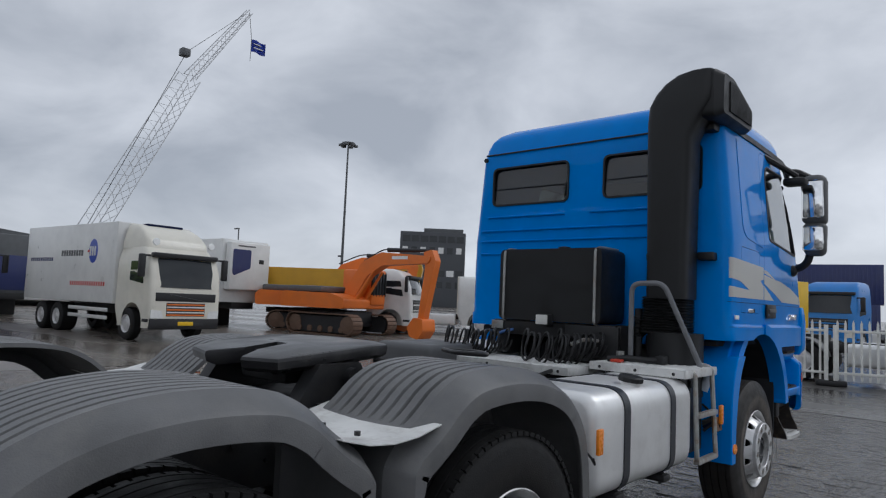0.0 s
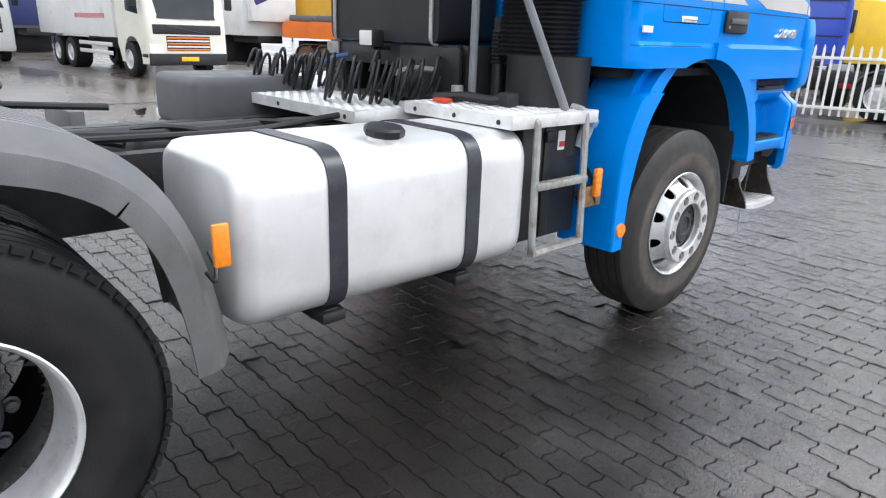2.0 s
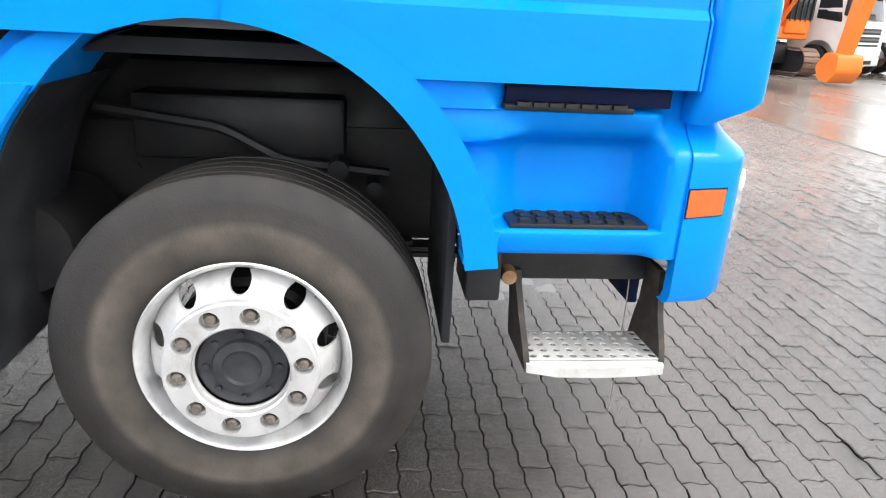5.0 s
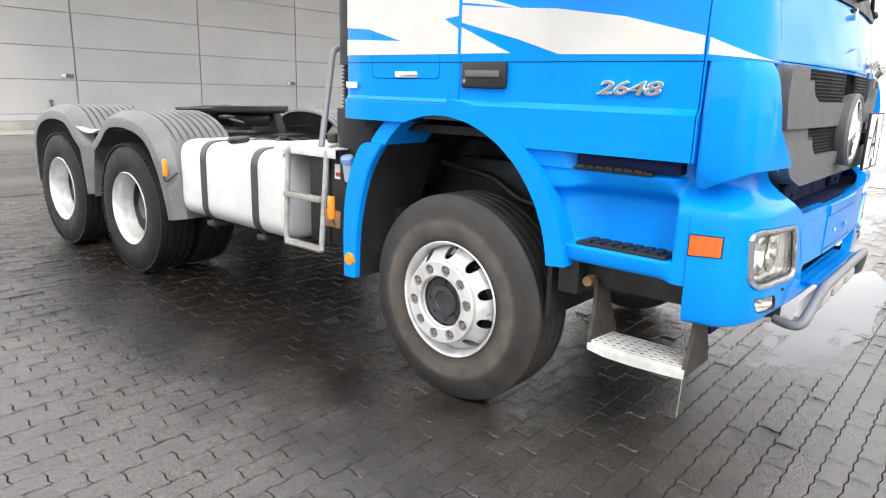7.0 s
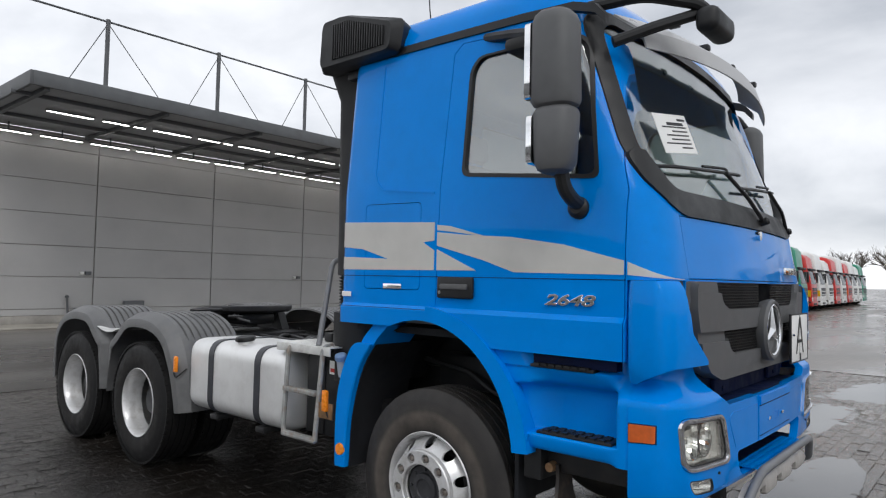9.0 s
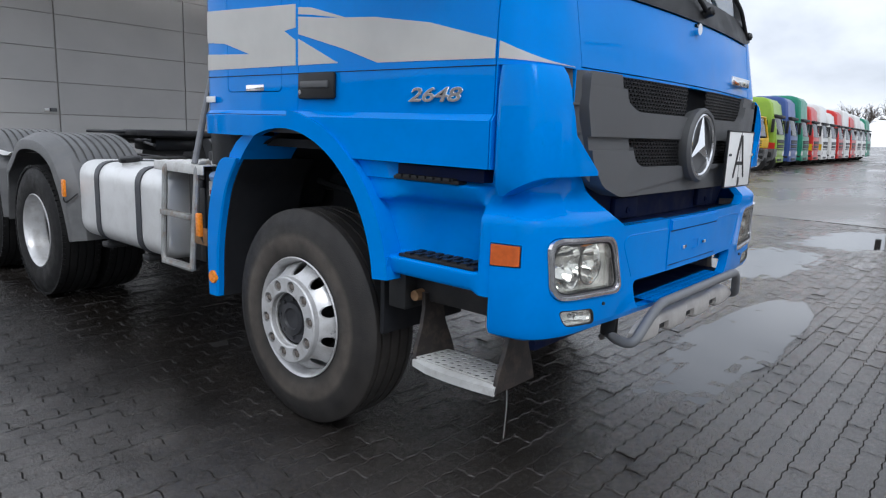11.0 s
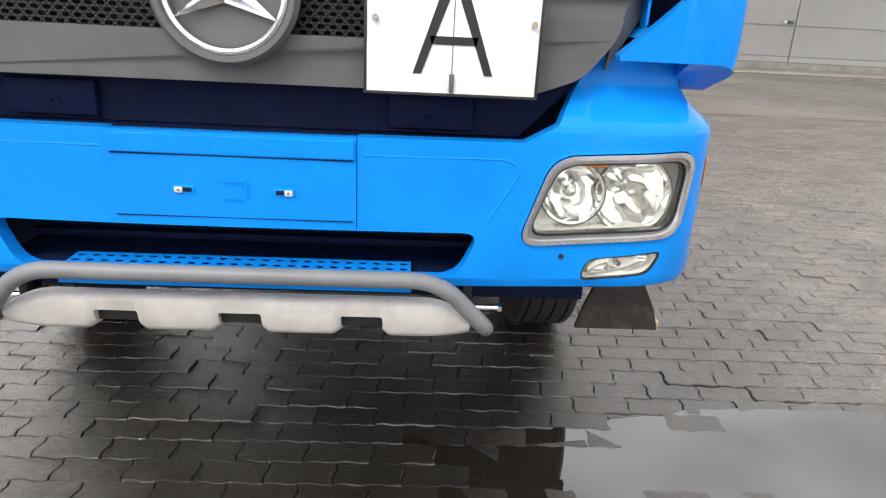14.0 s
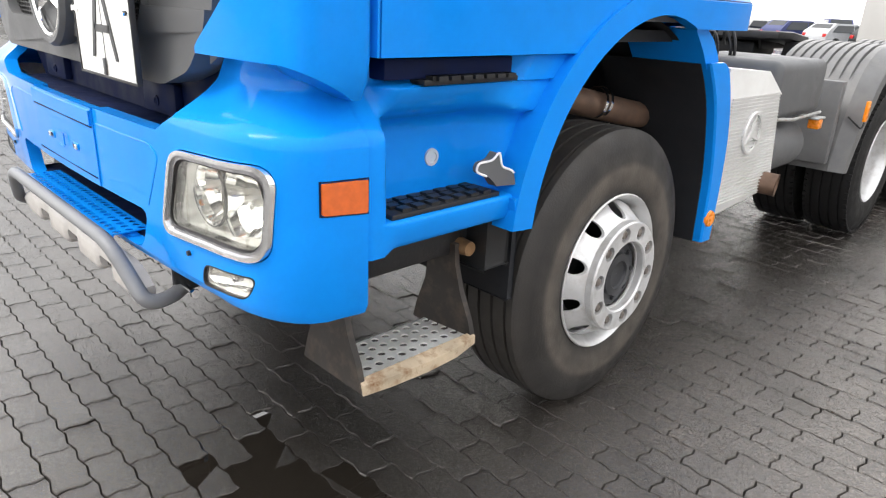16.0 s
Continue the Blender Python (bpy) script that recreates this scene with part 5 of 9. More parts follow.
# chassis
for s in (1, -1):
    bm = bmesh.new()
    prism(bm, [(s * 0.345, 0.80), (s * 0.425, 0.80), (s * 0.425, 1.075), (s * 0.345, 1.075), (s * 0.345, 1.067), (s * 0.417, 1.067), (s * 0.417, 0.808), (s * 0.345, 0.808)], "y", -5.55, 1.2)
    rail = part("frame_rail", bm, M_FRAME, truck, "black steel frame rail")
    for k in range(34):
        y = -5.4 + k * 0.165
        z = 0.99 if k % 2 else 0.91
        part("rail_bolt", cyl(bmesh.new(), (s * 0.424, y, z), (s * 0.436, y, z), 0.012, n=6), M_FRAME, rail)
for y in (-5.4, -4.05, -2.75, -1.9, -0.9, 0.5):
    part("cross_member", box(-0.42, 0.42, y - 0.06, y + 0.06, 0.84, 1.05, bevel=0.01), M_FRAME, truck)
for y in REAR_Y:
    bm = bmesh.new()
    cyl(bm, (-0.9, y, 0.535), (0.9, y, 0.535), 0.075, n=16)
    lathe(bm, [(0.05, -0.2), (0.19, -0.12), (0.21, 0.0), (0.19, 0.12), (0.05, 0.2)], (0, y, 0.535), (0, 1, 0), 20)
    part("drive_axle", bm, M_FRAME, truck, "black drive axle with round differential")
    for s in (1, -1):
        bm = bmesh.new()
        for k in range(4):
            bb(bm, *sorted((s * 0.40, s * 0.50)), y - 0.55 + k * 0.1, y + 0.55 - k * 0.1, 0.66 + k * 0.022, 0.68 + k * 0.022, 0.003)
        part("leaf_spring", bm, M_FRAME, truck)
bm = bmesh.new()
cyl(bm, (-1.0, 0.04, 0.515), (1.0, 0.04, 0.515), 0.06, n=12)
bb(bm, -0.35, 0.35, -0.06, 0.06, 0.42, 0.52, 0.02)
part("front_axle", bm, M_FRAME, truck)
for s in (1, -1):
    bm = bmesh.new()
    for k in range(3):
        bb(bm, *sorted((s * 0.42, s * 0.51)), -0.85 + k * 0.15, 0.85 - k * 0.15, 0.60 + k * 0.025, 0.62 + k * 0.025, 0.004)
    cyl(bm, (s * 0.56, 0.12, 0.62), (s * 0.52, 0.2, 1.15), 0.045, n=12)
    part("front_suspension", bm, M_FRAME, truck, "leaf spring and shock absorber")
part("engine", box(-0.40, 0.40, -0.75, 1.0, 0.62, 1.30, bevel=0.06), M_FRAME, truck, "dark engine and gearbox block")
bm = bmesh.new()
cyl(bm, (0.55, -0.62, 0.78), (0.95, -0.62, 0.78), 0.14, n=20)
part("air_reservoir", bm, M_FRAME, truck, "dark air reservoir behind the wheel")
part("well_bracket", box(0.45, 0.60, -0.4, 0.3, 0.98, 1.2, bevel=0.02), M_FRAME, truck)
for y, z, r in ((0.28, 0.98, 0.035), (0.4, 0.92, 0.025)):
    part("well_fitting", cyl(bmesh.new(), (0.59, y, z), (0.71, y, z), r, n=10), M_FRAME, truck)
bm = bmesh.new()
tube(bm, [(0.62, -0.5, 1.15), (0.64, -0.1, 1.1), (0.66, 0.1, 1.0), (0.6, 0.45, 0.95)], 0.018, 6, 0.05)
part("well_hose", bm, M_FRAME, truck)
bm = bmesh.new()
tube(bm, [(-0.55, 0.15, 1.30), (-0.85, 0.05, 1.15), (-0.90, -0.45, 1.05), (-0.85, -0.8, 1.0)], 0.055, 12, 0.12)
part("exhaust_pipe", bm, M_BROWN, truck, "rusty brown exhaust pipe")
bm = bmesh.new()
for k in (0, 0.035):
    lathe(bm, [(0.058, -0.008), (0.062, -0.008), (0.062, 0.008), (0.058, 0.008)], (-0.885, -0.18 - k, 1.115), (-0.1, -1, -0.2), 18)
part("pipe_clamp", bm, M_CHROME, truck, "bright pipe clamps")

# fifth wheel coupling
M_GREASE = mat("greased_dark_steel", (0.034, 0.034, 0.036), 0.34, metal=0.4, var=0.3, scale=6, bump=0.2, bscale=60, dirt=(0.075, 0.07, 0.066), dirt_amt=0.5)
bm = bmesh.new()
half = [(0.06, -3.98), (0.16, -4.13), (0.38, -4.08), (0.43, -3.94), (0.43, -3.58), (0.38, -3.42), (0.22, -3.34), (0.0, -3.32)]
plate = [(x, y) for x, y in half] + [(-x, y) for x, y in half[-2::-1]] + [(-0.05, -3.80), (0.05, -3.80)]
loops = []
for z, k in ((1.305, 0.90), (1.325, 0.985), (1.358, 1.0), (1.372, 0.99), (1.378, 0.965)):
    loops.append([(x * k, -3.54 + (y + 3.6) * k, z - max(0.0, -3.7 - y) * 0.13) for x, y in plate])
rings(bm, loops)
fifth = part("fifth_wheel", bm, M_GREASE, truck, "grey greased fifth wheel coupling plate")
bm = bmesh.new()
for s in (1, -1):
    prism(bm, [(-3.98, 1.09), (-3.48, 1.09), (-3.60, 1.30), (-3.84, 1.30)], "x", s * 0.36, s * 0.45)
bb(bm, -0.50, 0.50, -3.95, -3.25, 1.075, 1.105, 0.006)
bb(bm, -0.2, 0.2, -3.85, -3.4, 1.18, 1.30, 0.03)
part("pedestal", bm, M_FRAME, fifth, "black coupling pedestal")
for sx in (1, -1):
    part("plate_rib", px([(-3.95, 1.24), (-3.45, 1.24), (-3.40, 1.31), (-3.98, 1.30)], "x", sx * 0.22, sx * 0.24), M_GREASE, fifth)
    part("pivot_pin", cyl(bmesh.new(), (sx * 0.36, -3.66, 1.235), (sx * 0.49, -3.66, 1.235), 0.045, n=16), M_FRAME, fifth)
part("lock_jaw", px(rpoly([(-0.09, -3.86), (0.09, -3.86), (0.12, -3.62), (-0.12, -3.62)], 0.04), "z", 1.27, 1.33), M_GREASE, fifth, "greasy locking jaw")
part("mount_plate", box(-0.52, 0.52, -4.02, -3.20, 1.066, 1.078, bevel=0.004), M_FRAME, fifth)
bm = bmesh.new()
tube(bm, [(0.30, -3.38, 1.29), (0.44, -3.15, 1.28), (0.52, -2.75, 1.26)], 0.012, 8)
bb(bm, 0.40, 0.48, -3.2, -3.06, 1.27, 1.30, 0.005)
part("release_handle", bm, M_FRAME, fifth, "black release handle")
for s in (1, -1):
    for k in range(4):
        part("mount_bolt", cyl(bmesh.new(), (s * 0.47, -3.85 + k * 0.17, 1.10), (s * 0.47, -3.85 + k * 0.17, 1.13), 0.016, n=6), M_FRAME, fifth)
for y in (-3.0, -2.55, -2.1, -1.75):
    bm = bmesh.new()
    tube(bm, [(-0.25, y, 1.06), (0.1, y + 0.15, 1.12), (0.3, y + 0.35, 1.09)], 0.016, 6, 0.1)
    part("chassis_hose", bm, M_RUBBER, truck, "black hose across the chassis")
bm = bmesh.new()
tube(bm, [(-0.1, -3.1, 1.1), (0.1, -2.5, 1.09), (0.05, -1.8, 1.10), (0.3, -1.5, 1.13)], 0.02, 8, 0.2)
part("chassis_hose", bm, M_RUBBER, truck, "black hose along the chassis")
bm = bmesh.new()
tube(bm, [(0.3, -2.9, 1.12), (0.45, -2.2, 1.13), (0.3, -1.6, 1.16)], 0.015, 8, 0.2)
part("chassis_hose", bm, M_RUBBER, truck, "black hose along the chassis")
bm = bmesh.new()
cyl(bm, (-0.15, -2.75, 0.98), (-0.15, -1.95, 0.98), 0.12, n=20)
part("air_tank", bm, M_FRAME, truck)

# fuel tank with straps and cap
M_STRAP = mat("dark_strap_rubber", (0.030, 0.033, 0.042), 0.38, var=0.25, scale=8, bump=0.15, bscale=200, dirt=(0.07, 0.066, 0.06), dirt_amt=0.5)
TANK = rpoly([(0.55, 0.60), (1.178, 0.60), (1.178, 1.165), (0.55, 1.165)], 0.13, 7)
bm = bmesh.new()
loops = []
for y, k in ((-2.62, 0.05), (-2.61, 0.025), (-2.585, 0.006), (-2.55, 0.0), (-1.375, 0.0), (-1.34, 0.006), (-1.315, 0.025), (-1.305, 0.05)):
    loops.append([(x, y, z) for x, z in inset(TANK, k)] if k else [(x, y, z) for x, z in TANK])
rings(bm, loops)
tank = part("fuel_tank", bm, M_ALU, truck, "brushed aluminium fuel tank")
for y in (-2.265, -1.635):
    bm = bmesh.new()
    rings(bm, [[(x, y - 0.035, z) for x, z in inset(TANK, -0.006)], [(x, y + 0.035, z) for x, z in inset(TANK, -0.006)]], True, True)
    strap = part("tank_strap", bm, M_STRAP, tank, "dark blue-grey rubber-faced tank strap")
    bm = box(1.02, 1.13, y - 0.03, y + 0.03, 0.555, 0.60, bevel=0.012)
    cyl(bm, (1.10, y, 0.53), (1.10, y, 0.58), 0.012, n=8)
    part("strap_clamp", bm, M_FRAME, strap)
    part("bracket", box(0.42, 1.15, y - 0.05, y + 0.05, 0.55, 0.592, bevel=0.01), M_FRAME, strap)
bm = bmesh.new()
lathe(bm, [(0.060, 0.0), (0.060, 0.03), (0.052, 0.034)], (1.055, -1.985, 1.150), (0.12, 0, 1), 24, True)
neck = part("filler_neck", bm, M_ALU, tank)
bm = bmesh.new()
lathe(bm, [(0.072, 0.0), (0.076, 0.008), (0.076, 0.026), (0.068, 0.034), (0.03, 0.038), (0.001, 0.038)], (1.058, -1.985, 1.180), (0.12, 0, 1), 10)
part("filler_cap", bm, M_BLACK, neck, "black tank cap")

# battery box, ladder, platform
bat = part("battery_box", box(0.52, 1.055, -1.22, -0.80, 0.62, 1.19, bevel=0.015), M_BLACK, truck, "black battery box")
part("box_strap", box(1.05, 1.065, -1.075, -1.015, 0.63, 1.17, bevel=0.004), M_FRAME, bat)
part("strap_latch", box(1.06, 1.080, -1.08, -1.01, 1.08, 1.13, bevel=0.006), M_FRAME, bat)
part("warning_label", box(1.0555, 1.0575, -0.975, -0.915, 1.035, 1.125), M_PAPER, bat, "white label with red marks")
part("red_mark", box(1.0575, 1.0585, -0.965, -0.925, 1.05, 1.075), mat("red_ink", (0.5, 0.05, 0.04), 0.5), bat)
lad = thing("access_ladder", "galvanised tube ladder on the truck side", "ladder")
bm = bmesh.new()
tube(bm, [(1.10, -1.27, 1.205), (1.175, -1.27, 1.205), (1.20, -1.28, 0.62), (1.20, -0.935, 0.62)], 0.017, 8, 0.05)
part("stile", bm, M_GALV, lad)
bm = bmesh.new()
tube(bm, [(1.08, -0.92, 1.235), (1.16, -0.92, 1.225), (1.20, -0.935, 0.62)], 0.017, 8, 0.06)
part("stile", bm, M_GALV, lad)
for z in (0.925, 0.625):
    bm = bmesh.new()
    bb(bm, 1.175, 1.215, -1.28, -0.935, z - 0.018, z + 0.014, 0.004)
    for k in range(9):
        bb(bm, 1.177, 1.213, -1.25 + k * 0.034, -1.235 + k * 0.034, z + 0.012, z + 0.0155)
    part("rung", bm, M_GALV, lad, "toothed galvanised rung")
bm = box(1.18, 1.19, -0.95, -0.78, 0.775, 0.875, bevel=0.004)
lb = part("lamp_bracket", bm, M_BRASS, truck, "rusty lamp bracket")
bm = box(1.19, 1.215, -0.862, -0.815, 0.825, 0.96, bevel=0.008)
part("side_marker", bm, M_AMBER, lb, "amber side marker lamp")
bm = bmesh.new()
tube(bm, [(1.19, -0.84, 0.83), (1.18, -0.815, 0.775), (1.15, -0.78, 0.765), (1.12, -0.75, 0.82), (1.09, -0.72, 0.88), (1.02, -0.70, 0.93)], 0.009, 7, 0.03)
part("cable", bm, M_RUBBER, lb)
for k, (dy, dz, r) in enumerate(((0.0, 0.0, 0.012), (0.012, -0.022, 0.010), (-0.006, 0.02, 0.008), (0.02, -0.05, 0.011))):
    bm = bmesh.new()
    tube(bm, [(1.06, -0.81 + dy, 0.80 + dz), (1.11, -0.775 + dy, 0.835 + dz * 0.6), (1.12, -0.735 + dy, 0.83 + dz), (1.08, -0.71 + dy, 0.79 + dz), (1.02, -0.69 + dy, 0.80 + dz)], r, 7, 0.03)
    part("cable", bm, M_RUBBER if k != 1 else M_NAVY, lb)
for z in (0.935, 0.908):
    part("pale_label", box(0.955, 0.957, -0.782, -0.742, z - 0.006, z + 0.006), M_PAPER, lb)
part("label_plate", box(0.93, 0.955, -0.80, -0.70, 0.78, 1.02, bevel=0.004), M_BLACK, lb)
part("printed_tag", box(1.0, 1.003, -0.782, -0.755, 0.825, 0.865), M_PAPER, lb)
bm = bmesh.new()
cyl(bm, (1.066, -0.824, 1.045), (1.10, -0.81, 1.15), 0.035, 0.031, 18)
fill = part("washer_filler", bm, M_FILLER, truck, "grey-white filler neck")
bm = bmesh.new()
lathe(bm, [(0.038, 0.0), (0.040, 0.008), (0.040, 0.03), (0.034, 0.037), (0.001, 0.039)], (1.10, -0.81, 1.15), (0.05, 0.02, 0.15), 10)
part("cap", bm, M_FILLCAP, fill, "pale blue cap")


def tread_plate(name, x0, x1, y0, y1, z, label):
    bm = bmesh.new()
    prism(bm, [(y0, z - 0.055), (y0 + 0.006, z - 0.055), (y0 + 0.006, z - 0.006), (y1, z - 0.006), (y1, z), (y0, z)], "x", x0, x1 - 0.007)
    p = part(name, bm, M_PLATE, truck, label)
    part("side_skirt", box(x1 - 0.006, x1, y0, y1, z - 0.055, z, bevel=0.001), M_PLATE, p)
    bm = bmesh.new()
    nx, ny = int((x1 - x0) / 0.05), int((y1 - y0) / 0.028)
    for i in range(nx):
        for j in range(ny):
            cx, cy = x0 + 0.03 + i * (x1 - x0 - 0.04) / nx, y0 + 0.02 + j * (y1 - y0 - 0.03) / ny
            d = 0.009 if (i + j) % 2 else -0.009
            vs = [(cx - 0.017, cy - d - 0.0035, z), (cx + 0.017, cy + d - 0.0035, z), (cx + 0.017, cy + d + 0.0035, z), (cx - 0.017, cy - d + 0.0035, z)]
            tp = [(cx - 0.010, cy - d * 0.6, z + 0.004), (cx + 0.010, cy + d * 0.6, z + 0.004), (cx + 0.010, cy + d * 0.6, z + 0.004), (cx - 0.010, cy - d * 0.6, z + 0.004)]
            a = [bm.verts.new(v) for v in vs]
            b = [bm.verts.new(tp[0]), bm.verts.new(tp[1])]
            bm.faces.new((a[0], a[1], b[1], b[0]))
            bm.faces.new((a[2], a[3], b[0], b[1]))
            bm.faces.new((a[1], a[2], b[1]))
            bm.faces.new((a[3], a[0], b[0]))
    q = part("raised_tread", bm, M_PLATE, p)
    tagged(q, kind="stuff")
    for k in range(3):
        part("plate_bolt", cyl(bmesh.new(), (x0 + 0.08 + k * (x1 - x0 - 0.16) / 2, y0 - 0.004, z - 0.03), (x0 + 0.08 + k * (x1 - x0 - 0.16) / 2, y0 + 0.004, z - 0.03), 0.011, n=8), M_FRAME, p)
    return p


tread_plate("catwalk", -0.95, 0.46, -1.70, -1.18, 1.185, "chequered aluminium catwalk plate")
tread_plate("side_platform", 0.47, 1.17, -1.42, -0.84, 1.225, "raised chequered aluminium side platform")

# cab-back tank, carrier and hoses
bt = part("rear_tank", px(rpoly([(-0.55, 1.485), (0.41, 1.485), (0.41, 2.075), (-0.55, 2.075)], 0.055, 5), "y", -1.165, -0.77, 0.03), M_BLACK, truck, "large black hydraulic tank behind cab")
for x in (-0.50, 0.36):
    bm = bmesh.new()
    tube(bm, [(x, -1.10, 1.47), (x, -1.172, 1.49), (x, -1.172, 2.06), (x, -1.10, 2.083), (x, -0.80, 2.083)], 0.011, 6, 0.03)
    part("tank_band", bm, M_GALV, bt, "steel tank band")
part("tank_cap", lathe(bmesh.new(), [(0.05, 0), (0.05, 0.03), (0.03, 0.035), (0.001, 0.035)], (-0.05, -0.95, 2.075), (0, 0, 1), 16), M_BLACK, bt)
car = part("tank_carrier", bb(bmesh.new(), -0.62, 0.52, -1.13, -1.10, 1.36, 1.48, 0.004), M_FRAME, truck, "black steel tank carrier")
part("carrier_plate", bb(bmesh.new(), 0.10, 0.56, -1.16, -1.132, 1.20, 1.47, 0.006), M_FRAME, car)
for x in (-0.60, 0.45):
    part("carrier_bracket", bb(bmesh.new(), x, x + 0.10, -1.098, -0.75, 1.19, 1.48, 0.004), M_FRAME, car)
for x in (-0.58, 0.44):
    part("bracket_plate", box(x - 0.06, x + 0.06, -1.142, -1.128, 1.40, 1.47, bevel=0.003), M_GALV, car, "galvanised bracket")
# dark discs on the uncut plate stand in for the shade of holes
for i in range(3):
    for j in range(2):
        part("hole", cyl(bmesh.new(), (0.25 + i * 0.09, -1.164, 1.27 + j * 0.1), (0.25 + i * 0.09, -1.159, 1.27 + j * 0.1), 0.012, n=8), M_DARK, car)
wl_ob = part("work_lamp", box(-0.10, 0.02, -1.28, -1.20, 1.455, 1.545, bevel=0.015), M_BLACK, truck, "square work lamp")
part("lens", box(-0.093, 0.013, -1.2865, -1.277, 1.462, 1.538, bevel=0.008), mat("frosted_lamp_lens", (0.72, 0.72, 0.68), 0.25, var=0.1), wl_ob, "frosted white lens")
part("foot", box(-0.06, -0.02, -1.24, -1.12, 1.44, 1.46), M_FRAME, wl_ob)


def coil(a0, a1, r, turns):
    """A spiral air hose slung loosely from a0 to a1, its turns leaning."""
    a0, a1 = Vector(a0), Vector(a1)
    u = (a1 - a0).normalized()
    w = u.cross(Vector((0, 0, 1)))
    pts, n = [], turns * 18
    for i in range(n + 1):
        t = i / n
        a = 2 * math.pi * turns * t
        q = r * (1 + 0.12 * math.sin(a * 0.37 + a0.x * 9) + 0.07 * math.sin(a * 0.61))
        p = a0.lerp(a1, t) + u * (0.030 * math.sin(a + 0.8) + 0.014 * math.sin(a * 0.43))
        p += w * q * 0.85 * math.cos(a) + Vector((0, 0, q * math.sin(a) - 0.03 * math.sin(math.pi * t)))
        pts.append(p)
    return tube(bmesh.new(), pts, 0.0088, 7)


for c in (((-0.80, -1.58, 1.315), (-0.46, -1.30, 1.315), 0.098, 10), ((-0.62, -1.50, 1.325), (-0.36, -1.26, 1.32), 0.088, 6),
          ((0.00, -1.60, 1.320), (0.40, -1.24, 1.320), 0.102, 11), ((0.16, -1.40, 1.345), (0.44, -1.17, 1.335), 0.085, 6)):
    part("coiled_hose", coil(*c), M_RUBBER, truck, "black coiled air hose")
bm = bmesh.new()
tube(bm, [(-0.52, -1.27, 1.33), (-0.46, -1.22, 1.38), (-0.40, -1.15, 1.40)], 0.012, 6, 0.03)
part("blue_coupling", bm, mat("blue_hose_coupling", (0.05, 0.13, 0.35), 0.45), truck, "blue hose coupling")
bm = bmesh.new()
tube(bm, [(0.28, -1.37, 1.33), (0.35, -1.28, 1.37), (0.40, -1.17, 1.36)], 0.014, 6, 0.03)
part("pipe_fitting", bm, M_GALV, truck, "bare metal pipe fitting")
part("pipe_fitting", cyl(bmesh.new(), (0.60, -1.2, 1.23), (0.60, -1.2, 1.30), 0.03, n=10), M_GALV, truck, "bare metal pipe fitting")
bm = bmesh.new()
tube(bm, [(0.55, -1.30, 1.245), (0.70, -1.25, 1.26), (0.85, -1.20, 1.25), (0.90, -1.15, 1.27)], 0.022, 8, 0.04)
bb(bm, 0.86, 0.93, -1.2, -1.12, 1.23, 1.29, 0.01)
part("valve_block", bm, M_BLACK, truck, "black valve and hose on platform")
part("red_tap", box(0.60, 0.68, -1.36, -1.30, 1.23, 1.25, bevel=0.006), mat("red_plastic", (0.6, 0.06, 0.03), 0.4), truck, "small red tap")
bm = bmesh.new()
tube(bm, [(0.66, -1.16, 1.225), (0.66, -1.16, 1.80), (0.90, -1.16, 1.81), (1.12, -1.02, 1.225)], 0.019, 10, 0.07)
part("grab_rail", bm, M_TUBE, truck, "grey bent tube grab rail")

# air intake stack
bm = bmesh.new()
loops = []
for z, x0, x1 in ((1.70, 0.69, 1.0), (2.0, 0.69, 1.0), (2.9, 0.68, 1.015), (3.05, 0.68, 1.09), (3.16, 0.69, 1.16), (3.25, 0.74, 1.17), (3.32, 0.81, 1.17), (3.37, 0.90, 1.17), (3.385, 0.99, 1.17)):
    loops.append([(x, y, z) for x, y in rpoly([(x0, -1.02), (x1, -1.02), (x1, -0.75), (x0, -0.75)], 0.06)])
rings(bm, loops)
stack = part("air_intake_duct", bm, M_BLACK, truck, "tall black air intake duct")
bm = bmesh.new()
rings(bm, [[(x, y, z) for y, z in rpoly(p, 0.05)] for x, p in (
    (0.98, [(-0.99, 3.05), (-0.30, 3.05), (-0.30, 3.24), (-0.80, 3.385), (-0.99, 3.385)]),
    (1.18, [(-0.99, 3.03), (-0.26, 3.04), (-0.22, 3.24), (-0.75, 3.39), (-0.99, 3.39)]),
    (1.235, [(-0.95, 3.06), (-0.30, 3.06), (-0.28, 3.22), (-0.72, 3.36), (-0.93, 3.36)]))])
sc = part("intake_head", bm, M_BLACK, stack, "black intake head with grille")
for k in range(22):
    y = -0.82 + k * 0.022
    bm = bb(bmesh.new(), 1.234, 1.246, y, y + 0.010, 3.09, 3.19 + (0.13 if y < -0.68 else 0.13 * max(0.0, (-0.30 - y) / 0.38)), 0.002)
    part("slat", bm, M_BLACK, sc)
bm = bmesh.new()
loops = []
for k in range(27):
    d = 0.014 if k % 2 else 0.0
    z = 1.44 + k * 0.0105
    loops.append([(x, y, z) for x, y in rpoly([(0.66 - d, -1.0 - d), (0.98 + d, -1.0 - d), (0.98 + d, -0.76), (0.66 - d, -0.76)], 0.06)])
rings(bm, loops)
part("bellows", bm, M_RUBBER, stack, "black rubber bellows", angle=60)
bm = bmesh.new()
cyl(bm, (0.87, -0.86, 1.0), (0.87, -0.86, 1.45), 0.20, n=24)
part("air_filter", bm, M_BLACK, stack, "black air filter housing")
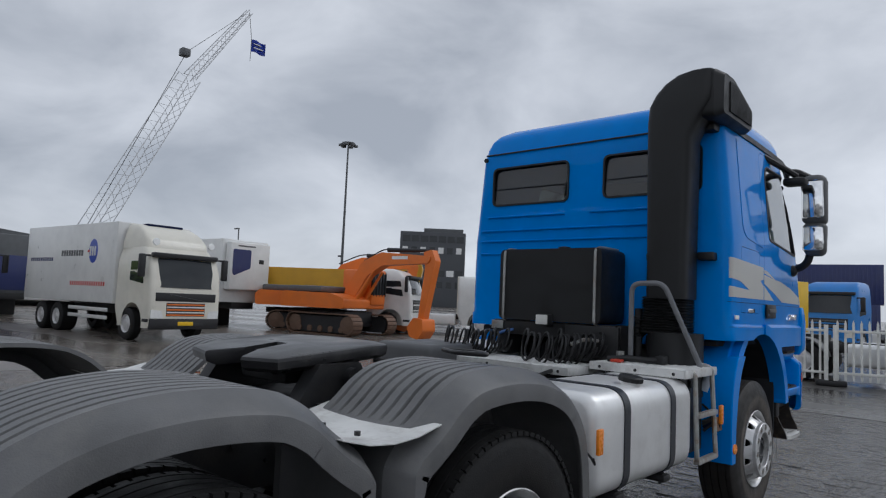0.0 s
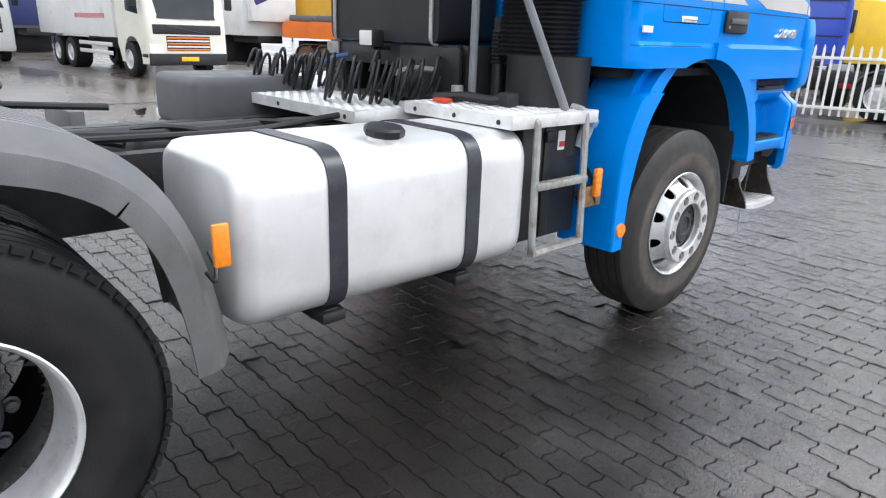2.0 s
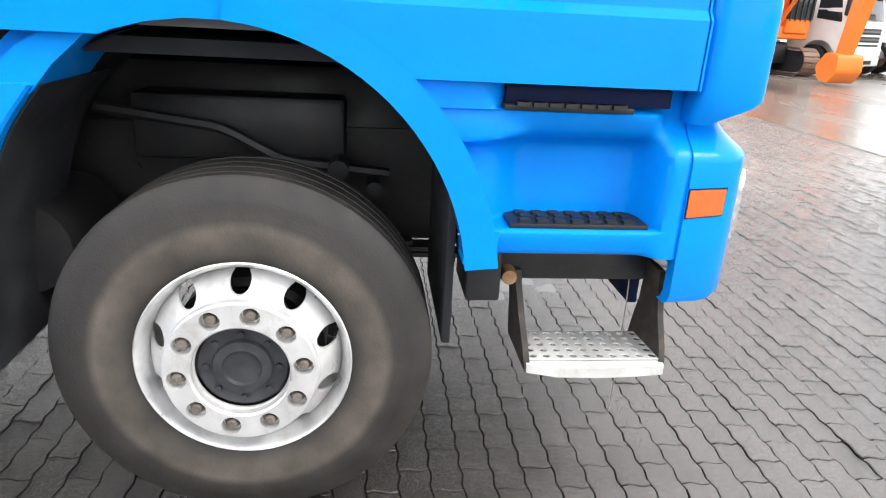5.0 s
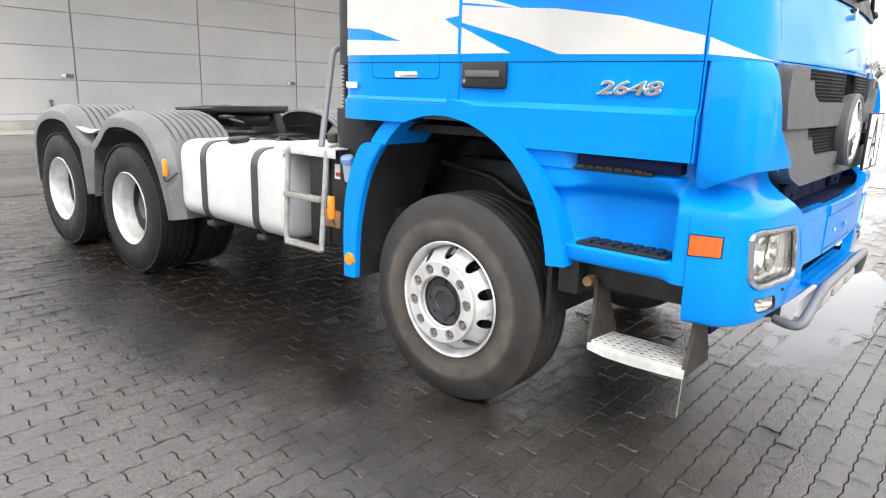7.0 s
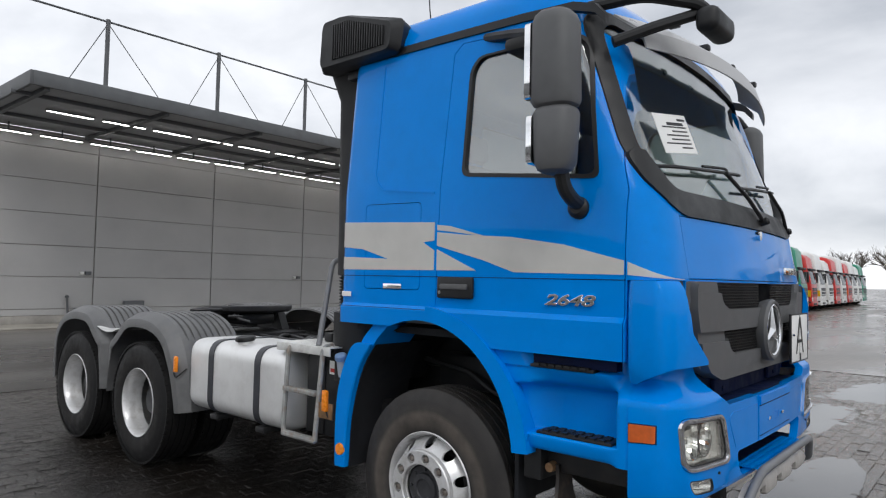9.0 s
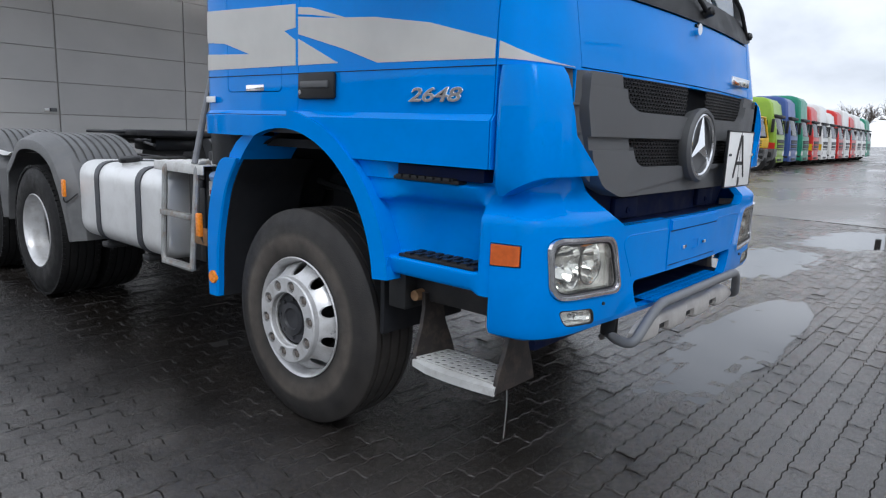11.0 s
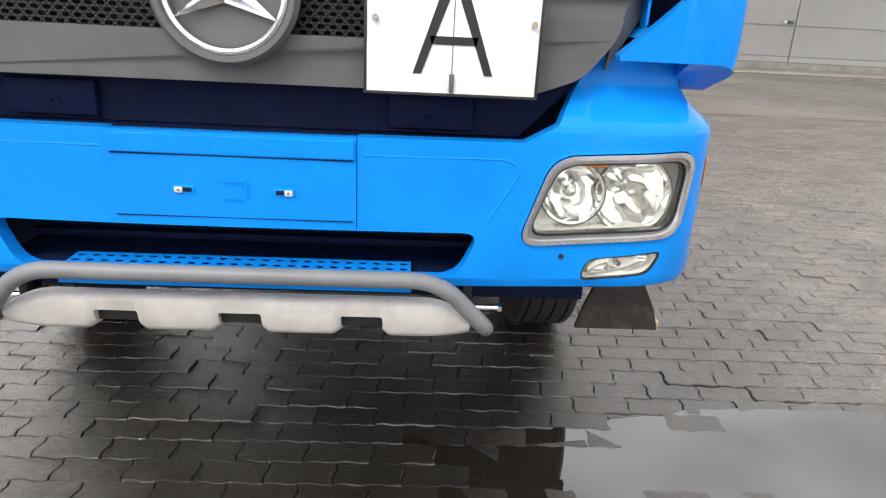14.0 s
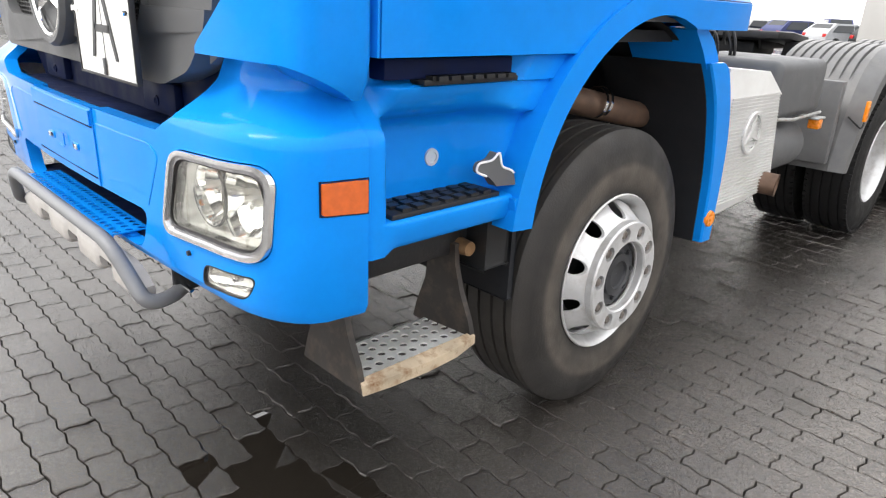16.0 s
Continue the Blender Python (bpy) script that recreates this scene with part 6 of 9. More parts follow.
for z in (2.98, 2.0):
    for x0, x1 in ((0.60, 0.67), (1.0, 1.12)):
        part("stack_bracket", box(x0, x1, -0.80, -0.68, z, z + 0.06, bevel=0.01), M_BLACK, stack)
bm = bmesh.new()
cyl(bm, (0.62, -0.95, 1.25), (0.62, -0.95, 1.62), 0.03, n=10)
for k in range(9):
    lathe(bm, [(0.03, 0), (0.04, 0.008), (0.03, 0.016)], (0.62, -0.95, 1.40 + k * 0.018), (0, 0, 1), 14)
cyl(bm, (0.70, -0.9, 1.30), (0.70, -0.9, 1.42), 0.04, n=12)
tube(bm, [(0.5, -0.8, 1.35), (0.75, -0.85, 1.55), (0.8, -0.8, 1.7)], 0.02, 8, 0.06)
part("cab_strut", bm, M_FRAME, truck, "black cab suspension strut and pipes")
part("cab_underside", box(-1.1, 1.1, -0.66, 1.20, 1.36, 1.40), M_DARK, truck)

# left side: silencer box, compressor cover, air tanks
sil = part("silencer_box", px([(-1.44, 0.64), (-0.76, 0.60), (-0.72, 1.155), (-1.31, 1.135)], "x", -1.185, -0.62, 0.008), M_ALU, truck, "pale ribbed aluminium silencer box")
bm = bmesh.new()
for k in range(32):
    z = 0.645 + k * 0.0155
    ys = -1.43 + (z - 0.64) * 0.24
    bb(bm, -1.192, -1.184, ys + 0.01, -0.765, z, z + 0.007)
part("ribs", bm, M_ALU, sil)
bm = px([(-1.33, 1.12), (-0.70, 1.13), (-0.68, 1.26), (-1.12, 1.235)], "x", -1.19, -0.65, 0.02)
part("box_lid", bm, M_WHITE, sil, "white sloped top cover")
bm = bmesh.new()
lathe(bm, [(0.085, 0.0), (0.085, 0.008), (0.095, 0.010), (0.10, 0.006), (0.10, -0.005)], (-1.192, -1.04, 0.96), (-1, 0, 0), 36)
for k in range(3):
    a = math.radians(90 + 120 * k)
    prism(bm, [(-1.04 + 0.088 * math.cos(a), 0.96 + 0.088 * math.sin(a)), (-1.04 + 0.02 * math.cos(a + 1.05), 0.96 + 0.02 * math.sin(a + 1.05)), (-1.04, 0.96), (-1.04 + 0.02 * math.cos(a - 1.05), 0.96 + 0.02 * math.sin(a - 1.05))], "x", -1.192, -1.202)
part("embossed_star", bm, M_ALU, sil, "embossed star emblem")
bm = bmesh.new()
lathe(bm, [(0.056, -0.14), (0.056, 0.06), (0.060, 0.065), (0.052, 0.065), (0.050, -0.1)], (-1.19, -1.33, 0.68), (-0.95, -0.2, -0.05), 24)
part("exhaust_tip", bm, M_BROWN, sil, "brown exhaust outlet")
part("plastic_cover", box(-1.17, -0.55, -2.02, -1.32, 0.98, 1.27, bevel=0.05, seg=4), M_GREY, truck, "grey plastic cover box")
for x, y in ((-1.02, -1.98), (-0.74, -2.35)):
    bm = bmesh.new()
    lathe(bm, [(0.02, 0), (0.11, 0.02), (0.14, 0.06), (0.14, -y - 1.51), (0.11, -y - 1.47), (0.02, -y - 1.45)], (x, y, 0.80), (0, 1, 0), 24)
    part("air_tank", bm, M_GREY, truck, "grey cylindrical air tank")
part("splash_panel", box(-1.12, -0.60, -2.62, -2.55, 0.60, 1.12, bevel=0.01), M_FENDER, truck)
bm = bmesh.new()
bb(bm, -1.22, -1.10, -1.99, -1.86, 0.955, 0.965, 0.002)
tube(bm, [(-1.13, -1.35, 0.985), (-1.18, -1.6, 0.975), (-1.18, -2.0, 0.985)], 0.009, 6)
brk = part("bracket", bm, M_GALV, truck)
part("side_marker", box(-1.22, -1.16, -1.96, -1.90, 0.90, 0.955, bevel=0.008), M_AMBER, brk, "square amber marker lamp")

# mirrors, visor, wipers, roof things
for s in (1, -1):
    bm = bmesh.new()
    loops = []
    for z, x0, x1, y0, y1 in ((2.165, 1.36, 1.47, 1.165, 1.25), (2.178, 1.33, 1.495, 1.14, 1.28), (2.21, 1.31, 1.51, 1.125, 1.30), (2.43, 1.305, 1.515, 1.115, 1.312), (2.448, 1.315, 1.505, 1.12, 1.305), (2.458, 1.33, 1.495, 1.13, 1.295), (2.468, 1.315, 1.51, 1.115, 1.31), (2.49, 1.303, 1.518, 1.105, 1.318), (2.84, 1.30, 1.52, 1.11, 1.31), (2.875, 1.31, 1.51, 1.12, 1.295), (2.895, 1.33, 1.49, 1.14, 1.27), (2.905, 1.36, 1.46, 1.16, 1.24)):
        loops.append([(s * x, y - 0.24, z) for x, y in rpoly([(x0, y0), (x1, y0), (x1 - 0.015, y1), (x0 + 0.03, y1)], 0.085, 6)])
    rings(bm, loops)
    mir = part("mirror", bm, M_GREY, truck, "large dark grey door mirror housing")
    part("mirror_glass", box(*sorted((s * 1.32, s * 1.50)), 0.862, 0.872, 2.50, 2.85, bevel=0.02), M_CHROME, mir, "main mirror glass")
    part("mirror_glass", box(*sorted((s * 1.325, s * 1.495)), 0.87, 0.882, 2.21, 2.43, bevel=0.02), M_CHROME, mir, "lower wide-angle glass")
    bm = bmesh.new()
    tube(bm, [(s * 1.17, 0.90, 2.93), (s * 1.26, 0.93, 2.95), (s * 1.38, 0.96, 2.88)], 0.032, 10, 0.04)
    part("mirror_arm", bm, M_BLACK, mir, "black upper mirror arm")
    bm = bmesh.new()
    tube(bm, [(s * 1.215, 0.99, 2.04), (s * 1.29, 0.985, 2.06), (s * 1.35, 0.975, 2.11), (s * 1.375, 0.97, 2.22)], 0.034, 10, 0.06)
    lathe(bm, [(0.055, 0), (0.05, 0.03), (0.03, 0.05)], (s * 1.21, 0.98, 2.03), (s, 0.1, 0), 18, True)
    part("mirror_arm", bm, M_BLACK, mir, "black lower mirror arm")
bm = bmesh.new()
tube(bm, [(1.13, 0.36, 3.0), (1.22, 0.60, 2.94), (1.30, 0.78, 2.88)], 0.028, 8, 0.05)
part("kerb_mirror_arm", bm, M_BLACK, truck, "black kerb mirror arm")
km = part("kerb_mirror", box(1.21, 1.40, 0.66, 0.80, 2.78, 2.85, bevel=0.025), M_BLACK, truck, "small black kerb mirror")
bm = bmesh.new()
tube(bm, [(1.09, 0.95, 3.03), (1.02, 1.20, 3.05), (0.86, 1.40, 3.01), (0.80, 1.43, 2.97)], 0.030, 10, 0.08)
tube(bm, [(1.09, 1.08, 2.83), (0.98, 1.24, 2.90), (0.82, 1.41, 2.98)], 0.028, 10, 0.05)
fa = part("front_mirror_arm", bm, M_BLACK, truck, "black front mirror arm")
bm = box(0.62, 0.90, 1.39, 1.50, 2.865, 2.985, bevel=0.04, seg=4)
part("front_mirror", bm, M_BLACK, fa, "black front mirror")
bm = bmesh.new()
loops = []
for k in range(17):
    x = -0.98 + k * 1.96 / 16
    dy = -0.14 * abs(x / 0.98) ** 2.2
    dz = -0.03 * abs(x / 0.98) ** 2
    loops.append([(x, 1.30 + dy, 2.93 + dz), (x, 1.335 + dy, 2.835 + dz), (x, 1.342 + dy, 2.837 + dz), (x, 1.312 + dy, 2.935 + dz), (x, 1.17 + dy, 3.045 + dz), (x, 1.165 + dy, 3.037 + dz)])
rings(bm, loops)
part("sun_visor", bm, mat("smoked_pale_visor", (0.42, 0.42, 0.42), 0.35, var=0.08), truck, "pale grey sun visor over windscreen")
for k in range(4):
    x = -0.75 + k * 0.45
    part("visor_lamp", box(x - 0.025, x + 0.025, 1.15, 1.21, 3.025, 3.06, bevel=0.008), M_BLACK, truck)
def on_screen(x, z, out):
    return (x, ip(z, NOSE) - 0.055 * min(1.0, abs(x) / 0.92) ** 2 - max(0.0, abs(x) - 0.92) * 0.5 + out, z)


for x0, xm, x1 in ((-0.12, 0.30, 1.02), (-0.98, -0.60, 0.06)):
    wp = part("wiper", tube(bmesh.new(), [on_screen(x0, 2.05, 0.03), on_screen((x0 + xm) / 2, 2.17, 0.045), on_screen(xm, 2.285, 0.04)], 0.011, 8, 0.04), M_BLACK, truck, "black windscreen wiper arm")
    n = 8
    part("wiper_blade", tube(bmesh.new(), [on_screen(xm - 0.30 + (x1 - xm + 0.30) * k / n, 2.315 - 0.085 * k / n, 0.022) for k in range(n + 1)], 0.010, 6), M_BLACK, wp, "long rubber wiper blade")
    part("blade_bridge", tube(bmesh.new(), [on_screen(xm - 0.1, 2.315, 0.02), on_screen(xm, 2.31, 0.042), on_screen(xm + 0.25, 2.29, 0.02)], 0.008, 6, 0.04), M_BLACK, wp)
    part("wiper_pivot", lathe(bmesh.new(), [(0.022, -0.03), (0.022, 0.03), (0.014, 0.04), (0.001, 0.042)], on_screen(x0, 2.05, 0.02), (0, 1, 0.3), 14), M_BLACK, wp)
bm = bmesh.new()
tube(bm, [(1.06, -0.1, 3.1), (1.05, -0.14, 3.3), (1.04, -0.17, 3.52)], 0.004, 6)
part("antenna", bm, M_BLACK, truck, "thin black antenna")
bm = bmesh.new()
lathe(bm, [(0.05, 0), (0.06, 0.03), (0.04, 0.06), (0.001, 0.065)], (0.95, 0.8, 3.10), (0, 0, 1), 16)
part("roof_lamp", bm, M_BLACK, truck)

# inside the cab
blind = carve(cab_shell(0.05, 0.01), px([(-1.08, 2.83), (1.08, 2.83), (1.06, 3.0), (-1.06, 3.0)], "y", 0.75, 1.8), "INTERSECT")
part("screen_blind", blind, M_BLACK, truck, "dark blind along the top of the windscreen")
part("dashboard", box(-1.08, 1.08, 0.82, 1.22, 1.72, 2.06, bevel=0.05), M_INTER, truck, "dark grey dashboard")
for x in (-0.60, 0.60):
    bm = joined(box(x - 0.25, x + 0.25, -0.12, 0.40, 1.62, 1.80, bevel=0.05), box(x - 0.25, x + 0.25, -0.22, -0.06, 1.78, 2.42, bevel=0.06), box(x - 0.13, x + 0.13, -0.20, -0.10, 2.45, 2.62, bevel=0.04))
    part("seat", bm, M_INTER, truck, "dark grey cab seat")
bm = bmesh.new()
lathe(bm, [(0.215, 0), (0.23, 0.012), (0.245, 0), (0.23, -0.012), (0.215, 0)], (-0.60, 0.66, 2.02), (0, -0.6, 0.8), 32)
cyl(bm, (-0.60, 0.66, 2.02), (-0.60, 0.86, 1.80), 0.04, n=10)
bb(bm, -0.80, -0.40, 0.645, 0.665, 2.0, 2.03, 0.008)
part("steering_wheel", bm, M_BLACK, truck, "black steering wheel")
part("cab_floor", box(-1.15, 1.15, -0.62, 1.2, 1.43, 1.47), M_INTER, truck)
PAPER = pose(0.79, 1.262, 2.42, 18, 0, 0) @ pose(0, 0, 0, 0, 4, -10)
bm = box(-0.15, 0.15, 0, 0.003, -0.105, 0.105)
bm.transform(PAPER)
paper = part("paper_sheet", bm, M_PAPER, truck, "white printed sheet behind windscreen")
for k, (x0, x1, h) in enumerate(((-0.13, -0.06, 0.012), (-0.10, 0.05, 0.016), (-0.12, 0.10, 0.007), (-0.12, 0.02, 0.007), (-0.12, 0.08, 0.007), (-0.12, 0.05, 0.007), (-0.12, 0.11, 0.007), (-0.12, -0.02, 0.007))):
    bm = box(x0, x1, 0.003, 0.0045, 0.082 - k * 0.022 - h, 0.082 - k * 0.022)
    bm.transform(PAPER)
    part("print_bar", bm, M_INK, paper)
bm = box(-0.22, 0.24, 0, 0.003, -0.09, 0.09)
bm.transform(pose(0.50, 1.20, 2.21, -30, 0, -6))
part("green_sheet", bm, mat("pale_green_card", (0.55, 0.66, 0.62), 0.6), truck, "pale greenish card on dashboard")

# ---- ground: one sheet, with a bed for the paving blocks round the truck ----
BL, BW = 0.219, 0.1085
BED = (-11.1595, 9.0977, -8.075, 7.0065)


def dry_sheen(n, l, colour):
    """Paler on the yard's side towards the row of lorries: drier, and with sky sheen put into the colour; gives the
    colour.
    """
    geo, sep, nz, ad, mr = (n.new(k) for k in ("ShaderNodeNewGeometry", "ShaderNodeSeparateXYZ", "ShaderNodeTexNoise", "ShaderNodeMath", "ShaderNodeMapRange"))
    l.new(geo.outputs["Position"], sep.inputs[0])
    l.new(geo.outputs["Position"], nz.inputs["Vector"])
    nz.inputs["Scale"].default_value, nz.inputs["Detail"].default_value = 0.55, 6
    ad.operation = "MULTIPLY_ADD"
    ad.inputs[1].default_value = 3.2
    l.new(nz.outputs["Fac"], ad.inputs[0])
    l.new(sep.outputs["X"], ad.inputs[2])
    mr.inputs["From Min"].default_value, mr.inputs["From Max"].default_value = 0.2, -1.9
    l.new(ad.outputs[0], mr.inputs["Value"])
    mx = n.new("ShaderNodeMix")
    mx.data_type, mx.blend_type = "RGBA", "MULTIPLY"
    mx.inputs["B"].default_value = (3.3, 3.2, 3.1, 1)
    mx.clamp_result = False
    l.new(mr.outputs["Result"], mx.inputs["Factor"])
    l.new(colour, mx.inputs["A"])
    return mx.outputs["Result"]


def ground_material():
    m = mat("wet_block_paving", (0.044, 0.040, 0.036), 0.3, var=0.28, scale=0.35, bump=0.3, bscale=30, dirt=(0.026, 0.024, 0.022), dirt_amt=0.8)
    n, l = m.node_tree.nodes, m.node_tree.links
    b = n["Principled BSDF"]
    b.inputs["Specular IOR Level"].default_value = 1.0
    b.inputs["IOR"].default_value = 1.62
    b.inputs["Specular Tint"].default_value = (1.0, 0.965, 0.925, 1)
    base = b.inputs["Base Color"].links[0].from_socket
    tc, br = n.new("ShaderNodeTexCoord"), n.new("ShaderNodeTexBrick")
    br.inputs["Scale"].default_value = 1.0
    br.inputs["Brick Width"].default_value, br.inputs["Row Height"].default_value = BL, BW
    br.inputs["Mortar Size"].default_value = 0.006
    br.inputs["Color1"].default_value, br.inputs["Color2"].default_value = (1.1, 1.08, 1.05, 1), (0.85, 0.85, 0.86, 1)
    br.inputs["Mortar"].default_value = (0.4, 0.4, 0.4, 1)
    mp = n.new("ShaderNodeMapping")
    mp.inputs["Location"].default_value = (-0.0095, 0.046, 0)
    l.new(tc.outputs["Object"], mp.inputs["Vector"])
    l.new(mp.outputs["Vector"], br.inputs["Vector"])
    mx = n.new("ShaderNodeMix")
    mx.data_type, mx.blend_type = "RGBA", "MULTIPLY"
    mx.inputs["Factor"].default_value = 1.0
    l.new(base, mx.inputs["A"])
    l.new(br.outputs["Color"], mx.inputs["B"])
    # dry tone and painted sky sheen on the open side
    l.new(dry_sheen(n, l, mx.outputs["Result"]), b.inputs["Base Color"])
    # wet streaks: smooth patches of their own shape
    wt, rr = n.new("ShaderNodeTexNoise"), n.new("ShaderNodeMapRange")
    wt.inputs["Scale"].default_value, wt.inputs["Detail"].default_value = 0.22, 5
    ms = n.new("ShaderNodeMapping")
    ms.inputs["Scale"].default_value = (0.5, 1.6, 1.0)
    l.new(tc.outputs["Object"], ms.inputs["Vector"])
    l.new(ms.outputs["Vector"], wt.inputs["Vector"])
    rr.inputs["From Min"].default_value, rr.inputs["From Max"].default_value = 0.40, 0.62
    rr.inputs["To Min"].default_value, rr.inputs["To Max"].default_value = 0.36, 0.15
    l.new(wt.outputs["Fac"], rr.inputs["Value"])
    l.new(rr.outputs["Result"], b.inputs["Roughness"])
    return m


bm = bmesh.new()
x0, x1, y0, y1 = BED
cor = [Vector(p) for p in ((x0, y0, 0), (x1, y0, 0), (x1, y1, 0), (x0, y1, 0))]
far = [bm.verts.new((x, y, 0)) for x, y in ((-900, -900), (900, -900), (900, 900), (-900, 900))]
rim = [bm.verts.new((p.x, p.y, 0.0)) for p in cor]
low = [bm.verts.new((p.x, p.y, -0.011)) for p in cor]
for i in range(4):
    j = (i + 1) % 4
    bm.faces.new((far[i], far[j], rim[j], rim[i]))
    bm.faces.new((rim[i], rim[j], low[j], low[i]))
ground = part("ground", bm, ground_material())
bm = bmesh.new()
bm.faces.new([bm.verts.new((p.x, p.y, -0.011)) for p in cor])
bed = part("paving_bed", bm, mat("dark_bedding_sand", (0.016, 0.014, 0.012), 0.85, var=0.4, scale=3, bump=0.5, bscale=120))
tagged(bed, "dark wet sand in the paving joints", "ground", kind="structure")
tagged(ground, "wet dark yard ground of grey paving blocks", "ground", kind="structure")


def damp_and_shade(n, l):
    """Dark strips of ragged outline: soaked along the puddle in front of the truck, and beside its battery box wet
    ground with the truck's shade put into the colour.
    """
    geo, nz = n.new("ShaderNodeNewGeometry"), n.new("ShaderNodeTexNoise")
    l.new(geo.outputs["Position"], nz.inputs["Vector"])
    nz.inputs["Scale"].default_value, nz.inputs["Detail"].default_value = 2.4, 6
    outs = []
    for scale, shift in (((0.42, 1.3, 0.0), (0.40, -1.60, 0.0)), ((0.62, 0.24, 0.0), (-0.72, 0.62, 0.0))):
        mx, dist, ad, mr = n.new("ShaderNodeVectorMath"), n.new("ShaderNodeVectorMath"), n.new("ShaderNodeMath"), n.new("ShaderNodeMapRange")
        mx.operation, dist.operation, ad.operation = "MULTIPLY_ADD", "LENGTH", "MULTIPLY_ADD"
        l.new(geo.outputs["Position"], mx.inputs[0])
        mx.inputs[1].default_value, mx.inputs[2].default_value = scale, shift
        l.new(mx.outputs[0], dist.inputs[0])
        ad.inputs[1].default_value = 0.9
        l.new(nz.outputs["Fac"], ad.inputs[0])
        l.new(dist.outputs["Value"], ad.inputs[2])
        mr.inputs["From Min"].default_value, mr.inputs["From Max"].default_value = 1.35, 0.85
        l.new(ad.outputs[0], mr.inputs["Value"])
        outs.append(mr.outputs["Result"])
    top = n.new("ShaderNodeMath")
    top.operation = "MAXIMUM"
    l.new(outs[0], top.inputs[0])
    l.new(outs[1], top.inputs[1])
    return top.outputs[0], outs[1]


def block_material():
    m = mat("wet_concrete_block", (0.034, 0.030, 0.027), 0.4, var=0.3, scale=1.6, bump=0.6, bscale=210, dirt=(0.012, 0.010, 0.008), dirt_amt=0.85)
    n, l = m.node_tree.nodes, m.node_tree.links
    b = n["Principled BSDF"]
    b.inputs["Specular IOR Level"].default_value = 0.95
    b.inputs["IOR"].default_value = 1.66
    b.inputs["Specular Tint"].default_value = (1.0, 0.965, 0.925, 1)
    base = b.inputs["Base Color"].links[0].from_socket
    geo, oi, ad, fr = n.new("ShaderNodeNewGeometry"), n.new("ShaderNodeObjectInfo"), n.new("ShaderNodeMath"), n.new("ShaderNodeMath")
    ad.operation, fr.operation = "ADD", "FRACT"
    l.new(geo.outputs["Random Per Island"], ad.inputs[0])
    l.new(oi.outputs["Random"], ad.inputs[1])
    l.new(ad.outputs[0], fr.inputs[0])
    rp = n.new("ShaderNodeValToRGB")
    rp.color_ramp.elements[0].color, rp.color_ramp.elements[1].color = (0.84, 0.84, 0.85, 1), (1.14, 1.12, 1.09, 1)
    l.new(fr.outputs[0], rp.inputs["Fac"])
    mx = n.new("ShaderNodeMix")
    mx.data_type, mx.blend_type = "RGBA", "MULTIPLY"
    mx.inputs["Factor"].default_value = 1.0
    l.new(base, mx.inputs["A"])
    l.new(rp.outputs["Color"], mx.inputs["B"])
    # pale grit
    gr, gm = n.new("ShaderNodeTexVoronoi"), n.new("ShaderNodeMapRange")
    gr.inputs["Scale"].default_value = 130
    mp = n.new("ShaderNodeNewGeometry")
    l.new(mp.outputs["Position"], gr.inputs["Vector"])
    gm.inputs["From Min"].default_value, gm.inputs["From Max"].default_value = 0.17, 0.08
    gm.inputs["To Max"].default_value = 0.75
    l.new(gr.outputs["Distance"], gm.inputs["Value"])
    gx = n.new("ShaderNodeMix")
    gx.data_type = "RGBA"
    gx.inputs["B"].default_value = (0.30, 0.29, 0.27, 1)
    l.new(gm.outputs["Result"], gx.inputs["Factor"])
    l.new(mx.outputs["Result"], gx.inputs["A"])
    l.new(dry_sheen(n, l, gx.outputs["Result"]), b.inputs["Base Color"])
    wt, rr = n.new("ShaderNodeTexNoise"), n.new("ShaderNodeMapRange")
    wt.inputs["Scale"].default_value, wt.inputs["Detail"].default_value = 0.55, 6
    l.new(mp.outputs["Position"], wt.inputs["Vector"])
    rr.inputs["From Min"].default_value, rr.inputs["From Max"].default_value = 0.40, 0.62
    rr.inputs["To Min"].default_value, rr.inputs["To Max"].default_value = 0.24, 0.09
    l.new(wt.outputs["Fac"], rr.inputs["Value"])
    l.new(rr.outputs["Result"], b.inputs["Roughness"])
    # worn, pitted concrete: a coarser relief and a mottled film of water
    rough, bp = n.new("ShaderNodeTexNoise"), n.new("ShaderNodeBump")
    rough.inputs["Scale"].default_value, rough.inputs["Detail"].default_value, rough.inputs["Roughness"].default_value = 48, 8, 0.7
    l.new(mp.outputs["Position"], rough.inputs["Vector"])
    bp.inputs["Strength"].default_value, bp.inputs["Distance"].default_value = 0.55, 0.006
    l.new(rough.outputs["Fac"], bp.inputs["Height"])
    l.new(b.inputs["Normal"].links[0].from_socket, bp.inputs["Normal"])
    l.new(bp.outputs["Normal"], b.inputs["Normal"])
    mot, mm = n.new("ShaderNodeMapRange"), n.new("ShaderNodeMix")
    mot.inputs["From Min"].default_value, mot.inputs["From Max"].default_value = 0.35, 0.65
    mot.inputs["To Min"].default_value, mot.inputs["To Max"].default_value = 0.55, 1.5
    l.new(rough.outputs["Fac"], mot.inputs["Value"])
    mm.data_type, mm.blend_type = "RGBA", "MULTIPLY"
    mm.clamp_result = False
    mm.inputs["Factor"].default_value = 1.0
    l.new(b.inputs["Base Color"].links[0].from_socket, mm.inputs["A"])
    l.new(mot.outputs["Result"], mm.inputs["B"])
    l.new(mm.outputs["Result"], b.inputs["Base Color"])
    # the lasting wet in front of the truck, soaked dark and smooth, and painted shade along its side
    darkened, side_shade = damp_and_shade(n, l)
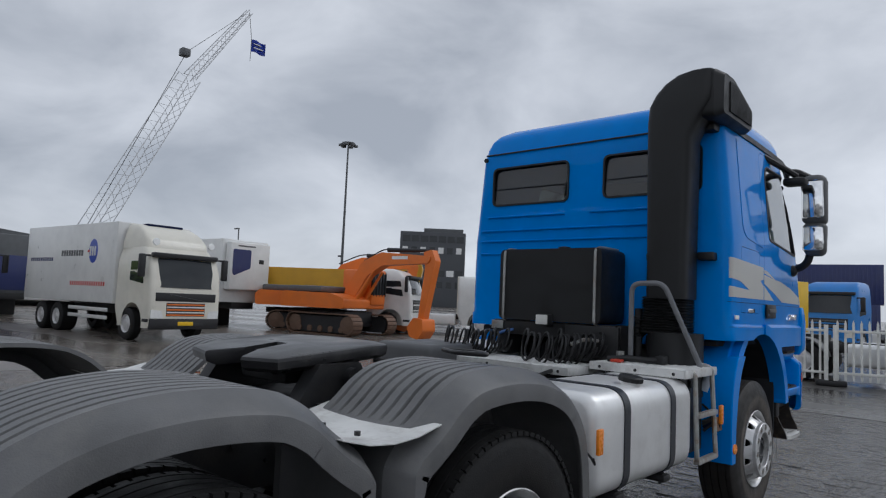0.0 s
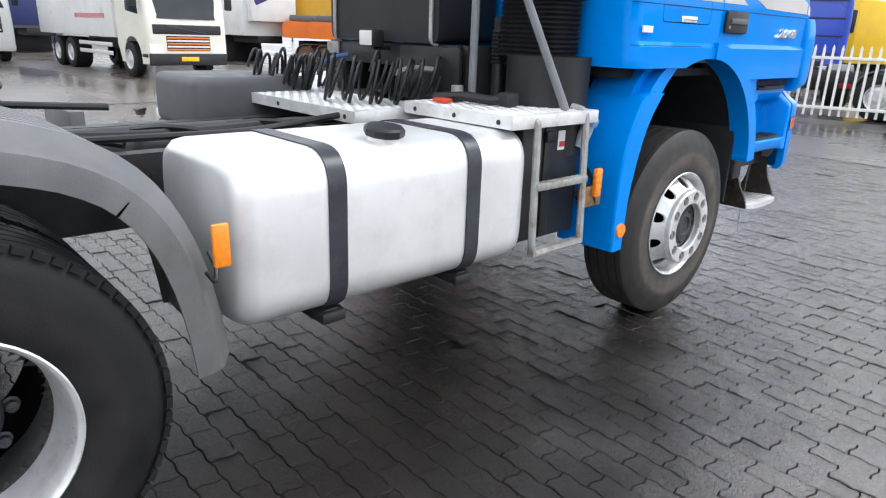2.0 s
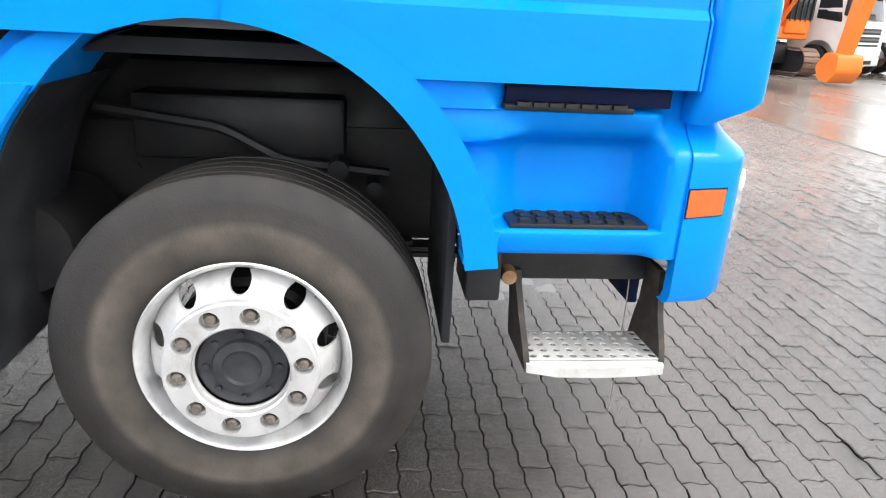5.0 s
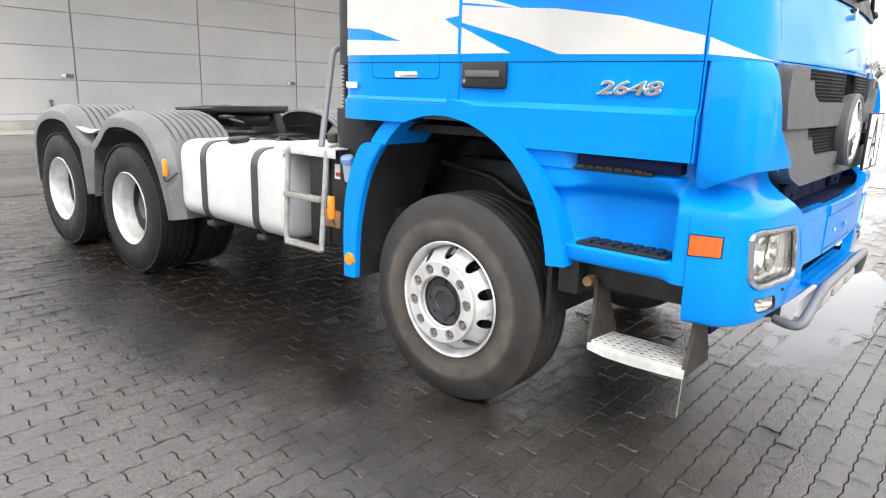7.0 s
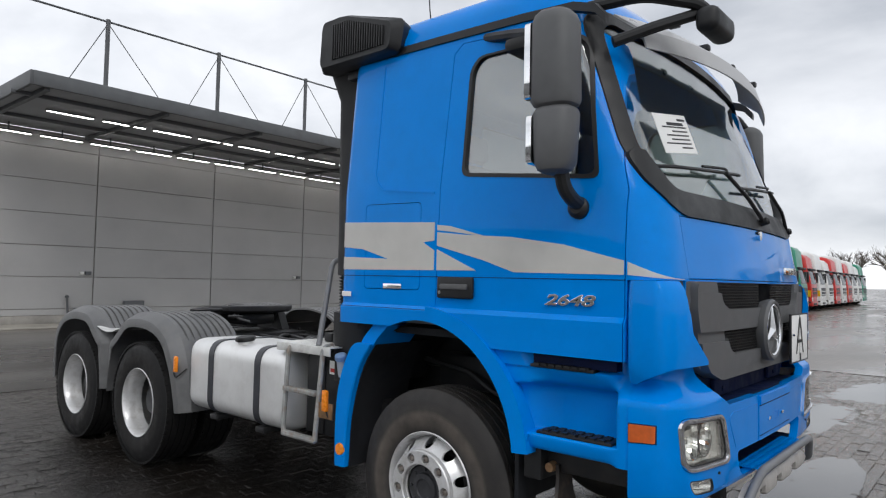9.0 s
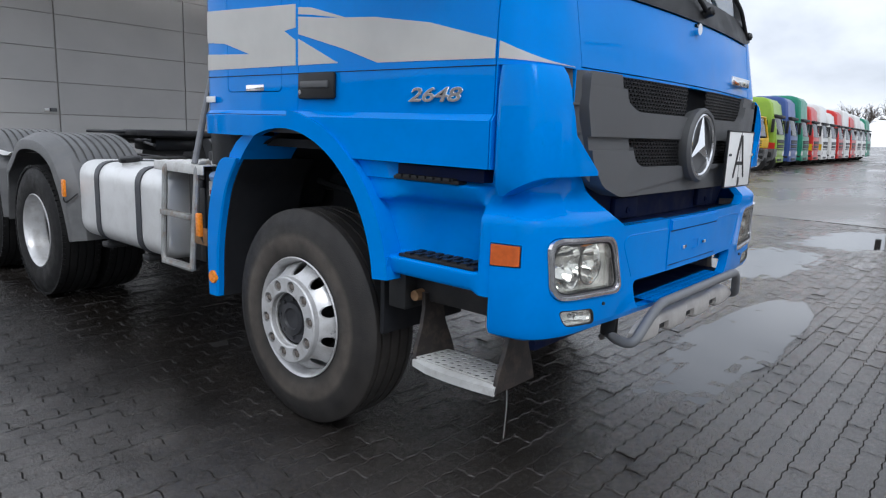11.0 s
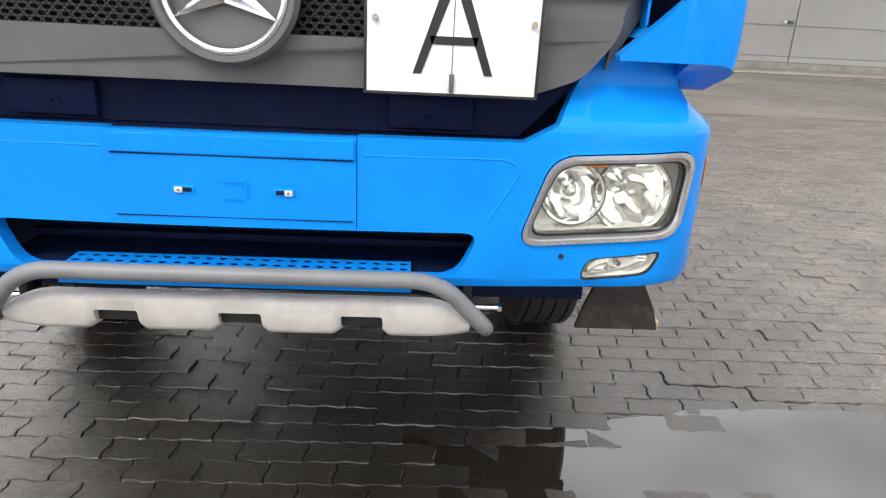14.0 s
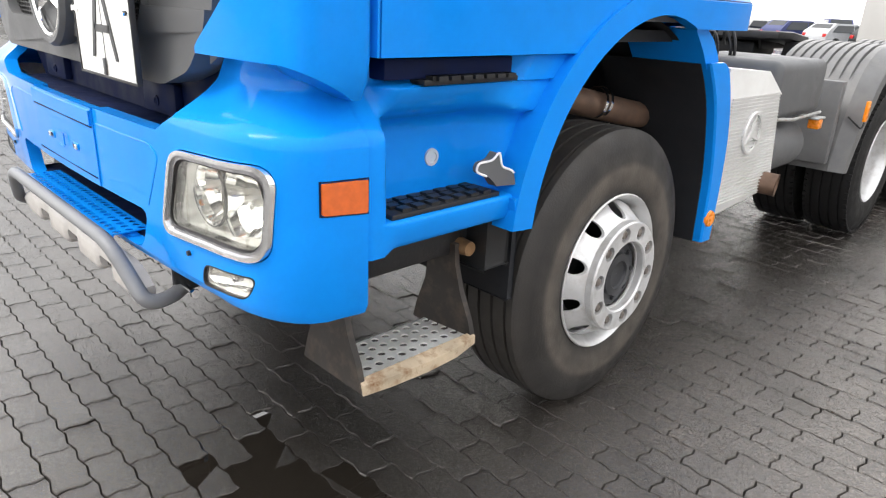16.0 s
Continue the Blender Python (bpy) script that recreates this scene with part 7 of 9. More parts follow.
    dk = n.new("ShaderNodeMix")
    dk.data_type, dk.blend_type = "RGBA", "MULTIPLY"
    dk.inputs["B"].default_value = (0.34, 0.33, 0.32, 1)
    l.new(darkened, dk.inputs["Factor"])
    l.new(mm.outputs["Result"], dk.inputs["A"])
    l.new(dk.outputs["Result"], b.inputs["Base Color"])
    # gloss lowered too where the truck's shade is painted
    sp = n.new("ShaderNodeMapRange")
    sp.inputs["To Min"].default_value, sp.inputs["To Max"].default_value = 0.95, 0.30
    l.new(side_shade, sp.inputs["Value"])
    l.new(sp.outputs["Result"], b.inputs["Specular IOR Level"])
    return m


M_BLOCK = block_material()
OUT = [(0.0, 0.0), (0.027, 0.0056), (0.082, -0.0056), (0.1095, 0.0), (0.137, 0.0056), (0.192, -0.0056), (BL, 0.0), (0.212, 0.029), (0.226, 0.079), (BL, BW), (0.192, 0.1029), (0.137, 0.1141), (0.1095, BW), (0.082, 0.1029), (0.027, 0.1141), (0.0, BW), (0.007, 0.079), (-0.007, 0.029)]
OUT = np.array(OUT) - (BL / 2, BW / 2)
SHR = OUT * np.array([(BL - 0.0034) / BL, (BW - 0.0026) / BW])
TOP = OUT * np.array([(BL - 0.0080) / BL, (BW - 0.0068) / BW])
NV = len(OUT)
# water stands in shallow hollows of the paving
POOLS = ([(-0.40, 1.14), (-0.38, 1.28), (-0.55, 1.44), (-0.9, 1.49), (-1.4, 1.47), (-2.1, 1.50), (-3.2, 1.47), (-3.75, 1.25), (-3.5, 1.05), (-2.9, 0.94), (-2.1, 0.93), (-1.4, 0.98), (-0.86, 1.06), (-0.6, 1.06)],
         [(-4.5, 0.0), (-5.8, -0.2), (-6.9, 0.0), (-7.1, 0.7), (-6.4, 1.0), (-5.0, 0.85), (-4.1, 0.5)],
         [(-7.6, 0.15), (-9.4, 0.4), (-10.4, 0.8), (-10.0, 1.35), (-8.2, 1.4), (-7.4, 0.9)])
rng = np.random.default_rng(5)


def block_rows():
    """Places of the blocks in the laid frame: middle, height and tilt."""
    xs0, xs1, ys0, ys1 = BED
    nu, nv = int((xs1 - xs0) / BL), int((ys1 - ys0) / BW)
    us, vs = np.meshgrid(np.arange(nu), np.arange(nv))
    u = xs0 + us * BL + (vs % 2) * BL / 2 + BL / 2
    v = ys0 + vs * BW + BW / 2
    return np.stack([u.ravel(), v.ravel()], 1)


places = block_rows()
NEAR = (-1.75, 1.75, 1.45, 3.15)
wx, wy = places[:, 0], places[:, 1]
near_mask = (wx > NEAR[0]) & (wx < NEAR[1]) & (wy > NEAR[2]) & (wy < NEAR[3])
dz = rng.normal(0, 0.0016, len(places)) + 0.004 * np.sin(wx * 0.9 + 1.0) * np.sin(wy * 0.8) - 0.003


def sunk(pts):
    """How far each block lies inside a hollow: 0 at its rim, 1 from 0.35 m in."""
    inside = np.zeros(len(wx), dtype=bool)
    near = np.full(len(wx), 9.0)
    for (ax, ay), (bx, by) in zip(pts, pts[1:] + pts[:1]):
        cross = (ay > wy) != (by > wy)
        inside ^= cross & (wx < (bx - ax) * (wy - ay) / (by - ay + 1e-9) + ax)
        t = np.clip(((wx - ax) * (bx - ax) + (wy - ay) * (by - ay)) / ((bx - ax) ** 2 + (by - ay) ** 2), 0, 1)
        near = np.minimum(near, np.hypot(wx - ax - t * (bx - ax), wy - ay - t * (by - ay)))
    return np.where(inside, np.clip(near / 0.30 + 0.15, 0, 1), np.clip(0.15 - near / 0.6, 0, 1))


for hollow in POOLS:
    k = sunk(hollow)
    dz = dz * (1 - k) + (-0.0075 + rng.normal(0, 0.0006, len(places))) * k
tilt = rng.normal(0, 0.011, (len(places), 2))


def block_mesh(sel):
    p, h, t = places[sel], dz[sel], tilt[sel]
    n = len(p)
    v = np.zeros((n, 2 * NV, 3))
    for k, shape, z in ((0, TOP, 0.0), (1, SHR, -0.006)):
        v[:, k * NV:(k + 1) * NV, 0] = p[:, None, 0] + shape[None, :, 0]
        v[:, k * NV:(k + 1) * NV, 1] = p[:, None, 1] + shape[None, :, 1]
        v[:, k * NV:(k + 1) * NV, 2] = z + h[:, None] + t[:, :1] * shape[None, :, 0] + t[:, 1:] * shape[None, :, 1]
    base = np.arange(n)[:, None] * 2 * NV
    faces = [tuple(r) for r in (base + np.arange(NV)).tolist()]
    for i in range(NV):
        j = (i + 1) % NV
        faces += [tuple(r) for r in (base + np.array([NV + i, NV + j, j, i])).tolist()]
    me = bpy.data.meshes.new("paving_blocks")
    me.from_pydata(v.reshape(-1, 3).tolist(), [], faces)
    me.materials.append(M_BLOCK)
    return me


M_WATER = mat("puddle_water", (0.013, 0.011, 0.009), 0.03, var=0.1, scale=1.5, rvar=0.3, ior=1.56)
M_WATER.node_tree.nodes["Principled BSDF"].inputs["Specular IOR Level"].default_value = 1.0


def pool(pts, seed):
    pts = [(p.x, p.y) for p in smooth_path([(*p, 0) for p in pts + [pts[0]]], 0.5, 6)][:-1]
    bm = bmesh.new()
    cx, cy = sum(p[0] for p in pts) / len(pts), sum(p[1] for p in pts) / len(pts)
    dense = []
    for a, b in zip(pts, pts[1:] + pts[:1]):
        m = max(1, int(math.dist(a, b) / 0.02))
        for i in range(m):
            x, y = a[0] + (b[0] - a[0]) * i / m, a[1] + (b[1] - a[1]) * i / m
            w = noise.noise((x * 2.2, y * 2.2, seed)) * 0.05 + noise.noise((x * 9, y * 9, seed)) * 0.03
            d = math.hypot(x - cx, y - cy) + 1e-6
            dense.append((x + (x - cx) / d * (w + 0.06), y + (y - cy) / d * (w + 0.06)))
    bm.faces.new([bm.verts.new((x, y, -0.0042)) for x, y in dense])
    bmesh.ops.triangulate(bm, faces=bm.faces[:])
    return bm


for i, pts in enumerate(POOLS):
    tagged(part("puddle", pool(pts, i * 7.3), M_WATER), "shallow puddle reflecting the grey sky", "puddle", group="puddles on the yard", kind="structure")

# ---- the hall behind the yard ----
M_PANEL = mat("grey_wall_panel", (0.39, 0.385, 0.378), 0.55, var=0.07, scale=0.7, bump=0.05, bscale=30, dirt=(0.42, 0.41, 0.40), dirt_amt=0.4, random_amt=0.05)
M_CONC = mat("concrete_plinth", (0.30, 0.285, 0.26), 0.7, var=0.2, scale=2, bump=0.4, bscale=40, dirt=(0.16, 0.15, 0.14), dirt_amt=0.6)
M_STEEL = mat("dark_steel", (0.10, 0.105, 0.11), 0.5, var=0.15, scale=3)
M_SOFFIT = mat("grey_canopy_sheet", (0.30, 0.31, 0.32), 0.6, var=0.12, scale=1.5)
M_TUBE_LIGHT = mat("white_tube_light", (1.0, 0.98, 0.93), 0.4, var=0.0, emit=5.0)
WY = -20.35
HALL_X0, HALL_X1 = -25.5, -1.05
hall_wall = tagged(part("wall_hall", box(HALL_X0, HALL_X1, WY - 0.4, WY - 0.06, 0.0, 6.08), M_CONC), "pale grey panelled hall wall", "wall", kind="structure")
zs = (0.50, 1.51, 2.49, 3.51, 4.53, 5.55, 6.02)
xs = [-1.07, -4.97, -9.17, -13.35, -17.5, -21.6, HALL_X0]
for a, b in zip(xs, xs[1:]):
    for c, d in zip((0.30,) + zs, zs):
        part("wall_panel", box(b + 0.02, a - 0.02, WY - 0.07, WY, c + 0.008, d - 0.008, bevel=0.006, seg=1), M_PANEL, hall_wall)
tagged(part("plinth", box(HALL_X0, HALL_X1, WY - 0.3, WY + 0.06, 0.0, 0.30, bevel=0.02), M_CONC), "concrete plinth at the foot of the hall", "plinth", kind="structure")
tagged(part("apron", box(HALL_X0, 4.0, WY, WY + 1.5, 0.0, 0.05, bevel=0.015), mat("pale_concrete_apron", (0.34, 0.32, 0.28), 0.7, var=0.2, scale=1.5, bump=0.3, bscale=30)), "pale concrete apron along the hall", "apron", kind="structure")
can = thing("canopy", "dark steel canopy with strip lights along hall", "canopy", kind="structure")
part("roof_slab", box(HALL_X0, -1.26, -20.4, -14.8, 6.09, 6.32, bevel=0.03), M_SOFFIT, can)
part("fascia", box(HALL_X0, -1.24, -14.8, -14.70, 6.03, 6.38, bevel=0.02), M_STEEL, can)
part("fascia", box(-1.26, -1.18, -20.4, -14.72, 6.03, 6.38, bevel=0.02), M_STEEL, can)
for k in range(9):
    x = -1.6 - k * 2.95
    part("canopy_beam", box(x - 0.06, x + 0.06, -20.3, -14.85, 5.97, 6.09, bevel=0.01), M_STEEL, can)
for y in (-18.6, -15.8):
    part("canopy_purlin", box(HALL_X0, -1.1, y - 0.05, y + 0.05, 5.99, 6.09, bevel=0.01), M_STEEL, can)
for y, x0, n, z in ((-19.95, -1.62, 16, 5.82), (-17.1, -2.3, 15, 6.0)):
    for k in range(n):
        x = x0 - k * 1.46
        f = part("strip_light", box(x - 1.24, x, y - 0.05, y + 0.05, z, z + 0.05, bevel=0.01), M_STEEL, can)
        part("tube", box(x - 1.22, x - 0.02, y - 0.035, y + 0.035, z - 0.018, z + 0.001, bevel=0.008), M_TUBE_LIGHT, f, "lit white tube")
        if z < 5.95:
            part("drop_rod", box(x - 0.64, x - 0.60, y - 0.02, y + 0.02, z + 0.05, 6.09), M_STEEL, f)
rail = thing("roof_railing", "thin steel posts with braces on the canopy", "railing", kind="structure")
for k in range(8):
    x = -2.97 - k * 3.13
    part("post", cyl(bmesh.new(), (x, -15.0, 6.32), (x, -15.0, 8.17), 0.055, n=10), M_STEEL, rail)
    bm = bmesh.new()
    tube(bm, [(x, -15.0, 8.07), (x - 1.48, -15.0, 6.33)], 0.012, 5)
    part("brace", bm, M_STEEL, rail)
    bm = bmesh.new()
    tube(bm, [(x, -15.0, 8.07), (x + 0.92, -15.0, 6.33)], 0.012, 5)
    part("brace", bm, M_STEEL, rail)
part("top_rail", cyl(bmesh.new(), (HALL_X0, -15.0, 8.13), (-1.0, -15.0, 8.11), 0.028, n=8), M_STEEL, rail)
# end of the hall: brick pier, glazed door, extinguisher, small fittings
pier = tagged(part("brick_pier", box(-1.05, -0.72, WY - 0.35, WY + 0.015, 0.0, 6.0), M_CONC), "white brick pier at the hall corner", "pier", kind="structure")
for k in range(44):
    off = 0.0 if k % 2 else 0.16
    part("brick", box(-1.04 + off * 0.5, -0.73, WY + 0.0, WY + 0.028, 0.42 + k * 0.075, 0.42 + k * 0.075 + 0.062, bevel=0.004, seg=1), M_WHITE, pier)
dr = thing("door_1", "white framed glazed door beside the hall pier", "door", kind="structure")
for a in ((-0.72, -0.62, 0.0, 3.2), (0.42, 0.52, 0.0, 3.2), (-0.62, 0.42, 1.55, 1.67), (-0.62, 0.42, 3.1, 3.2)):
    part("frame", box(a[0], a[1], WY - 0.1, WY + 0.02, a[2], a[3], bevel=0.006), M_WHITE, dr)
part("lower_panel", box(-0.62, 0.42, WY - 0.08, WY - 0.05, 0.05, 1.55), M_STEEL, dr, "dark lower panel")
part("pane", box(-0.62, 0.42, WY - 0.06, WY - 0.05, 1.67, 3.1), M_GLASS, dr, "grey glass pane")
tagged(part("wall_annex", box(0.52, 3.6, WY - 0.4, WY, 0.0, 3.4, bevel=0.02), M_PANEL), "low pale annex wall", "wall", kind="structure")
tagged(part("wall_annex_back", box(-1.0, 3.6, WY - 3.2, WY - 3.0, 0.0, 3.4, bevel=0.02), M_PANEL), "plain annex back wall", "wall", kind="structure")
ex = thing("fire_extinguisher", "red fire extinguisher on the hall wall", "extinguisher", pose(-1.25, WY + 0.09, 1.25))
part("cylinder", lathe(bmesh.new(), [(0.02, 0), (0.085, 0.01), (0.085, 0.42), (0.05, 0.50), (0.03, 0.52)], (0, 0, 0), (0, 0, 1), 20, True), mat("red_paint", (0.6, 0.03, 0.02), 0.35), ex)
part("valve", box(-0.05, 0.05, -0.02, 0.02, 0.52, 0.58, bevel=0.008), M_BLACK, ex)
for k, (x, z) in enumerate(((-4.75, 1.64), (-13.1, 1.62))):
    lk = thing("wall_lock", "small grey lock box on a panel", "lock box", pose(x, WY, z), group="lock boxes on the hall wall")
    part("case", box(-0.12, 0.06, 0.0, 0.10, -0.05, 0.06, bevel=0.01), M_STEEL, lk)
    part("knob", cyl(bmesh.new(), (0.10, 0.04, 0), (0.22, 0.04, 0), 0.05, n=12), M_WHITE, lk)
bs = thing("dock_buffer", "dark box and lever at the hall foot", "buffer", pose(-4.55, WY + 0.12, 0.30))
part("case", box(-0.9, 0.15, -0.1, 0.16, 0.0, 0.22, bevel=0.02), M_STEEL, bs)
part("lever", cyl(bmesh.new(), (0.35, 0.0, 0.0), (0.40, 0.0, 0.55), 0.035, n=10), M_STEEL, bs)
part("knob", lathe(bmesh.new(), [(0.01, 0), (0.06, 0.03), (0.06, 0.08), (0.01, 0.11)], (0.40, 0, 0.53), (0, 0, 1), 12), M_STEEL, bs)

# loading step with bins at the hall's far corner
step = tagged(part("loading_step", box(-24.7, -21.2, -20.28, -19.25, 0.0, 0.58, bevel=0.02), M_CONC), "grey concrete loading step at the hall", "step", kind="structure")
for k in range(3):
    part("step_buffer", box(-24.4, -21.6, -19.25, -19.19, 0.08 + k * 0.17, 0.16 + k * 0.17, bevel=0.01), M_STEEL, step)
M_NAVYBIN = mat("navy_bin_plastic", (0.025, 0.035, 0.07), 0.5, var=0.15)
wb = thing("wheelie_bin", "dark navy wheelie bin beside the hall", "bin", pose(-22.35, -19.75, 0.58))
part("tub", px(rpoly([(-0.48, 0.08), (0.48, 0.08), (0.54, 0.95), (-0.54, 0.95)], 0.04), "y", -0.35, 0.33, 0.03), M_NAVYBIN, wb)
part("lid", box(-0.56, 0.56, -0.38, 0.38, 0.95, 1.02, bevel=0.025), mat("blue_bin_lid", (0.03, 0.09, 0.20), 0.45), wb, "blue bin lid")
part("label", box(-0.2, 0.1, 0.335, 0.342, 0.45, 0.58), mat("yellow_label", (0.6, 0.55, 0.1), 0.5), wb, "yellow label")
for x in (-0.4, 0.4):
    part("castor", cyl(bmesh.new(), (x - 0.03, 0.2, 0.06), (x + 0.03, 0.2, 0.06), 0.06, n=12), M_STEEL, wb)
for x in (-23.25, -23.78):
    cbn = thing("steel_cabinet", "tall navy steel cabinet beside the hall", "cabinet", pose(x, -19.8, 0.58), group="navy cabinets by the hall")
    part("body", box(-0.25, 0.25, -0.3, 0.3, 0.0, 1.42, bevel=0.02), M_NAVYBIN, cbn)
    part("door", box(-0.22, 0.22, 0.3, 0.312, 0.05, 1.37, bevel=0.004), M_NAVYBIN, cbn)
    part("notice", box(-0.12, 0.08, 0.312, 0.316, 1.1, 1.28), M_PAPER, cbn, "white notice")
db = thing("drain_box", "low grey box at the foot of the hall", "box", pose(-6.2, -20.1, 0.05))
part("body", box(-0.33, 0.33, -0.10, 0.10, 0.0, 0.69, bevel=0.02), M_STEEL, db)
part("flange", box(-0.37, 0.37, -0.12, 0.12, 0.0, 0.03, bevel=0.008), M_STEEL, db)

# ---- vehicles and things round the yard ----


def far_paint(name, col, rough=0.35):
    return mat(name, col, rough, var=0.06, scale=1.5, coat=0.2, dirt=tuple(c * 0.7 + 0.03 for c in col), dirt_amt=0.3)


P_WHITE = far_paint("white_lorry_paint", (0.72, 0.72, 0.70))
P_LIME = far_paint("lime_lorry_paint", (0.26, 0.42, 0.03))
P_BLUE = far_paint("royal_blue_lorry_paint", (0.02, 0.06, 0.42))
P_SKY = far_paint("sky_blue_lorry_paint", (0.03, 0.22, 0.62))
P_STEEL = far_paint("steel_blue_lorry_paint", (0.035, 0.08, 0.28))
P_GREEN = far_paint("green_lorry_paint", (0.01, 0.22, 0.13))
P_RED = far_paint("red_lorry_paint", (0.55, 0.02, 0.015))
P_YELLOW = far_paint("yellow_lorry_paint", (0.80, 0.50, 0.01))
P_BLACK = far_paint("black_lorry_paint", (0.012, 0.013, 0.015))
P_ORANGE = far_paint("orange_machine_paint", (0.75, 0.17, 0.015), 0.5)
P_OCHRE = far_paint("ochre_machine_paint", (0.62, 0.34, 0.02), 0.5)
P_CREAM = far_paint("cream_lorry_paint", (0.72, 0.69, 0.60))
P_SILVER = far_paint("silver_car_paint", (0.42, 0.43, 0.45), 0.3)
P_NAVY = far_paint("navy_container_paint", (0.02, 0.03, 0.12), 0.5)
M_WIN = mat("dark_vehicle_glass", (0.02, 0.024, 0.028), 0.06, var=0.1, scale=2)
M_BLACKFAR = mat("black_vehicle_trim", (0.02, 0.02, 0.022), 0.55, var=0.3, scale=3)
M_REDLAMP = mat("red_lamp", (0.5, 0.02, 0.02), 0.3)


def wheel_part(parent, x, y, r=0.5, w=0.30, rim=M_RIM):
    s = 1 if x > 0 else -1
    wh = new("wheel")
    wh.parent = parent
    wh.matrix_basis = pose(x, y, r)
    bm = bmesh.new()
    lathe(bm, [(r * 0.56, 0.0), (r * 0.75, 0.012), (r * 0.92, 0.0), (r, -0.03), (r, -w + 0.03), (r * 0.92, -w), (r * 0.56, -w)], (0, 0, 0), (s, 0, 0), 28)
    part("tyre", bm, M_TYRE_R, wh)
    bm = bmesh.new()
    lathe(bm, [(r * 0.57, 0.004), (r * 0.53, -0.01), (r * 0.50, -0.06), (r * 0.40, -0.03), (r * 0.30, -0.02), (r * 0.22, -0.02), (r * 0.20, 0.01), (0.002, 0.012)], (0, 0, 0), (s, 0, 0), 24)
    part("rim", bm, rim, wh)


def cab_parts(t, paint, tall=3.55, w=1.24, band=None, visor=True, classic=False):
    """A forward-control cab: its front at y = 0, facing +y."""
    zw = min(2.75, tall - 0.42)
    lev = [(0.42, -0.06, 0.0), (0.50, 0.0, 0.0), (0.95, 0.0, 0.0), (1.35, -0.01, 0.0), (1.75, -0.04, 0.0), (2.15, -0.10, 0.0), (zw, -0.26, 0.03), (max(zw + 0.07, tall - 0.35), -0.40, 0.06), (tall - 0.12, -0.62, 0.12), (tall, -1.0, 0.28)]
    bm = bmesh.new()
    rings(bm, [[(x, y, z) for x, y in rpoly([(-w + o, -2.15 if z > 0.9 else -1.95), (w - o, -2.15 if z > 0.9 else -1.95), (w - o, f), (-w + o, f)], 0.16)] for z, f, o in lev])
    me = carve(raw(bm), joined(*[px([(-1.0 + 0.62 * math.cos(a), 0.50 + 0.66 * math.sin(a)) for a in np.linspace(0, 2 * math.pi, 24, endpoint=False)], "x", s * 0.7, s * 1.6) for s in (1, -1)]))
    cabp = part("cab", me, paint, t, angle=40)
    bm = bmesh.new()
    rings(bm, [[(x, y, z) for x, y in ((-a, f - d), (-a * 0.7, f - 0.02), (0, f), (a * 0.7, f - 0.02), (a, f - d), (a, f - d - 0.06), (-a, f - d - 0.06))] for z, f, d, a in ((1.66 if classic else 1.86, 0.0, 0.08, w - 0.07), (2.15, -0.06, 0.08, w - 0.07), (zw - 0.03, -0.20, 0.08, w - 0.13))])
    part("windscreen", bm, M_WIN, t, "dark windscreen")
    for s in (1, -1):
        bm = px(rpoly([(-0.40, 1.75), (-0.55, zw - 0.13), (-1.25, zw - 0.13), (-1.25, 1.85)], 0.05), "x", s * (w - 0.05), s * (w + 0.006))
        for v in bm.verts:
            v.co.x -= s * max(0.0, v.co.z - 2.15) * 0.05
        part("side_window", bm, M_WIN, t)
        m = part("mirror", box(*sorted((s * (w + 0.10), s * (w + 0.30))), -0.28, -0.14, 1.95, 2.65, bevel=0.04), M_BLACKFAR, t)
        part("mirror_arm", box(*sorted((s * (w - 0.05), s * (w + 0.14))), -0.24, -0.18, 2.58, 2.64), M_BLACKFAR, m)
        hl = part("headlight", px(rpoly([(s * 0.74, 0.72), (s * 1.15, 0.72), (s * 1.15, 0.98), (s * 0.80, 0.94)], 0.04), "y", -0.06, 0.008), M_LAMPIN, t)
        part("step", box(*sorted((s * (w - 0.12), s * (w + 0.004))), -0.36, -0.05, 0.60, 0.70, bevel=0.01), M_BLACKFAR, t)
    if classic:
        g = part("grille", box(-1.02, 1.02, -0.08, 0.012, 1.24, 1.50, bevel=0.02), M_BLACKFAR, t, "black upper grille band")
        bm = px([(-0.62, 1.27), (-0.55, 1.27), (0.62, 1.47), (0.55, 1.47)], "y", 0.01, 0.022)
        part("slanted_bar", bm, M_STEEL, g, "slanted steel grille bar")
        g = part("lower_grille", box(-0.66, 0.66, -0.08, 0.008, 0.78, 1.20, bevel=0.02), M_BLACKFAR, t)
        for k in range(5):
            part("slat", box(-0.64, 0.64, -0.02, 0.022, 0.80 + k * 0.08, 0.845 + k * 0.08, bevel=0.008), P_ORANGE if k % 2 == 0 else P_WHITE, g)
    else:
        g = part("grille", box(-0.86, 0.86, -0.08, 0.006, 1.02, 1.60, bevel=0.02), M_BLACKFAR, t)
        for k in range(4):
            part("slat", box(-0.82, 0.82, -0.02, 0.018, 1.08 + k * 0.125, 1.15 + k * 0.125, bevel=0.01), paint if k % 2 == 0 else M_GREY, g)
    b = part("bumper", box(-w + 0.05, w - 0.05, -0.10, 0.02, 0.38, 0.72 if classic else 0.68, bevel=0.04), M_BLACKFAR if classic else paint, t)
    part("intake", box(-0.60, 0.60, -0.02, 0.026, 0.44, 0.58, bevel=0.01), M_BLACKFAR, b)
    if visor:
        part("sun_visor", box(-w + 0.12, w - 0.12, -0.34, -0.10, zw - 0.01, zw + 0.14, bevel=0.04), M_BLACKFAR, t)
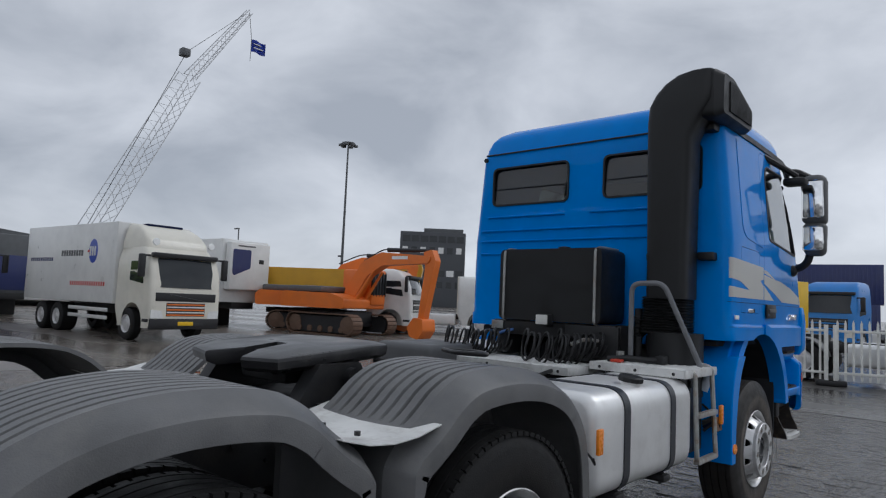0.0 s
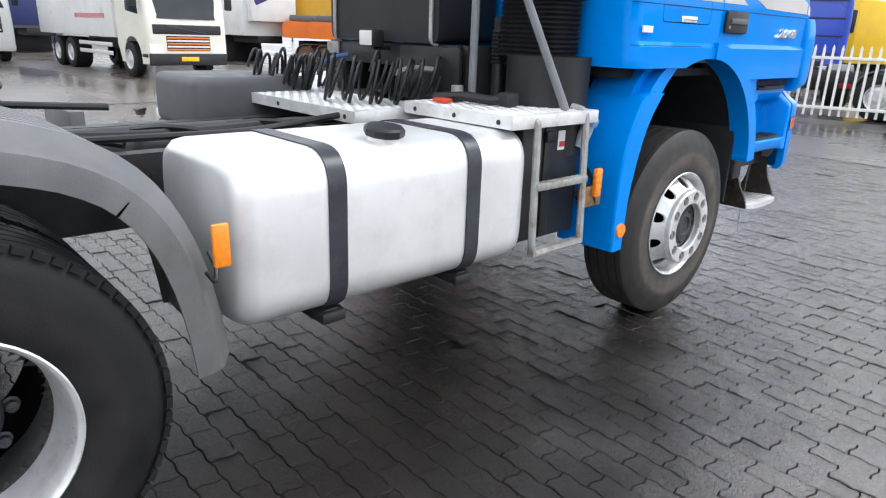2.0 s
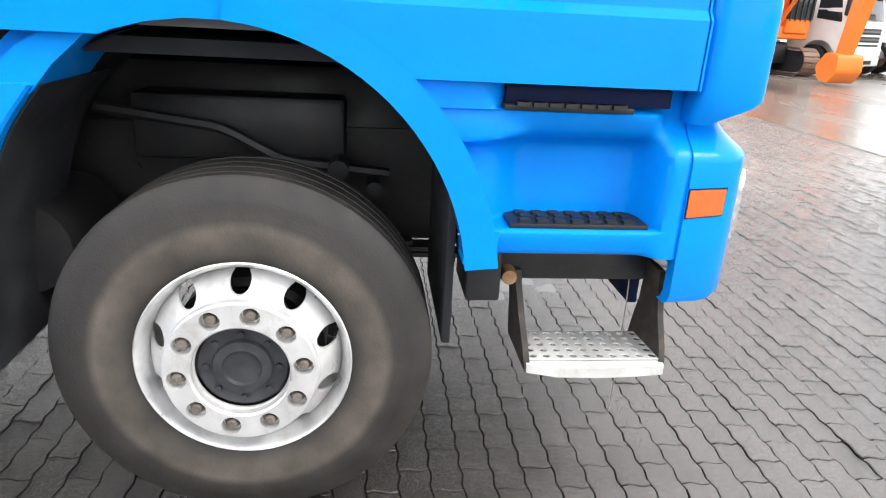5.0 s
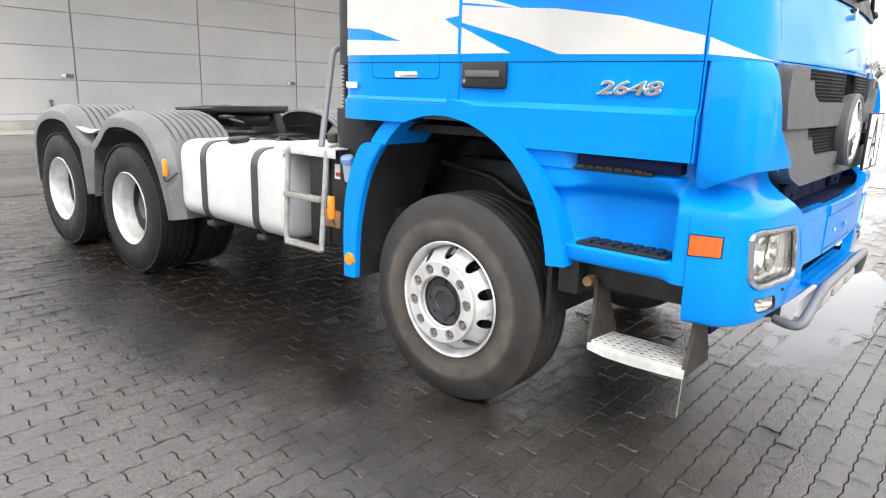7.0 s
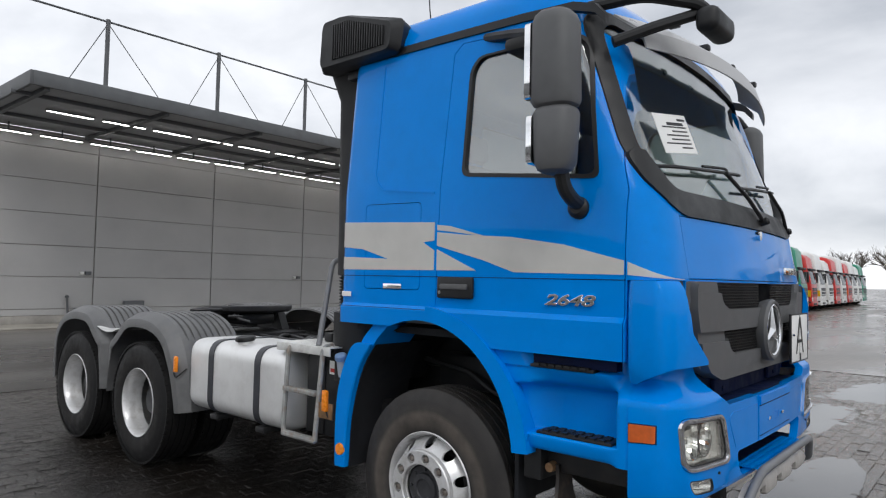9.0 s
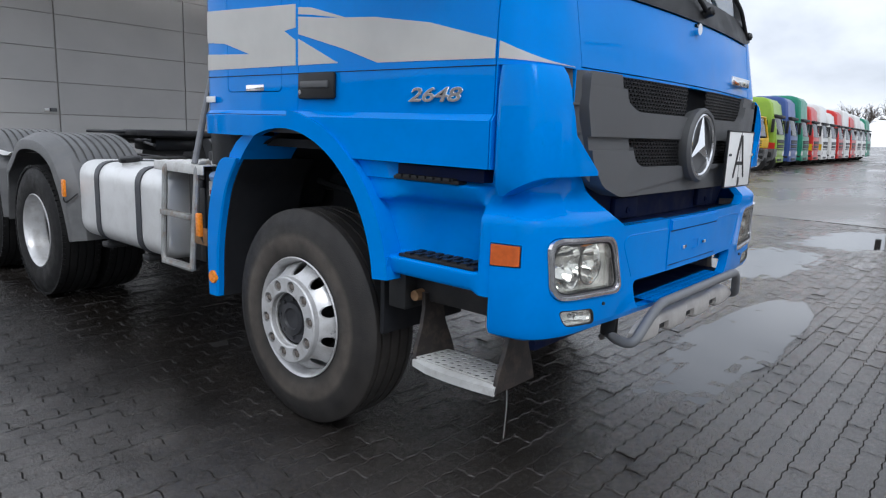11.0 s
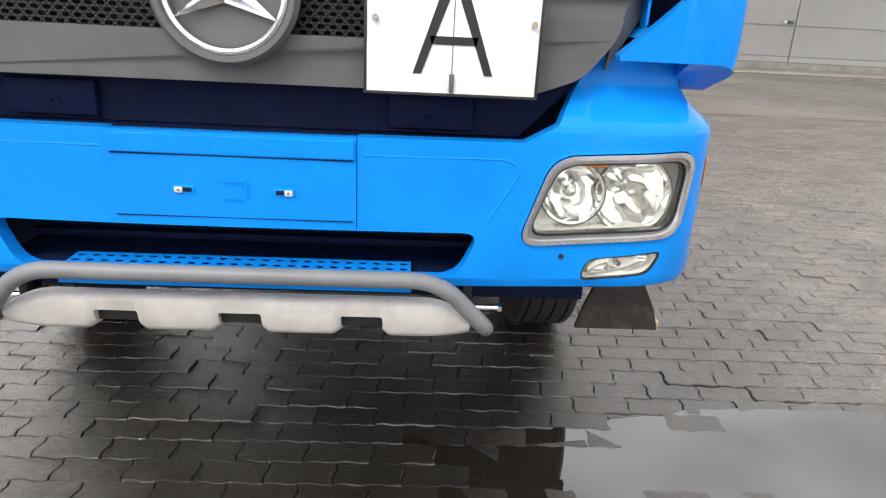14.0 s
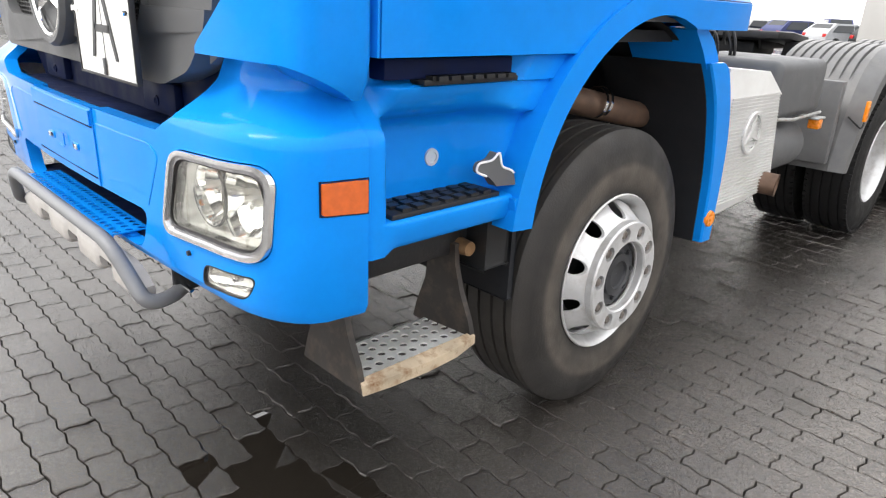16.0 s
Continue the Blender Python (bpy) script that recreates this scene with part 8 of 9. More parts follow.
    if band:
        bm = px([(-0.05, 1.42), (-2.12, 1.55), (-2.12, 1.30), (-0.05, 1.0)], "x", -w - 0.004, w + 0.004)
        part("colour_band", bm, band, t)
    return cabp


def lorry(x, y, heading, paint, label, tall=3.55, length=5.9, axles=(-1.0, -4.6), band=None, group="", bare=True, category="truck"):
    t = thing("parked_lorry", label, category, pose(x, y, 0, 0, 0, heading), group)
    cab_parts(t, paint, tall, band=band)
    for s in (1, -1):
        part("frame_rail", box(*sorted((s * 0.36, s * 0.43)), -length, -0.4, 0.72, 0.98, bevel=0.005), M_FRAME, t)
        for k, a in enumerate(axles):
            wheel_part(t, s * 1.2, a, 0.5, 0.30 if k == 0 else 0.55)
        if bare:
            part("fuel_tank", px(rpoly([(s * 0.55, 0.42), (s * 1.18, 0.42), (s * 1.18, 0.98), (s * 0.55, 0.98)], 0.1), "y", -3.55, -2.25), M_ALU, t)
            for a in axles[1:]:
                pr = [(a + 0.60 * math.cos(q), 0.5 + 0.60 * math.sin(q)) for q in np.linspace(0.2, 2.9, 12)]
                pi = [(a + 0.57 * math.cos(q), 0.5 + 0.57 * math.sin(q)) for q in np.linspace(2.9, 0.2, 12)]
                part("mudguard", px(pr + pi, "x", s * 0.62, s * 1.2), M_FENDER, t)
    if bare:
        part("coupling", px(rpoly([(-0.42, -4.9), (0.42, -4.9), (0.42, -4.2), (-0.42, -4.2)], 0.1), "z", 1.02, 1.16), M_FRAME, t)
        part("tail_board", box(-1.15, 1.15, -length, -length + 0.06, 0.55, 0.75, bevel=0.01), M_BLACKFAR, t)
        for s in (1, -1):
            part("tail_lamp", box(*sorted((s * 0.75, s * 1.12)), -length - 0.03, -length, 0.58, 0.72, bevel=0.01), M_REDLAMP, t)
        part("cab_back_panel", box(-1.0, 1.0, -2.2, -2.15, 1.0, 2.9, bevel=0.01), P_CREAM if paint is P_WHITE else paint, t)
        for k in range(4):
            part("back_rib", box(-1.05, 1.05, -2.225, -2.195, 1.3 + k * 0.5, 1.34 + k * 0.5), M_BLACKFAR, t)
    return t


# row of parked tractor units with their noses to the yard
ROW = ((P_LIME, "lime green tractor unit with red band", P_RED), (P_STEEL, "steel blue tractor unit in the row", None), (P_GREEN, "dark green tractor unit in the row", None),
       (P_RED, "red tractor unit with yellow band", P_YELLOW), (P_WHITE, "white tractor unit with yellow lower band", P_YELLOW), (P_WHITE, "white tractor unit in the row", None),
       (P_RED, "bright red tractor unit in the row", None), (P_WHITE, "white tractor unit with grey trim", None), (P_RED, "red tractor unit with orange band", P_ORANGE),
       (P_WHITE, "plain white tractor unit in the row", None), (P_WHITE, "white tractor unit far along the row", None), (P_GREEN, "green tractor unit at the row's end", None))
for k, (p, lab, bnd) in enumerate(ROW):
    lorry(-36.0 - 3.4 * k, -7.2 - 0.13 * k, 4 - 0.3 * k, p, lab, 3.8 + 0.12 * ((k * 7) % 5), band=bnd, group="row of parked tractor units")
BACKS = ((P_WHITE, "white tractor unit seen from behind"), (P_WHITE, "white tractor unit parked tail to the yard"), (P_WHITE, "white tractor unit with dark back ribs"), (P_CREAM, "cream white tractor unit seen from behind"), (P_SKY, "sky blue tractor unit seen from behind"), (P_RED, "red tractor unit seen from behind"), (P_WHITE, "white tractor unit far behind the fence"))
for k, (p, lab) in enumerate(BACKS):
    lorry(-32.4 - 3.35 * k, -19.9 + 0.5 * k, 176, p, lab, 3.9, group="tractor units parked tail first")
FRONT4 = ((P_WHITE, "white tractor unit facing the yard"), (P_BLACK, "black tractor unit facing the yard"), (P_BLUE, "royal blue tractor unit facing the yard"), (P_CREAM, "cream tractor unit facing the yard"))
for k, (p, lab) in enumerate(FRONT4):
    lorry(-27.0 + 2.25 * k, 33.5 + 1.95 * k, 218, p, lab, 3.5, group="tractor units across the yard")
lorry(3.0, 14.6, -90, P_WHITE, "white tractor unit behind the palisade fence", 3.7, length=6.4)
lorry(-6.2, 20.4, 24, P_BLUE, "royal blue tractor unit seen from the rear", 3.3, length=6.6)
lorry(-4.4, 30.5, 172, P_SKY, "sky blue tractor unit far behind the fence", 3.4)

# yellow box lorry
yl = lorry(-9.9, 26.6, 60, P_WHITE, "white lorry with tall yellow box body", 2.9, length=6.0, bare=False)
part("box_body", box(-1.25, 1.25, -6.2, -2.3, 1.0, 3.05, bevel=0.03), P_YELLOW, yl, "yellow box body")
part("roof_unit", box(-0.8, 0.8, -3.4, -2.6, 3.05, 3.3, bevel=0.03), M_GREY, yl)

# white and grey box lorry with marks on its side
bl = thing("box_lorry", "white box lorry with blue round mark and red dashes", "truck", pose(-16.88, 4.46, 0, 0, 0, -86))
cab_parts(bl, P_CREAM, 3.0, 1.22, classic=True)
bm = bmesh.new()
rings(bm, [[(x, y, z) for x, y in rpoly([(-w_, -2.1), (w_, -2.1), (w_ - 0.08, f), (-w_ + 0.08, f)], 0.14)] for z, f, w_ in ((2.85, -0.62, 1.14), (3.1, -0.68, 1.12), (3.28, -0.86, 1.08), (3.45, -1.12, 1.04), (3.6, -1.45, 0.98), (3.68, -1.8, 0.92))])
part("roof_fairing", bm, P_CREAM, bl, "cream roof fairing", angle=60)
part("cooling_unit", box(-0.62, 0.62, -2.06, -1.55, 3.42, 3.70, bevel=0.03), M_NAVY, bl, "dark cooling unit grille")
for k in range(12):
    part("fairing_mark", box(-0.72 + k * 0.125, -0.67 + k * 0.125, -1.14, -1.10, 3.31, 3.345), M_STEEL, bl)
for s in (1, -1):
    bm = bmesh.new()
    lathe(bm, [(0.001, 0.0), (0.10, 0.0), (0.12, -0.03), (0.08, -0.12), (0.001, -0.13)], (s * 0.95, -0.30, 3.05), (0, 1, 0), 18)
    part("roof_lamp", bm, M_LAMPIN, bl, "round roof lamp")
    part("frame_rail", box(*sorted((s * 0.36, s * 0.43)), -9.0, -0.4, 0.72, 0.98), M_FRAME, bl)
    for a, w in ((-1.35, 0.30), (-6.3, 0.55), (-7.6, 0.55)):
        wheel_part(bl, s * 1.2, a, 0.5, w)
    for z in (0.55, 0.80):
        part("side_guard", box(*sorted((s * 1.17, s * 1.20)), -5.4, -2.6, z, z + 0.12, bevel=0.01), M_ALU, bl)
cb = part("cargo_box", box(-1.27, 1.27, -9.1, -2.15, 1.08, 3.72, bevel=0.03), P_WHITE, bl, "white insulated cargo box")
bm = bmesh.new()
lathe(bm, [(0.001, 0.006), (0.30, 0.006), (0.30, -0.01)], (1.272, -3.7, 2.78), (1, 0, 0), 32)
for v in bm.verts:
    v.co.z = 2.78 + (v.co.z - 2.78) * 1.35
part("round_mark", bm, P_BLUE, cb, "blue oval mark")
for k in range(3):
    part("mark_stroke", box(1.276, 1.282, -3.62 + k * -0.16, -3.52 + k * -0.16, 2.62, 2.94, bevel=0.01), P_WHITE, cb)
part("mark_bar", box(1.276, 1.281, -4.1, -3.92, 2.74, 2.82), P_RED, cb)
for k in range(16):
    part("red_dash", box(1.27, 1.276, -5.25 + k * 0.16, -5.16 + k * 0.16, 1.62, 1.76), P_RED, cb)
for k in range(11):
    part("blue_dash", box(1.27, 1.276, -8.7 + k * 0.18, -8.58 + k * 0.18, 2.45, 2.58), P_NAVY, cb)
for k in range(9):
    part("grey_letter_bar", box(1.27, 1.276, -6.1 + k * 0.19, -5.96 + k * 0.19, 2.62, 2.82), M_GREY, cb)
part("number_plate", box(-0.26, 0.26, 0.02, 0.032, 0.50, 0.62, bevel=0.005), P_YELLOW, bl, "yellow plate with bars")

# refrigerated semi-trailer
rf = thing("refrigerated_trailer", "white refrigerated trailer with cooling unit", "trailer", pose(-24.2, 10.95, 0, 0, 0, -84))
part("body", box(-1.27, 1.27, -13.0, 0.0, 1.15, 4.0, bevel=0.04), P_WHITE, rf)
cu = part("cooling_unit", box(-1.08, 1.12, 0.0, 0.42, 1.72, 3.88, bevel=0.08), P_WHITE, rf, "white cooling unit")
part("unit_grille", px(rpoly([(0.02, 2.72), (0.92, 2.35), (1.0, 2.5), (1.0, 3.55), (0.02, 3.55)], 0.08), "y", 0.40, 0.432), P_NAVY, cu, "dark blue grille")
part("unit_window", box(-0.72, -0.45, 0.40, 0.43, 2.95, 3.15, bevel=0.01), M_BLACKFAR, cu)
part("letter_bar", box(-0.2, 0.75, 0.40, 0.428, 3.68, 3.74), M_STEEL, cu)
part("landing_gear", box(-0.9, 0.9, -2.3, -2.1, 0.0, 1.15, bevel=0.02), M_FRAME, rf)
part("chassis", box(-0.6, 0.6, -12.5, 0.0, 0.85, 1.15, bevel=0.02), M_FRAME, rf)
for s in (1, -1):
    for a in (-8.6, -9.9, -11.2):
        wheel_part(rf, s * 1.22, a, 0.5, 0.38)

# lorry further left with a white cab, seen beside the box lorry
lorry(-25.88, 0.55, -84, P_WHITE, "white tractor unit facing the yard", 3.7, length=6.4)
gt = thing("grey_trailer", "grey and navy curtain trailer past the box lorry", "trailer", pose(-33.3, 4.16, 0, 0, 0, -88))
part("body", box(-1.27, 1.27, -12.0, 0.0, 1.1, 3.9, bevel=0.04), M_STEEL, gt, "grey trailer body")
part("front_panel", box(-1.2, 1.2, -0.02, 0.03, 1.25, 2.9, bevel=0.01), P_NAVY, gt, "navy front panel")
part("chassis", box(-0.6, 0.6, -11.5, 0.0, 0.8, 1.1, bevel=0.02), M_FRAME, gt)
part("landing_gear", box(-0.9, 0.9, -2.3, -2.1, 0.0, 1.1, bevel=0.02), M_FRAME, gt)
for s in (1, -1):
    for a in (-8.0, -9.3, -10.6):
        wheel_part(gt, s * 1.22, a, 0.5, 0.38)


def excavator(x, y, heading, paint, label, s=1.0):
    t = thing("excavator", label, "excavator", pose(x, y, 0, 0, 0, heading) @ Matrix.Scale(s, 4))
    shoe = mesh_of(box(-0.31, 0.31, -0.085, 0.085, -0.02, 0.025, bevel=0.01), "track_shoe")
    shoe.materials.append(M_BROWN)
    for sd in (1, -1):
        trk = part("track", px(rpoly([(-1.72, 0.20), (-1.4, 0.10), (1.4, 0.10), (1.72, 0.20), (1.72, 0.62), (1.5, 0.78), (-1.5, 0.78), (-1.72, 0.62)], 0.1), "x", sd * 0.95, sd * 1.30), M_BLACKFAR, t, "dirty steel crawler track")
        for k in range(5):
            part("track_roller", cyl(bmesh.new(), (sd * 1.30, -1.2 + k * 0.6, 0.24), (sd * 1.36, -1.2 + k * 0.6, 0.24), 0.13, n=14), M_BROWN, trk)
        for y in (-1.5, 1.5):
            part("sprocket", lathe(bmesh.new(), [(0.36, -0.05), (0.36, 0.04), (0.26, 0.06), (0.10, 0.08), (0.001, 0.09)], (sd * 1.30, y, 0.45), (sd, 0, 0), 18), M_BROWN, trk)
        for k in range(48):
            q = k / 48 * 8.51
            if q < 3.0:
                m = pose(sd * 1.15, -1.5 + q, 0.87)
            elif q < 4.255:
                a = (q - 3.0) / 0.40
                m = pose(sd * 1.15, 1.5 + 0.42 * math.sin(a), 0.45 + 0.42 * math.cos(a), -math.degrees(a))
            elif q < 7.255:
                m = pose(sd * 1.15, 1.5 - (q - 4.255), 0.03, 180)
            else:
                a = math.pi + (q - 7.255) / 0.40
                m = pose(sd * 1.15, -1.5 + 0.42 * math.sin(a), 0.45 + 0.42 * math.cos(a), -math.degrees(a))
            o = new("track_shoe", shoe)
            o.parent = trk
            o.matrix_basis = m
    part("undercarriage", box(-0.9, 0.9, -1.0, 1.0, 0.35, 1.0, bevel=0.05), M_BLACKFAR, t)
    part("house", px(rpoly([(-2.45, 1.12), (1.25, 1.12), (1.25, 1.55), (0.5, 1.75), (-2.3, 1.80), (-2.5, 1.6)], 0.1), "x", -1.35, 1.35, 0.05), paint, t, "machine house")
    part("engine_hood", box(-1.1, 1.2, -2.2, -0.2, 1.78, 2.05, bevel=0.08), M_GREY, t)
    c = part("operator_cab", box(-1.32, -0.35, -0.4, 1.35, 1.3, 2.85, bevel=0.1), paint, t)
    part("cab_window", box(-1.335, -0.36, 0.0, 1.365, 1.75, 2.70, bevel=0.03), M_WIN, c)
    for k in range(5):
        part("guard_bar", box(-1.25 + k * 0.2, -1.22 + k * 0.2, 1.37, 1.40, 1.7, 2.75), M_BLACKFAR, c)
    bm = px(rpoly([(0.3, 1.35), (0.75, 1.30), (1.6, 2.55), (2.4, 3.0), (4.75, 3.10), (4.85, 3.38), (2.3, 3.55), (1.3, 3.15), (0.4, 1.9)], 0.12), "x", -0.16, 0.34, 0.03)
    bo = part("boom", bm, paint, t, "bent boom arm")
    part("letter_bar", box(0.335, 0.345, 2.9, 3.7, 3.25, 3.38), M_WHITE, bo)
    bm = px(rpoly([(4.45, 3.55), (4.85, 3.65), (5.05, 3.2), (4.55, 0.75), (4.3, 0.8), (4.55, 2.9)], 0.06), "x", -0.10, 0.28, 0.03)
    part("stick", bm, paint, t, "dipper arm")
    bm = px(rpoly([(4.25, 0.9), (4.7, 0.85), (4.75, 0.4), (4.5, 0.05), (4.1, 0.15), (3.95, 0.5)], 0.08), "x", -0.35, 0.53, 0.03)
    part("bucket", bm, P_ORANGE if paint is P_OCHRE else paint, t, "worn bucket")
    for p0, p1 in (((0.1, 2.5, 3.66), (0.1, 4.6, 3.62)),):
        part("ram", cyl(bmesh.new(), p0, p1, 0.10, 0.06, 12), M_BLACKFAR, t)
    for xx in (-0.22, 0.40):
        part("lift_ram", cyl(bmesh.new(), (xx, 0.95, 1.3), (xx, 2.0, 2.75), 0.09, 0.05, 12), paint, t)
    bm = bmesh.new()
    tube(bm, [(0.1, 1.2, 3.2), (0.1, 2.2, 3.68), (0.1, 2.9, 3.72)], 0.03, 6, 0.3)
    part("hose", bm, M_RUBBER, t)
    return t


excavator(-19.77, 13.17, -82, P_ORANGE, "orange crawler excavator with arm down", 1.0)
excavator(-22.87, 13.85, -40, P_ORANGE, "dirty orange excavator behind", 1.0)
excavator(-24.43, 15.88, -52, P_OCHRE, "ochre crawler excavator parked behind", 1.0)
# tipper and mixer lorries behind the excavators
tp = lorry(-18.77, 16.91, -60, P_WHITE, "white tipper lorry with yellow body", 3.0, length=7.5, axles=(-1.2, -5.2, -6.5), bare=False)
part("tipper_body", px(rpoly([(-7.6, 1.25), (-2.3, 1.25), (-2.1, 2.9), (-7.9, 2.9)], 0.06), "x", -1.22, 1.22, 0.04), P_OCHRE, tp, "ochre tipper body")
lorry(-17.51, 21.81, -55, P_WHITE, "white lorry beside the tipper", 2.9)

# lamp post, crane and office tower in the distance
lp = thing("lamp_post", "tall grey lamp post with ring of floodlights", "lamp post", pose(-43.37, 32.55, 0))
part("mast", cyl(bmesh.new(), (0, 0, 0), (0, 0, 15.6), 0.15, 0.07, 14), M_STEEL, lp)
hd = part("head_ring", lathe(bmesh.new(), [(0.15, 0), (0.6, 0.05), (0.6, 0.15), (0.15, 0.2)], (0, 0, 15.5), (0, 0, 1), 16, True), M_STEEL, lp)
for k in range(6):
    a = k * math.pi / 3
    part("floodlight", box(math.cos(a) * 0.65 - 0.18, math.cos(a) * 0.65 + 0.18, math.sin(a) * 0.65 - 0.18, math.sin(a) * 0.65 + 0.18, 15.3, 15.5, bevel=0.03), M_STEEL, hd)
part("side_lamp", box(-0.5, -0.1, -0.1, 0.1, 5.2, 5.35, bevel=0.02), M_STEEL, lp)
lorry_pole = thing("lamp_post", "slim street lamp far behind", "lamp post", pose(-70.0, 38.0, 0))
part("mast", cyl(bmesh.new(), (0, 0, 0), (0, 0, 9.5), 0.12, 0.07, 10), M_STEEL, lorry_pole)
part("lamp_head", box(-0.9, 0.1, -0.12, 0.12, 9.4, 9.55, bevel=0.04), M_STEEL, lorry_pole)

M_LATTICE = mat("pale_crane_lattice", (0.55, 0.56, 0.57), 0.5, var=0.1)
crane = thing("mobile_crane", "pale lattice boom crane with blue flag", "crane", pose(2.855, -5.55, 0) @ pose(0, 0, 0, 0, 0, -0.9) @ pose(-2.855, 5.55, 0))


def lattice(p0, p1, w0, w1, n, name):
    p0, p1 = Vector(p0), Vector(p1)
    d = (p1 - p0).normalized()
    u = d.cross(Vector((0, 0, 1))).normalized()
    v = u.cross(d)
    def node(t, k):
        w = w0 + (w1 - w0) * t
        return p0.lerp(p1, t) + u * (w if k in (0, 3) else -w) + v * (w if k < 2 else -w)
    for k in range(4):
        bm = bmesh.new()
        tube(bm, [node(0, k), node(1, k)], 0.045, 5)
        part(name, bm, M_LATTICE, crane)
    bm = bmesh.new()
    for i in range(n):
        for k in range(4):
            a, b = node(i / n, k), node((i + 1) / n, (k + 1) % 4)
            tube(bm, [a, b], 0.02, 4, cap=False)
    tagged(part("lattice_brace", bm, M_LATTICE, crane), kind="stuff")


lattice((-52.6, 11.4, 1.5), (-56.8, 22.6, 21.8), 0.75, 0.75, 22, "boom_chord")
lattice((-56.8, 22.6, 21.8), (-57.9, 29.0, 30.8), 0.45, 0.25, 14, "jib_chord")
part("carrier", box(-55.5, -50.0, 8.0, 14.0, 0.4, 3.2, bevel=0.2), P_WHITE, crane, "white crane carrier")
for a, b in (((-53.2, 12.0, 3.0), (-56.5, 22.0, 24.0)), ((-56.5, 22.0, 24.0), (-57.8, 28.6, 30.5))):
    bm = bmesh.new()
    tube(bm, [a, b], 0.035, 4)
    part("pendant_rope", bm, M_STEEL, crane)
part("ballast_block", box(-56.9, -56.1, 21.4, 22.2, 23.5, 24.2, bevel=0.05), M_STEEL, crane)
bm = bmesh.new()
tube(bm, [(-57.9, 29.0, 30.8), (-57.7, 29.3, 27.9), (-57.7, 29.3, 25.6)], 0.03, 4)
part("hoist_rope", bm, M_STEEL, crane)
bm = bmesh.new()
rings(bm, [[(-57.7 + 0.10 * math.sin(k * 1.1), 29.3 + k * 0.28, z + 0.05 * math.sin(k)) for z in (27.9, 26.6)] for k in range(7)], False, False)
bmesh.ops.solidify(bm, geom=bm.faces[:], thickness=0.02)
part("flag", bm, P_BLUE, crane, "blue flag with pale bars")
bm = bmesh.new()
for z, a, b in ((27.55, 1, 4), (27.15, 1, 5)):
    bb(bm, -57.80, -57.60, 29.3 + a * 0.28, 29.3 + b * 0.28, z - 0.09, z)
part("flag_mark", bm, M_WHITE, crane)

tower = thing("office_tower", "dark grey office tower with small windows", "building", pose(-119.2, 127.15, 0, 0, 0, 42))
M_TOWER = mat("dark_cladding", (0.075, 0.08, 0.088), 0.6, var=0.15, scale=0.15, bump=0.1, bscale=2)
part("wall", box(-8.6, 8.6, -8.0, 8.0, 0.0, 19.6, bevel=0.1), M_TOWER, tower)
part("penthouse", box(-2.5, 8.0, -5.0, 5.0, 19.6, 20.9, bevel=0.05), M_STEEL, tower)
for k, (fx, fz) in enumerate(((i, j) for i in range(7) for j in range(6))):
    if (k * 5) % 3:
        w = part("window", box(-7.9 + fx * 2.35, -7.9 + fx * 2.35 + 0.9 + 0.5 * ((k * 7) % 3), -8.08, -7.95, 2.0 + fz * 3.0, 3.6 + fz * 3.0), M_WIN if (k * 11) % 4 else M_WHITE, tower)
for k, (fy, fz) in enumerate(((i, j) for i in range(5) for j in range(6))):
    if k % 3:
        part("window", box(-8.68, -8.55, -6.6 + fy * 2.9, -5.5 + fy * 2.9, 2.0 + fz * 3.0, 3.5 + fz * 3.0), M_WIN, tower)

# palisade fences
fence_mat = mat("white_palisade_paint", (0.74, 0.74, 0.70), 0.45, var=0.06, scale=4, dirt=(0.5, 0.48, 0.42), dirt_amt=0.4)


def fence(x0, y0, x1, y1, group):
    a, b = Vector((x0, y0, 0)), Vector((x1, y1, 0))
    L = (b - a).length
    t = thing("palisade_fence", "white palisade fence panel on rubber feet", "fence", pose(x0, y0, 0, 0, 0, math.degrees(math.atan2(y1 - y0, x1 - x0))), group)
    for z in (0.28, 1.28):
        part("rail", box(0, L, -0.02, 0.02, z, z + 0.06, bevel=0.006), fence_mat, t)
    n = int(L / 0.17)
    for k in range(n):
        x = 0.08 + k * (L - 0.1) / n
        bm = px([(x, 0.14), (x + 0.05, 0.14), (x + 0.05, 1.50), (x + 0.025, 1.58), (x, 1.50)], "y", 0.022, 0.045)
        part("pale", bm, fence_mat, t)
    for x in (0.0, L - 0.09):
        part("post", box(x, x + 0.09, -0.09, -0.022, 0.05, 1.45, bevel=0.01), fence_mat, t)
        part("rubber_foot", box(x - 0.18, x + 0.27, -0.22, 0.12, 0.0, 0.13, bevel=0.03), M_RUBBER, t)
    return t


fence(-3.56, 11.53, -0.79, 12.46, "white fence panels by the trucks")
fence(-0.69, 12.48, 2.07, 13.44, "white fence panels by the trucks")
fence(2.18, 13.5, 4.89, 14.42, "white fence panels by the trucks")
fence(-25.0, -10.4, -23.4, -12.6, "white fence panels by the trucks")
fence(-26.9, -9.6, -25.1, -10.3, "white fence panels by the trucks")
fence(-28.2, -12.4, -27.0, -9.7, "white fence panels by the trucks")

